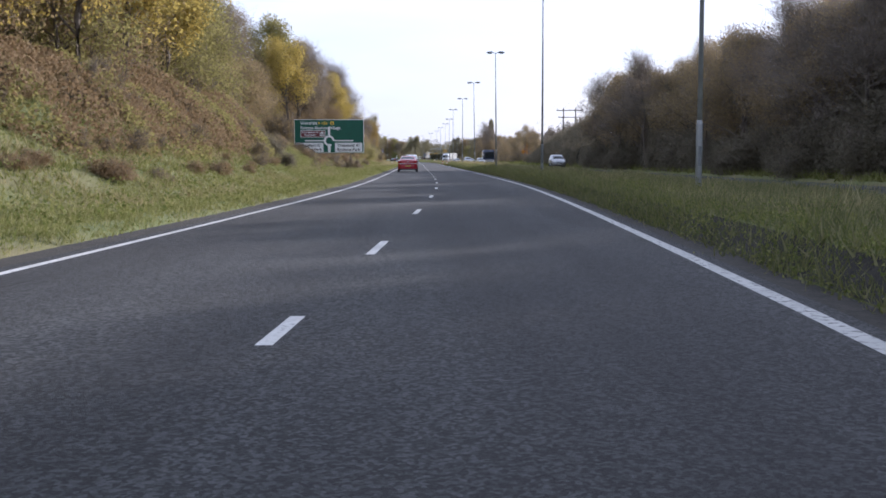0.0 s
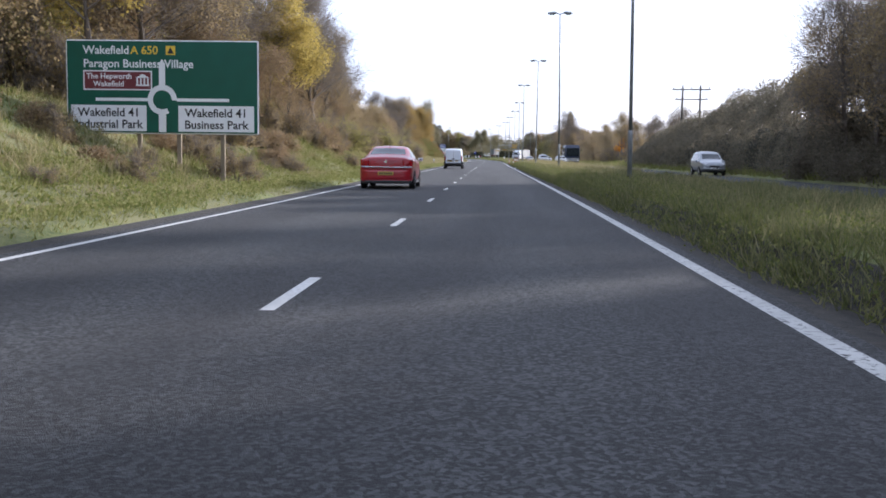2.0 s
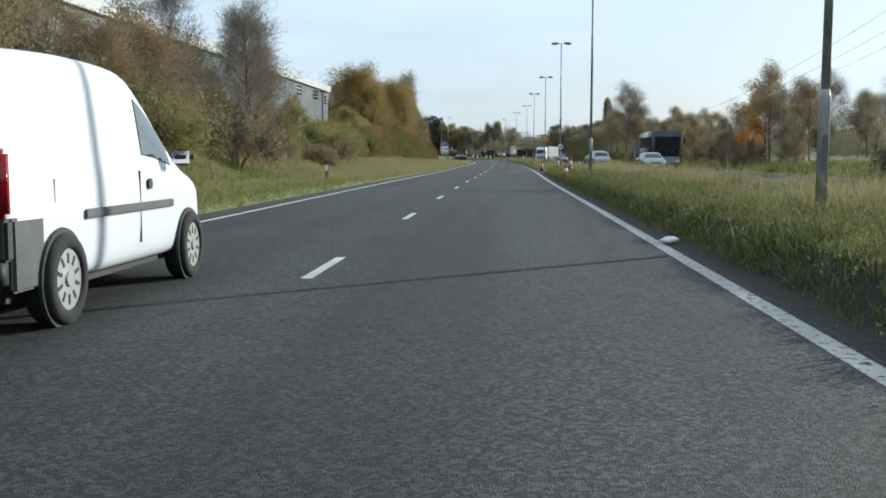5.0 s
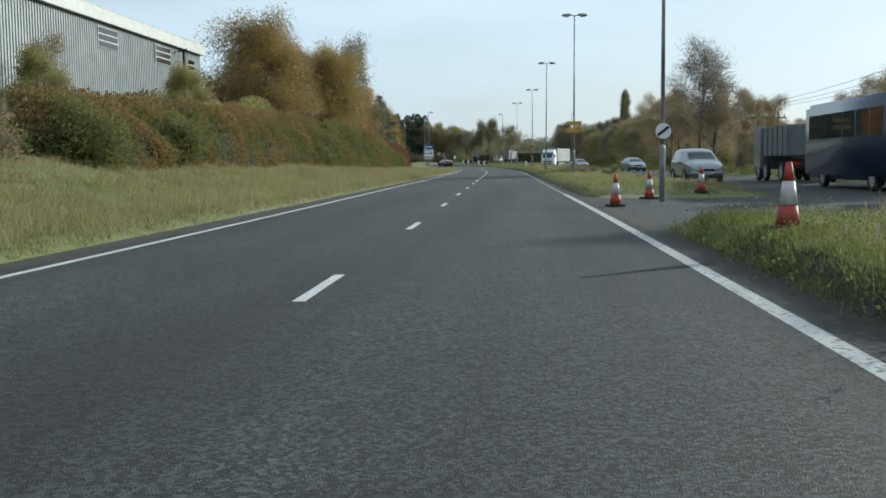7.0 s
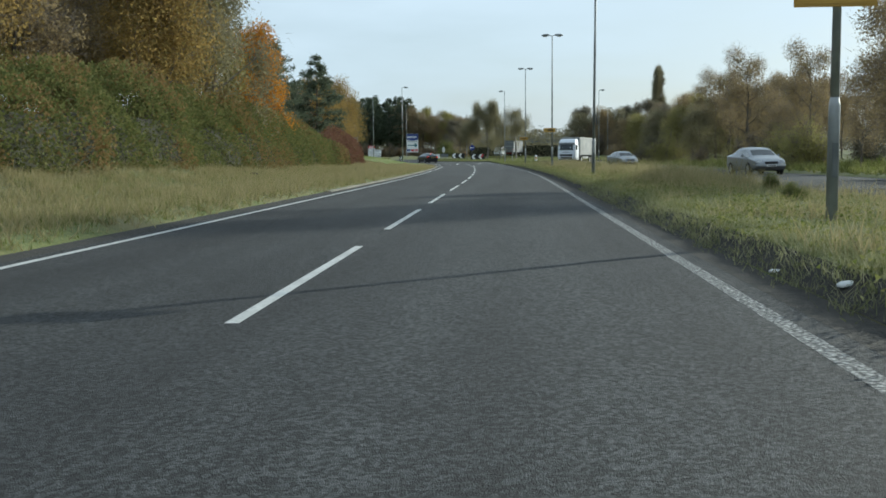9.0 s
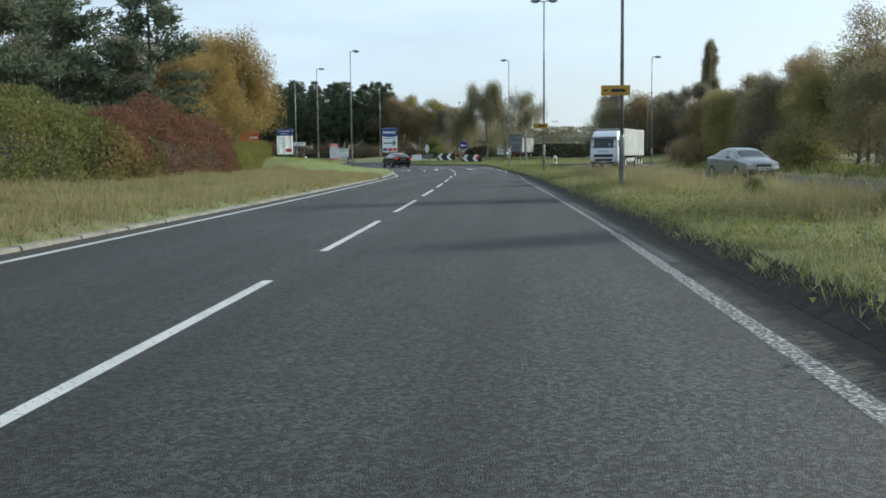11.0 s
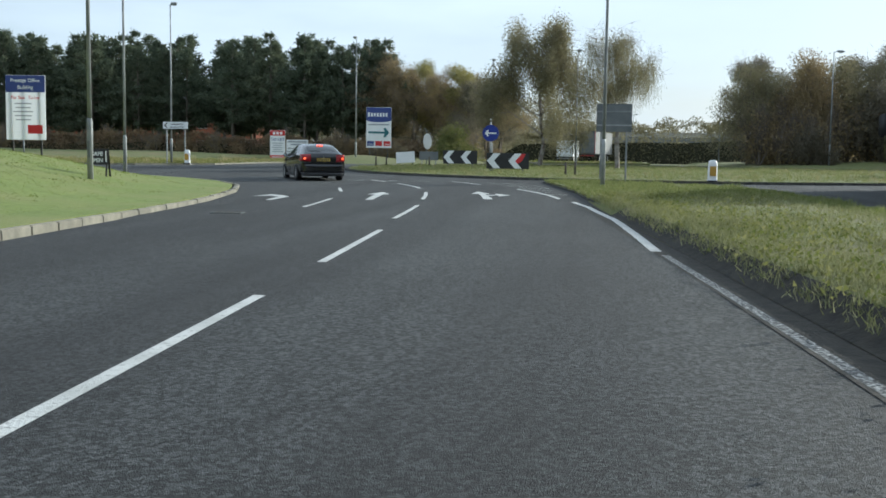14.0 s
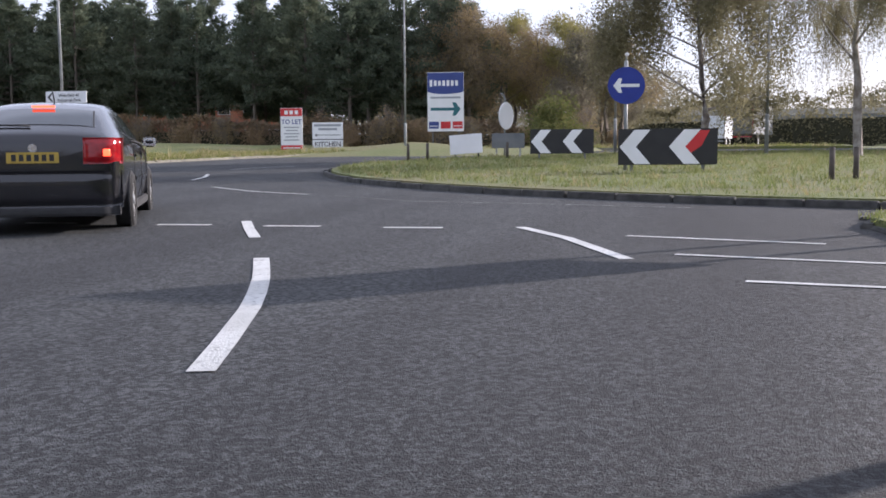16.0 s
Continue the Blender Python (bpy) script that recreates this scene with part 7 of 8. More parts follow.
for x, y, q in ((-16.8, 62.0, 1.0), (-17.6, 66.5, 1.1), (-18.2, 72.0, 0.95), (-17.6, 78.0, 1.05), (-18.6, 84.0, 1.0), (-17.4, 90.0, 1.0), (-17.0, 96.0, 1.0), (-20.0, 75.0, 1.15), (-20.4, 88.0, 1.15), (-12.9, 34.0, 1.0), (-13.2, 41.5, 0.95), (-13.0, 48.0, 1.05), (-12.9, 54.0, 0.9), (-13.9, 29.0, 1.1)):
    plant(LOW[int(y) % 2], x, y, q, None, 0.05, 1, GL)
plant(BARE[0], -14.6, 205.0, 0.8, 40, 0, 1, GL)
plant(SHRUB_DARK[0], -15.5, 70.0, 1.0, 0, 0, 1, "shrubs on the bank")
GB = "shrubs on the bank"
scatter(SHRUB_RUST + SHRUB_TWIG * 2, 12, 120, -13.5, -9.8, 52, 0.35, 0.72, GB, 1.4)
scatter(SHRUB_RUST + SHRUB_TWIG[:1], 15, 50, -11.5, -7.2, 46, 0.22, 0.46, GB, 1.1, 0.8)
for k in range(34):
    y0, u0 = rnd.uniform(47, 134), rnd.uniform(-12.5, -7.6)
    for _ in range(rnd.choice((1, 2, 3))):
        y, u = y0 + rnd.gauss(0, 0.9), u0 + rnd.gauss(0, 0.5)
        plant(rnd.choice(SHRUB_RUST + SHRUB_TWIG), xc(y) + u, y, rnd.uniform(0.22, 0.6), None, 0.1, rnd.uniform(0.55, 1.2), GB)
scatter(SHRUB_RUST + SHRUB_TWIG * 2 + SHRUB_OLIVE[:1], 100, 222, -13.0, -9.0, 64, 0.45, 1.05, GB, 1.6)
scatter(LOW[1:], 100, 190, -14.5, -10.5, 18, 0.45, 0.8, GB, 2.5)
scatter(SHRUB_RUST + SHRUB_OLIVE + SHRUB_TWIG * 2, 10, 180, -16, -12.0, 70, 0.7, 1.25, GB, 1.8)
for x, y, s in ((-8.7, 52.6, 0.4), (-7.8, 51.9, 0.32), (-9.5, 53.2, 0.4)):
    plant(SHRUB_DARK[0], x, y, s, None, 0, 0.75, "dark brushwood on the verge")
scatter(SHRUB_RUST + SHRUB_TWIG, 118, 190, -14.0, -9.5, 10, 0.5, 0.9, GB, 2.5)
scatter(SHRUB_OLIVE + SHRUB_TWIG + SHRUB_GREEN[:1], 168, 232, -17, -11.5, 26, 0.7, 1.15, GB, 2.2)
for x, y, s in ((5.6, 263.0, 0.17), (6.6, 268.5, 0.2), (4.9, 274.0, 0.15), (6.2, 281.0, 0.18), (5.0, 290.0, 0.2), (4.6, 318.0, 0.2), (4.6, 327.0, 0.18)):
    plant(SHRUB_GREEN[int(y) % 3], x, y, s, None, 0, 0.9, "weed clumps on the median")
# hedge along the shed and the industrial plot
GH = "hedge beside the verge"


def hedge(name, line, width, height, leaf, label, seed, per_m=420, size=0.15, clipped=False, z0=None, leaf2=None, share=0.15, core=True):
    """A continuous hedge along a line: a near-black shell for its inner shade, leaves over an uneven rounded or clipped
    surface.
    """
    rng = np.random.default_rng(seed)
    ob = thing(name, label, "hedge")
    lens = np.concatenate([[0], np.cumsum([math.dist(line[i], line[i + 1]) for i in range(len(line) - 1)])])
    xs, ys = [p[0] for p in line], [p[1] for p in line]
    per_m, size = per_m * 1.5, size * 0.8
    n = int(lens[-1] * per_m)
    s_ = rng.uniform(0, lens[-1], n)
    a = rng.uniform(0, math.pi, n)
    cx, cy = np.interp(s_, lens, xs), np.interp(s_, lens, ys)
    hh = np.interp(s_, np.linspace(0, lens[-1], len(height)), height)
    lump = np.array([noise.noise((x * 0.45 + math.cos(w) * 1.2, y * 0.45, math.sin(w) * 1.5 + seed)) for x, y, w in zip(cx, cy, a)])
    k = (1 + (0.08 if clipped else 0.3) * lump) * rng.uniform(0.86, 1.04, n)
    ca, sa = np.cos(a), np.sin(a)
    if clipped:
        ca, sa = np.sign(ca) * np.abs(ca) ** 0.45, sa ** 0.45
    end = np.clip(np.minimum(s_, lens[-1] - s_) / (width * 0.5), 0, 1) ** 0.5
    px = cx + width / 2 * ca * k * end
    gz = np.array([max(ground_z(x, y), road_z(y)) for x, y in zip(px, cy)]) if z0 is None else np.array([z0(x, y) for x, y in zip(px, cy)])
    p = np.c_[px, cy + rng.normal(0, 0.1, n), gz + hh * sa * k * end]
    out = np.c_[ca, rng.normal(0, 0.5, n), sa]
    half = (lump * 2 + rng.normal(0, 0.4, n) > share) if leaf2 is not None else np.zeros(n, bool)
    for m_, sel in ((leaf, ~half), (leaf2, half)):
        if m_ is not None and sel.any():
            c = int(sel.sum())
            v = blades(p[sel], out[sel] + rng.normal(0, 0.8, (c, 3)), rng.uniform(0.6, 1.2, c) * size, rng.uniform(0.7, 1.4, c) * size, rng)
            o = tagged(new("foliage", quad_mesh("foliage", v, m_)), kind="stuff")
            o.parent = ob
    if not core:
        return ob
    # closed shell, coloured dark in place of the shaded inside
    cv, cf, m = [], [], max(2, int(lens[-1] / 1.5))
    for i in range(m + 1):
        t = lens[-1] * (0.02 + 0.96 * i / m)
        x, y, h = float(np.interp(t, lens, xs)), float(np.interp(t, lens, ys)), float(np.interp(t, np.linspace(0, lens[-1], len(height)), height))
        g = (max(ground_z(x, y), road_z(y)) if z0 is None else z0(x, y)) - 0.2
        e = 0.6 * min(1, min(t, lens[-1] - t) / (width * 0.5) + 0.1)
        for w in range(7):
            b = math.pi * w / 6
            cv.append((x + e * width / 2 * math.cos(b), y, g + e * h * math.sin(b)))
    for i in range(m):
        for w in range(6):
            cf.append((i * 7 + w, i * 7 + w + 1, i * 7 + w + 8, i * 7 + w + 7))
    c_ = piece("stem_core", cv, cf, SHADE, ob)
    return ob


# near-black colour stands in for the shade between the leaves
SHADE = mat("hedge_inner_shade", (0.025, 0.028, 0.012), (0.05, 0.045, 0.025), 8, 0.95, 0, 0.6, 20)
line = lambda y0, y1, u0, u1, n=9: [(xc(y) + u0 + (u1 - u0) * i / (n - 1), y) for i, y in enumerate(np.linspace(y0, y1, n))]
hedge("bracken_bank", line(22, 58, -10.6, -10.9), 4.6, [1.0, 1.5, 1.1, 1.7, 1.2, 1.6, 0.9], LEAF_RUST, "bank of rust-brown bracken and brambles under the trees", 17, 760, 0.11, leaf2=LEAF_OLIVE, share=0.45, core=False)
hedge("brushwood", line(58, 100, -17.4, -17.6), 3.6, [2.4, 2.9, 2.6, 3.0, 2.5], LEAF_BRAMBLE, "dense brown brushwood under the bank trees", 18, 420, 0.13, leaf2=LEAF_OLIVE, share=0.7, core=False)
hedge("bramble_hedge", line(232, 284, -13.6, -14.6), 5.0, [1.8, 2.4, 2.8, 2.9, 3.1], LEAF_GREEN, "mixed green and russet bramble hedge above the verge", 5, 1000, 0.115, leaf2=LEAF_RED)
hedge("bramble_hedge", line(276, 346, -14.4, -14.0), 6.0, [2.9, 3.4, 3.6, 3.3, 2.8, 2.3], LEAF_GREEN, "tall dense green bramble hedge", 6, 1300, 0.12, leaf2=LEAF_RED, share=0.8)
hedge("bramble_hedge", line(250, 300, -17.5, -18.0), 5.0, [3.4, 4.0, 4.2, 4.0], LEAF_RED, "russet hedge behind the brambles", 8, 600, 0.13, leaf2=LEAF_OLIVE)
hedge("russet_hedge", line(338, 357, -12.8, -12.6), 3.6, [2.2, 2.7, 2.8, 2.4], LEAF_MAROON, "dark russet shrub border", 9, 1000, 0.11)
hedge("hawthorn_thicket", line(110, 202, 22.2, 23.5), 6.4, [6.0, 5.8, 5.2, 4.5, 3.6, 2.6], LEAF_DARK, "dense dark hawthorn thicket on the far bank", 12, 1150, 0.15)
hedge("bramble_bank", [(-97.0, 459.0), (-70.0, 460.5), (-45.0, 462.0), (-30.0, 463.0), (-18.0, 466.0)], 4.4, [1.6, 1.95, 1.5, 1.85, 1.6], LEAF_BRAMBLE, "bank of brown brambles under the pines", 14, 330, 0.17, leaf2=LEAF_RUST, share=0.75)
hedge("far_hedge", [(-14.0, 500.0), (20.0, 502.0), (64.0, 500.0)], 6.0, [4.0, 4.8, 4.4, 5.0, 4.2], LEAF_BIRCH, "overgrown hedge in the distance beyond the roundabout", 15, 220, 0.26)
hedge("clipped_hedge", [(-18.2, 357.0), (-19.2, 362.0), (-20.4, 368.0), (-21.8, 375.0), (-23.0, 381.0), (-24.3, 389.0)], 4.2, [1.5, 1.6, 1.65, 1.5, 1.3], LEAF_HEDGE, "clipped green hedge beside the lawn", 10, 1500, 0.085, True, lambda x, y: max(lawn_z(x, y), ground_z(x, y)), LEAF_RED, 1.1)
scatter(SHRUB_RED, 346, 364, -18.5, -15.5, 5, 0.8, 1.1, GH, 1.8)
scatter(SHRUB_GREEN, 226, 250, -14.0, -11.5, 8, 0.6, 0.9, GH, 1.8)
plant(DARK[0], -21.0, 288.0, 0.95, 10, 0, 1, GL)
plant(BROWN[0], -19.5, 293.0, 1.05, 100, 0, 1, GL)
plant(BROWN[1], -21.5, 300.0, 1.2, 40, 0, 1, GL)
plant(AMBER, -18.5, 304.0, 1.15, 200, 0, 1, GL)
scatter(BROWN + [AMBER], 284, 318, -24, -18.5, 8, 1.0, 1.3, GL, 3.4)
plant(WEEP[0], -17.6, 312.0, 1.45, 0, 0, 1, GL)
plant(WEEP[1], -19.0, 316.0, 1.35, 70, 0, 1, GL)
plant(ORANGE[0], -17.8, 322.0, 1.05, 0, 0, 1, GL)
plant(ORANGE[0], -19.2, 327.5, 0.95, 120, 0, 1, GL)
plant(PINES[0], -22.5, 343.0, 0.85, 0, 0, 1, GL)
plant(DARK[0], -24.5, 348.0, 0.95, 0, 0, 1, GL)
for x, y, k, s in ((-20.5, 356.0, PINES[1], 0.9), (-24.0, 352.5, PINES[0], 1.0), (-21.5, 362.5, AMBER, 0.7), (-21.0, 369.0, AMBER, 0.72), (-23.5, 371.0, ORANGE[0], 0.85), (-25.5, 378.0, AMBER, 0.9), (-23.6, 382.0, AMBER, 1.05), (-26.8, 386.5, AMBER, 1.12), (-29.5, 390.0, OLIVE[2], 1.0), (-28.5, 374.0, BROWN[2], 1.1), (-31.0, 366.0, PINES[1], 0.95), (-27.5, 360.0, PINES[2], 0.9), (-23.0, 358.0, DARK[1], 0.85)):
    plant(k, x, y, s, None, 0, 1, GL)
# far bank beyond the other carriageway
GR = "trees on the far bank"
scatter(DARK + BROWN + BARE, -14, 44, 21, 36, 26, 0.95, 1.2, GR, 3.0)
scatter(BARE + BROWN, 10, 60, 20.5, 25, 14, 0.9, 1.1, GR, 3.0)
scatter(DARK, 20, 112, 30, 44, 7, 0.95, 1.1, GR, 3.2)
scatter(DARK[:2] + OLIVE[:1] + BROWN + BARE, 40, 110, 22.5, 30, 24, 0.85, 1.1, GR, 2.8)
scatter(BARE + BROWN, 52, 90, 19.6, 22.5, 9, 0.95, 1.15, GR, 3.0)
scatter(BARE + BROWN + DARK[:1], 90, 118, 19.0, 24, 15, 0.92, 1.1, GR, 2.4)
scatter(DARK + BROWN + BARE, 30, 112, 29, 42, 17, 1.0, 1.25, GR, 3.2)
scatter(SHRUB_DARK + SHRUB_TWIG, 28, 112, 22.0, 27, 34, 1.1, 1.6, "thicket on the far bank", 2.2)
scatter(SHRUB_DARK, 36, 118, 19.4, 22, 34, 0.8, 1.2, "thicket on the far bank", 1.8)
scatter(BROWN + BARE, 214, 262, 24, 40, 14, 0.65, 0.85, GR, 3.2)
scatter(BROWN * 2 + DARK[:1], 240, 345, 20, 36, 30, 0.42, 0.66, GR, 3.0)
for x, y, k, q in ((14.0, 294.0, BROWN[0], 0.78), (15.2, 298.0, BROWN[1], 0.85), (16.8, 288.5, BROWN[2], 0.72)):
    plant(k, x, y, q, None, 0, 1, GR)
scatter(BROWN, 330, 395, 24, 40, 24, 0.8, 1.1, GR, 3.2)
for x, y, k, q in ((13.4, 388.0, HAZEL[2], 0.72), (14.2, 382.0, HAZEL[0], 0.76), (15.8, 376.5, HAZEL[1], 0.8), (15.4, 391.0, HAZEL[0], 0.82), (17.6, 384.0, BARE[1], 0.72), (17.2, 369.0, HAZEL[0], 0.8), (19.2, 378.0, HAZEL[2], 0.98), (18.4, 362.0, HAZEL[1], 0.78), (18.2, 392.5, HAZEL[1], 0.9), (20.6, 371.0, HAZEL[0], 0.98), (21.0, 386.0, BROWN[2], 0.9)):
    plant(k, x, y, q, None, 0, 1, GR)
scatter(SHRUB_DARK[:1] + SHRUB_TWIG * 2 + SHRUB_OLIVE[:1], 225, 395, 20, 25, 34, 0.7, 1.1, "thicket on the far bank", 2.2)
plant(BARE[1], 15.9, 291.0, 1.15, 30, 0, 1, GR)
plant(BARE[0], 17.6, 293.0, 0.9, 90, 0, 1, GR)
plant(ORANGE[0], 24.5, 252.0, 0.8, 30, 0, 1, GR)
plant(BROWN[0], 21.7, 234.0, 0.92, 30, 0, 1, GR)
for x, y, s in ((26.9, 470.0, 1.06), (29.8, 471.0, 1.1), (28.2, 474.0, 0.95)):
    plant(POPLAR, x, y, s, 40 * x, 0, 1, "poplars beyond the roundabout")
for x, y in ((11.0, 458.0), (13.5, 462.0), (16.0, 457.0), (18.5, 461.0), (21.0, 458.0), (12.5, 467.0), (17.0, 468.0), (22.0, 466.0), (24.5, 460.0), (27.5, 457.0), (30.5, 460.0), (33.0, 456.0)):
    plant(rnd.choice(DARK[:1] + HAZEL[1:] * 2), x, y, rnd.uniform(1.05, 1.25), None, 0, 1, "trees beyond the roundabout")
for x, y, k in ((11.5, 455.0, 1.5), (14.0, 456.5, 1.7), (16.5, 454.5, 1.6), (19.0, 457.0, 1.8), (21.5, 455.5, 1.7), (24.0, 457.5, 1.6), (13.0, 460.0, 1.9), (20.0, 461.0, 1.9)):
    plant((SHRUB_DARK[:1] + SHRUB_TWIG)[int(x) % 3], x, y, k, None, 0, 1.2, "thicket beyond the roundabout")
scatter(DARK[:1] + HAZEL, 430, 470, 38, 50, 10, 0.85, 1.15, "trees beyond the roundabout", 3.5)
scatter(BROWN + OLIVE, 400, 440, 40, 54, 9, 0.8, 1.1, "trees beyond the roundabout", 3.5)

# behind the roundabout
GP = "pines behind the roundabout"
for i in range(44):
    x = -104 + 1.85 * i + rnd.uniform(-0.7, 0.7)
    plant(PINES[i % 3], x, 472 + rnd.uniform(-4, 5), rnd.uniform(0.88, 1.04) * (1.1 if x < -52 else 1.0), None, 0, 1, GP)
for i in range(40):
    plant(PINES[(i + 1) % 3], -104 + 2.0 * i + rnd.uniform(-1, 1), 480 + rnd.uniform(-2, 4), rnd.uniform(1.0, 1.14), None, 0, 1, GP)
for i in range(26):
    x = -29 + 0.72 * i + rnd.uniform(-1, 1)
    plant((BROWN + OLIVE[:1] + BROWN + DARK[:1])[i % 8], x, 477 + rnd.uniform(-6, 9), rnd.uniform(0.98, 1.2) * (1.03 - 0.24 * i / 25), None, 0, 1, "trees behind the roundabout")
for i in range(24):
    x = -58 + 2.0 * i + rnd.uniform(-0.5, 0.5)
    plant((SHRUB_TWIG + SHRUB_RUST[:1])[i % 3], x, 463 + rnd.uniform(-1.5, 1.5) + (0 if x < -20 else 3), rnd.uniform(0.65, 0.95), None, 0, 1, "shrubs behind the verge")
for i in range(14):
    plant(SHRUB_TWIG[i % 2], -96 + 2.9 * i, 458 + rnd.uniform(-1, 1), rnd.uniform(0.65, 0.9), None, 0, 1, "shrubs behind the verge")
plant(SHRUB_OLIVE[0], -31.0, 401.0, 1.1, None, 0, 1, "shrubs behind the verge", lawn_z(-31.0, 401.0))
plant(SHRUB_OLIVE[1], -28.6, 399.0, 0.9, None, 0, 1, "shrubs behind the verge", lawn_z(-28.6, 399.0))
plant(SHRUB_GREEN[0], -15.5, 462.0, 1.3, None, 0, 1, "shrubs behind the verge")
plant(DARK[2], -14.0, 468.0, 0.9, None, 0, 1, "trees behind the roundabout")
plant(BIRCH, -6.3, 441.0, 0.94, 0, 0, 1, "birches on the roundabout")
plant(WEEP_BARE, -0.85, 434.0, 0.88, 40, 0, 1, "birches on the roundabout")

scatter(SHRUB_DARK[:1] + SHRUB_TWIG + SHRUB_OLIVE[:1], 452, 470, 16, 60, 34, 0.9, 1.3, "thicket beyond the roundabout", 2.0)
for k in GOLD + OLIVE + BROWN + BARE + DARK + ORANGE + WEEP + LOW + PINES + HAZEL + SHRUB_RUST + SHRUB_GREEN + SHRUB_RED + SHRUB_OLIVE + SHRUB_TWIG + SHRUB_DARK:
    if k.name not in used:
        plant(k, 46 + rnd.uniform(-3, 3), rnd.uniform(60, 300), 1.0, None, 0, 1, GR)


# ---- distant woods: one mass of foliage clumps ----
def far_woods():
    rng = np.random.default_rng(77)
    vs = []
    for y, x0, x1, n, h0, h1 in ((530, -140, -8, 60, 8, 13), (560, 40, 160, 50, 8, 12), (640, -200, 0, 60, 10, 15), (650, 30, 220, 60, 10, 14), (760, -300, 300, 90, 10, 17), (440, 62, 120, 30, 8, 12), (625, -30, 110, 70, 7, 11), (520, -30, -8, 16, 8, 12), (800, -500, 500, 120, 9, 14)):
        for _ in range(n):
            cx, cy, h = rng.uniform(x0, x1), y + rng.uniform(-14, 14), rng.uniform(h0, h1)
            m = 1500 if y < 535 else 520
            g = 0.36 if y < 535 else 0.85
            zz = h * rng.random(m) ** 0.8
            ww = 1.0 + 1.6 * np.sin(np.pi * np.clip(zz / h, 0.12, 0.98)) ** 0.7
            a = np.c_[cx + np.clip(rng.normal(0, 1, m), -1.6, 1.6) * ww, cy + np.clip(rng.normal(0, 1, m), -1.6, 1.6) * ww, zz]
            a[:, 2] = np.clip(a[:, 2], 0.2, None)
            vs.append(blades(a, rng.normal(0, 1, (m, 3)), rng.uniform(0.3, 0.7, m) * g, rng.uniform(0.35, 0.8, m) * g, rng))
    ob = new("distant_woods", quad_mesh("distant_woods", np.concatenate(vs), LEAF_FAR))
    tagged(ob, "distant belt of olive and brown autumn woodland", "woods", "", "stuff")


far_woods()


# ---- low weeds ----
def weeds(name, count, y0, y1, u0, u1, material, label, seed, size=0.05, spread=0.17):
    """Low broad-leaved weeds in cushions along a verge."""
    rng = np.random.default_rng(seed)
    c = []
    for y, u in zip(rng.uniform(y0, y1, count), u0 + (u1 - u0) * rng.random(count) ** 1.4):
        if not 218 < y < 234.5:
            c.append((xc(y) + u, y, ground_z(xc(y) + u, y)))
    c = np.repeat(np.array(c), 34, 0)
    n = len(c)
    r = np.repeat(rng.uniform(0.6, 1.5, n // 34), 34)
    off = rng.normal(0, 1, (n, 3)) * np.array([spread, spread, spread * 0.5]) * r[:, None]
    off[:, 2] = np.abs(off[:, 2])
    v = blades(c + off, rng.normal(0, 1, (n, 3)) + np.array([0, 0, 0.5]), rng.uniform(0.5, 1.1, n) * size, rng.uniform(0.7, 1.5, n) * size, rng)
    tagged(new(name, quad_mesh(name, v, material)), label, "weeds", "", "stuff")


# ---- grass ----
weeds("verge_weeds", 2600, 4, 218, 4.36, 6.2, GRASS, "low green weeds along the median edge", 51, 0.03)
weeds("verge_weeds", 1500, 218, 394, 4.62, 7.5, GRASS, "low green weeds on the median", 52, 0.036)
weeds("verge_weeds", 1400, 4, 130, -9.5, -4.4, GRASS, "low weeds on the near-side verge", 53, 0.06, 0.2)
LAWN_SHAPE = [(-10.4, 366.0)] + [(x - 0.2, y) for x, y in LEFT_KERB[1:9]] + [(x, y - 0.2) for x, y in LEFT_KERB[9:13]] + [(-60, 372), (-20, 366)]

LAWN_EDGE = [(-10.6, 365.6), (-12.0, 367.6), (-18.8, 378.5), (-21.0, 374.0), (-17.5, 360.0), (-11.0, 360.0)]


def grass(name, count, y0, y1, u0, u1, material, label, h0, h1, seed, w=0.014, per=7, bias=1.0, clump=0.0, shape=None):
    """Tufts of blades over a stretch of verge."""
    rng = np.random.default_rng(seed)
    ys = rng.uniform(y0, y1, count)
    us = u0 + (u1 - u0) * rng.random(count) ** bias
    pts, hs = [], []
    for y, u in zip(ys, us):
        x = xc(y) + u
        if 219 < y < 233.5 and 3 < u < 10.3:
            continue
        if clump and noise.noise((x * 0.35, y * 0.35, 7.0)) < clump * rng.random() - 0.15:
            continue
        if shape and not inside((x, y), shape):
            continue
        z = ground_z(x, y) if shape is None else lawn_z(x, y) if shape in (LAWN_SHAPE, LAWN_EDGE) else road_z(y) + 0.11
        pts.append((x, y, z - 0.02))
        lump = 0.5 + 0.5 * noise.noise((x * 0.5, y * 0.5, 2.0)) + 0.7 * noise.noise((x * 1.3, y * 1.3, 5.0))
        hs.append(h0 + (h1 - h0) * max(0.0, lump) ** 1.3 * 1.25 * rng.uniform(0.6, 1.3))
    p = np.repeat(np.array(pts), per, 0)
    h = np.repeat(np.array(hs), per) * rng.uniform(0.6, 1.15, len(pts) * per)
    p[:, :2] += rng.normal(0, 0.09, (len(p), 2))
    d = np.c_[rng.normal(0, 0.55, (len(p), 2)), np.ones(len(p))]
    v = blades(p, d, np.maximum(w, h * 0.014) * rng.uniform(0.7, 1.3, len(p)), h, rng)
    ob = new(name, quad_mesh(name, v, material))
    tagged(ob, label, "grass", "", "stuff")


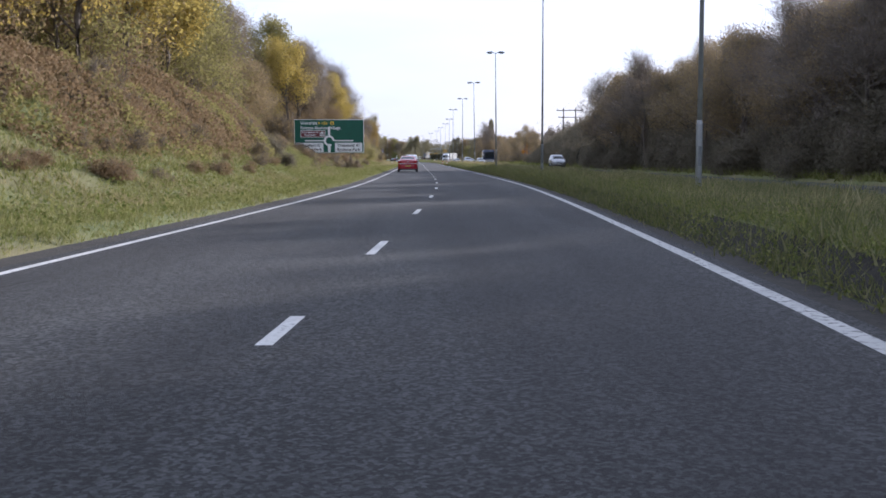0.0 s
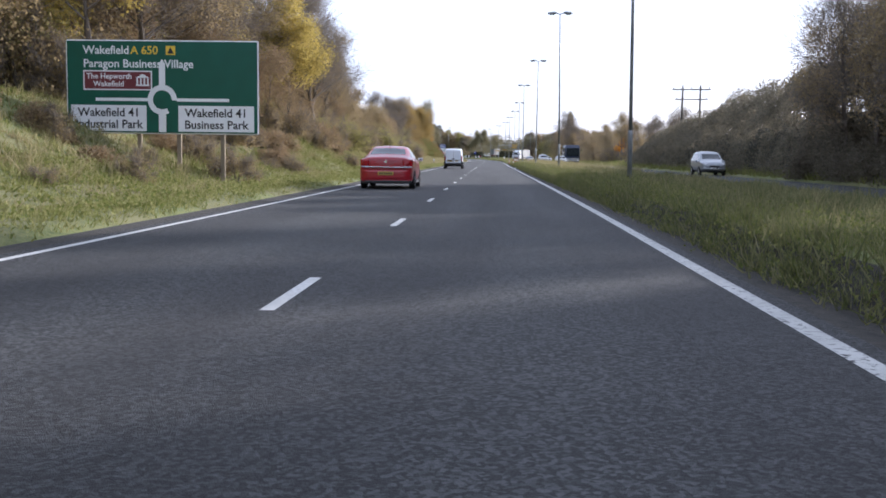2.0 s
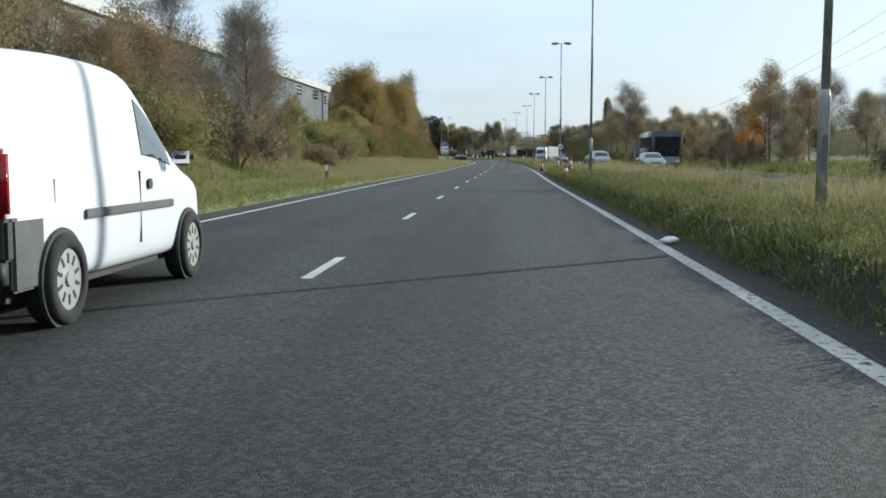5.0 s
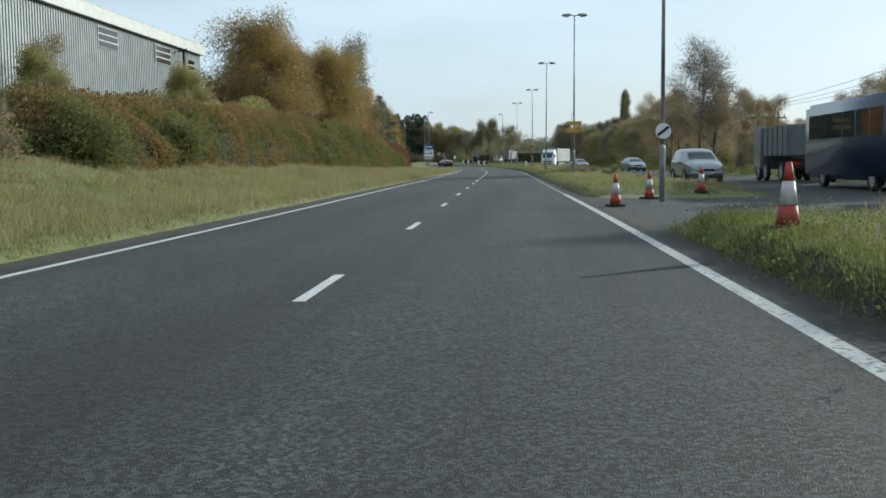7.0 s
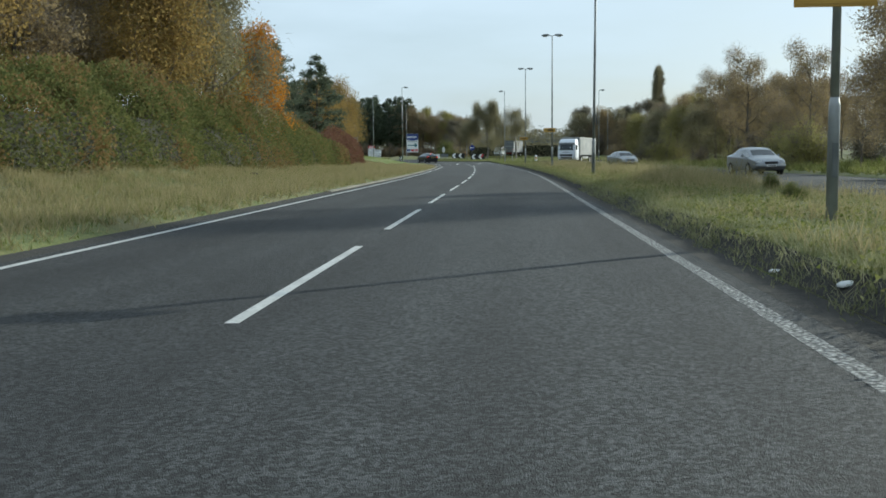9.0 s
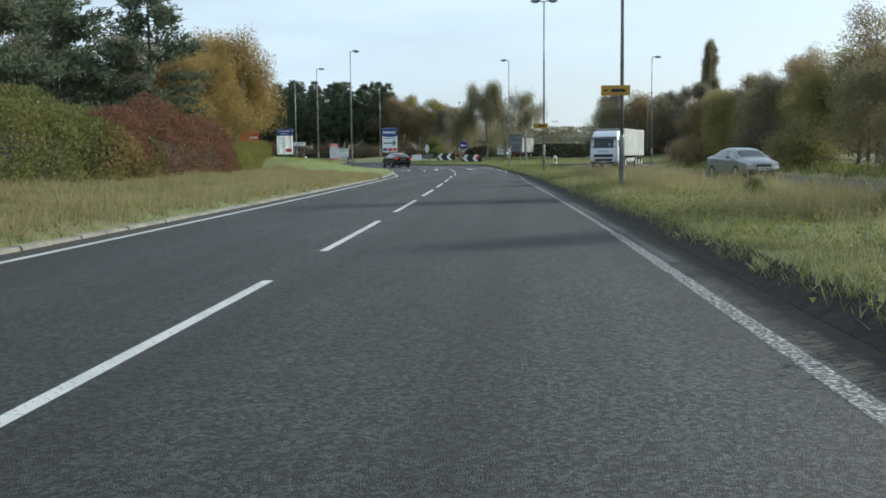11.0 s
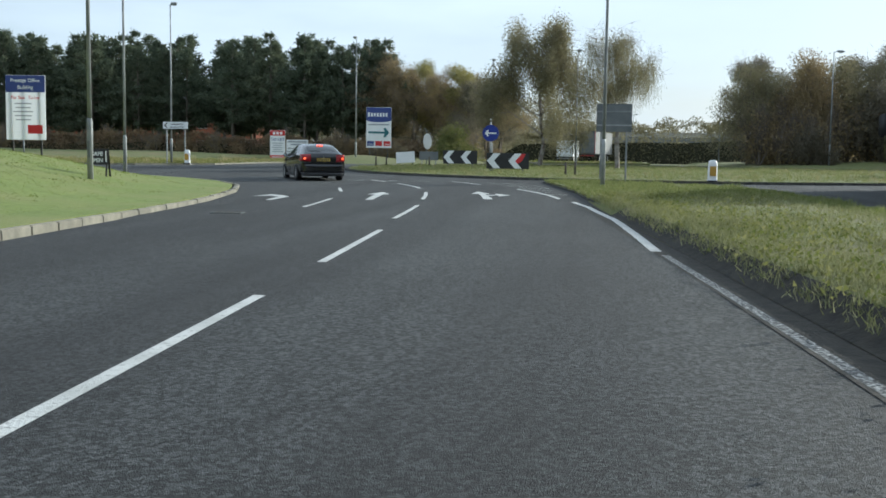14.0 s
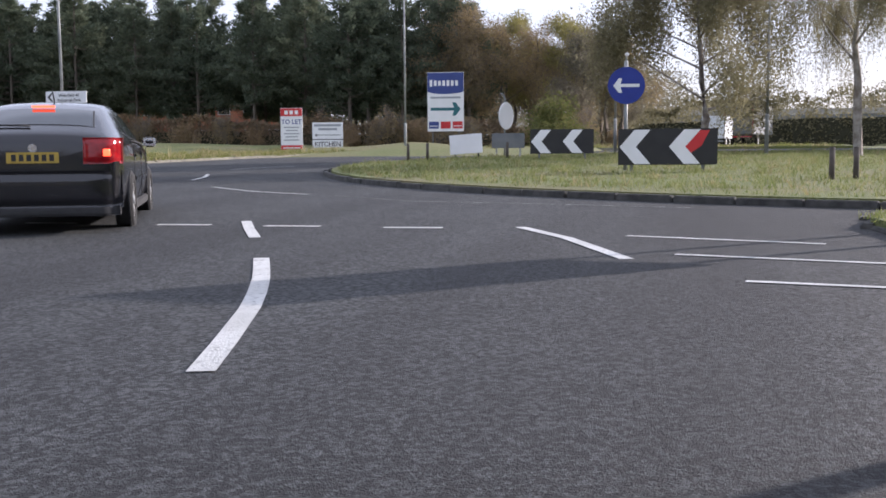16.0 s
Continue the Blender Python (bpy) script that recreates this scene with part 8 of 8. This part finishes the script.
grass("verge_grass", 26000, 5, 190, -9.5, -4.25, GRASS, "green and straw verge grass at the near side", 0.07, 0.2, 1, w=0.02, per=8)
grass("verge_grass", 8000, 4, 60, -7.5, -4.2, GRASS, "bright green and straw verge grass", 0.06, 0.16, 41, w=0.012, per=8)
grass("verge_tufts", 14000, 8, 190, -13.0, -5.4, GRASS_DRY, "pale straw tufts on the verge", 0.12, 0.4, 21, w=0.02, per=9, clump=0.6)
grass("bank_grass", 16000, 0, 200, -17, -8, GRASS_DRY, "dry pale grass on the bank", 0.2, 0.75, 2, w=0.025, clump=0.6)
grass("verge_grass", 17000, 0, 200, -17, -7.5, GRASS, "green grass patches on the bank", 0.15, 0.35, 3, w=0.03)
grass("verge_grass", 26000, 190, 366, -12.5, -4.25, GRASS_DRY, "dry straw verge grass before the hedge", 0.12, 0.42, 4, bias=0.9, w=0.016)
grass("verge_grass", 14000, 190, 366, -10.5, -4.25, GRASS, "green verge grass before the hedge", 0.1, 0.26, 5)
grass("median_grass", 46000, 4, 200, 4.3, 10.0, GRASS_COOL, "long green grass along the median", 0.1, 0.32, 6, bias=1.15, w=0.018)
grass("median_edge_grass", 21000, 2, 218, 4.26, 5.2, GRASS, "grass hanging over the carriageway edge", 0.07, 0.2, 31, w=0.008, per=8)
grass("median_edge_grass", 6500, 218, 288, 4.26, 5.2, GRASS_PALE, "pale grass hanging over the carriageway edge", 0.06, 0.18, 32, w=0.008, per=8)
grass("median_edge_grass", 13000, 286, 394, 4.5, 5.5, GRASS_PALE, "pale grass above the bare soil edge", 0.07, 0.2, 34, w=0.008, per=8)
grass("median_tall_grass", 12000, 282, 358, 6.2, 10.2, GRASS_DRY, "tall brown and straw seeding grass on the median", 0.25, 0.8, 35, w=0.007, per=9, clump=0.45)
grass("median_dry_grass", 9000, 4, 216, 5.0, 10.0, GRASS_DRY, "tall dry seeding grass on the median", 0.2, 0.5, 7, w=0.012, per=6, clump=0.6)
grass("median_tall_grass", 12000, 112, 217, 5.9, 10.0, GRASS_DRY, "tall straw-coloured seeding grass on the median", 0.25, 0.75, 33, w=0.006, per=10, clump=0.5)
grass("median_grass", 30000, 200, 394, 4.5, 10.0, GRASS_PALE, "rough pale green grass along the median", 0.06, 0.2, 8, bias=1.1, w=0.01, per=9)
grass("median_dry_grass", 11500, 234, 360, 4.8, 10.0, GRASS_DRY, "dry seeding grass on the median", 0.2, 0.5, 9, w=0.012, per=6, clump=0.5)
grass("far_side_grass", 8000, 10, 395, 18.3, 24, GRASS, "rough grass under the far bank", 0.3, 0.7, 10, w=0.05)
ISLAND = [(RB[0] + (RB_R - 0.3) * math.cos(a), RB[1] + (RB_R - 0.3) * math.sin(a)) for a in [2 * math.pi * k / 40 for k in range(40)]]
grass("island_grass", 22000, 409, 447, -12, 30, GRASS_ISLAND, "rough green grass on the roundabout", 0.08, 0.21, 11, w=0.016, shape=ISLAND, bias=1.3)
grass("island_dry_grass", 1500, 409, 447, -12, 30, GRASS_DRY, "straw grass on the roundabout", 0.1, 0.26, 12, w=0.025, shape=ISLAND)
grass("median_grass", 16000, 376, 409, 2.0, 13, GRASS_ISLAND, "green grass at the end of the median", 0.06, 0.18, 13, shape=MEDIAN_TIP, w=0.018)
grass("verge_grass", 9000, 421, 434, -80, 10, GRASS, "rough green grass along the far verge edge", 0.15, 0.4, 43, w=0.04, shape=FAR_VERGE + [(3, 500), (-115, 500)])
grass("verge_grass", 12000, 430, 464, -32, 10, GRASS, "rough green grass behind the roundabout", 0.1, 0.3, 44, w=0.03, shape=FAR_VERGE + [(3, 500), (-115, 500)])
grass("verge_grass", 9000, 421, 462, -70, 12, GRASS_DRY, "straw and green grass on the far verge", 0.12, 0.4, 14, w=0.05, shape=FAR_VERGE + [(3, 500), (-115, 500)])
grass("lawn_edge_grass", 15000, 360, 379, -15, -4.6, GRASS_DRY, "uncut straw grass between the lawn and the hedge", 0.14, 0.4, 16, w=0.016, shape=LAWN_EDGE)
grass("lawn_grass", 30000, 366, 410, -18, -2, GRASS_LAWN, "short bright mown grass", 0.02, 0.045, 15, w=0.02, per=4, shape=LAWN_SHAPE)
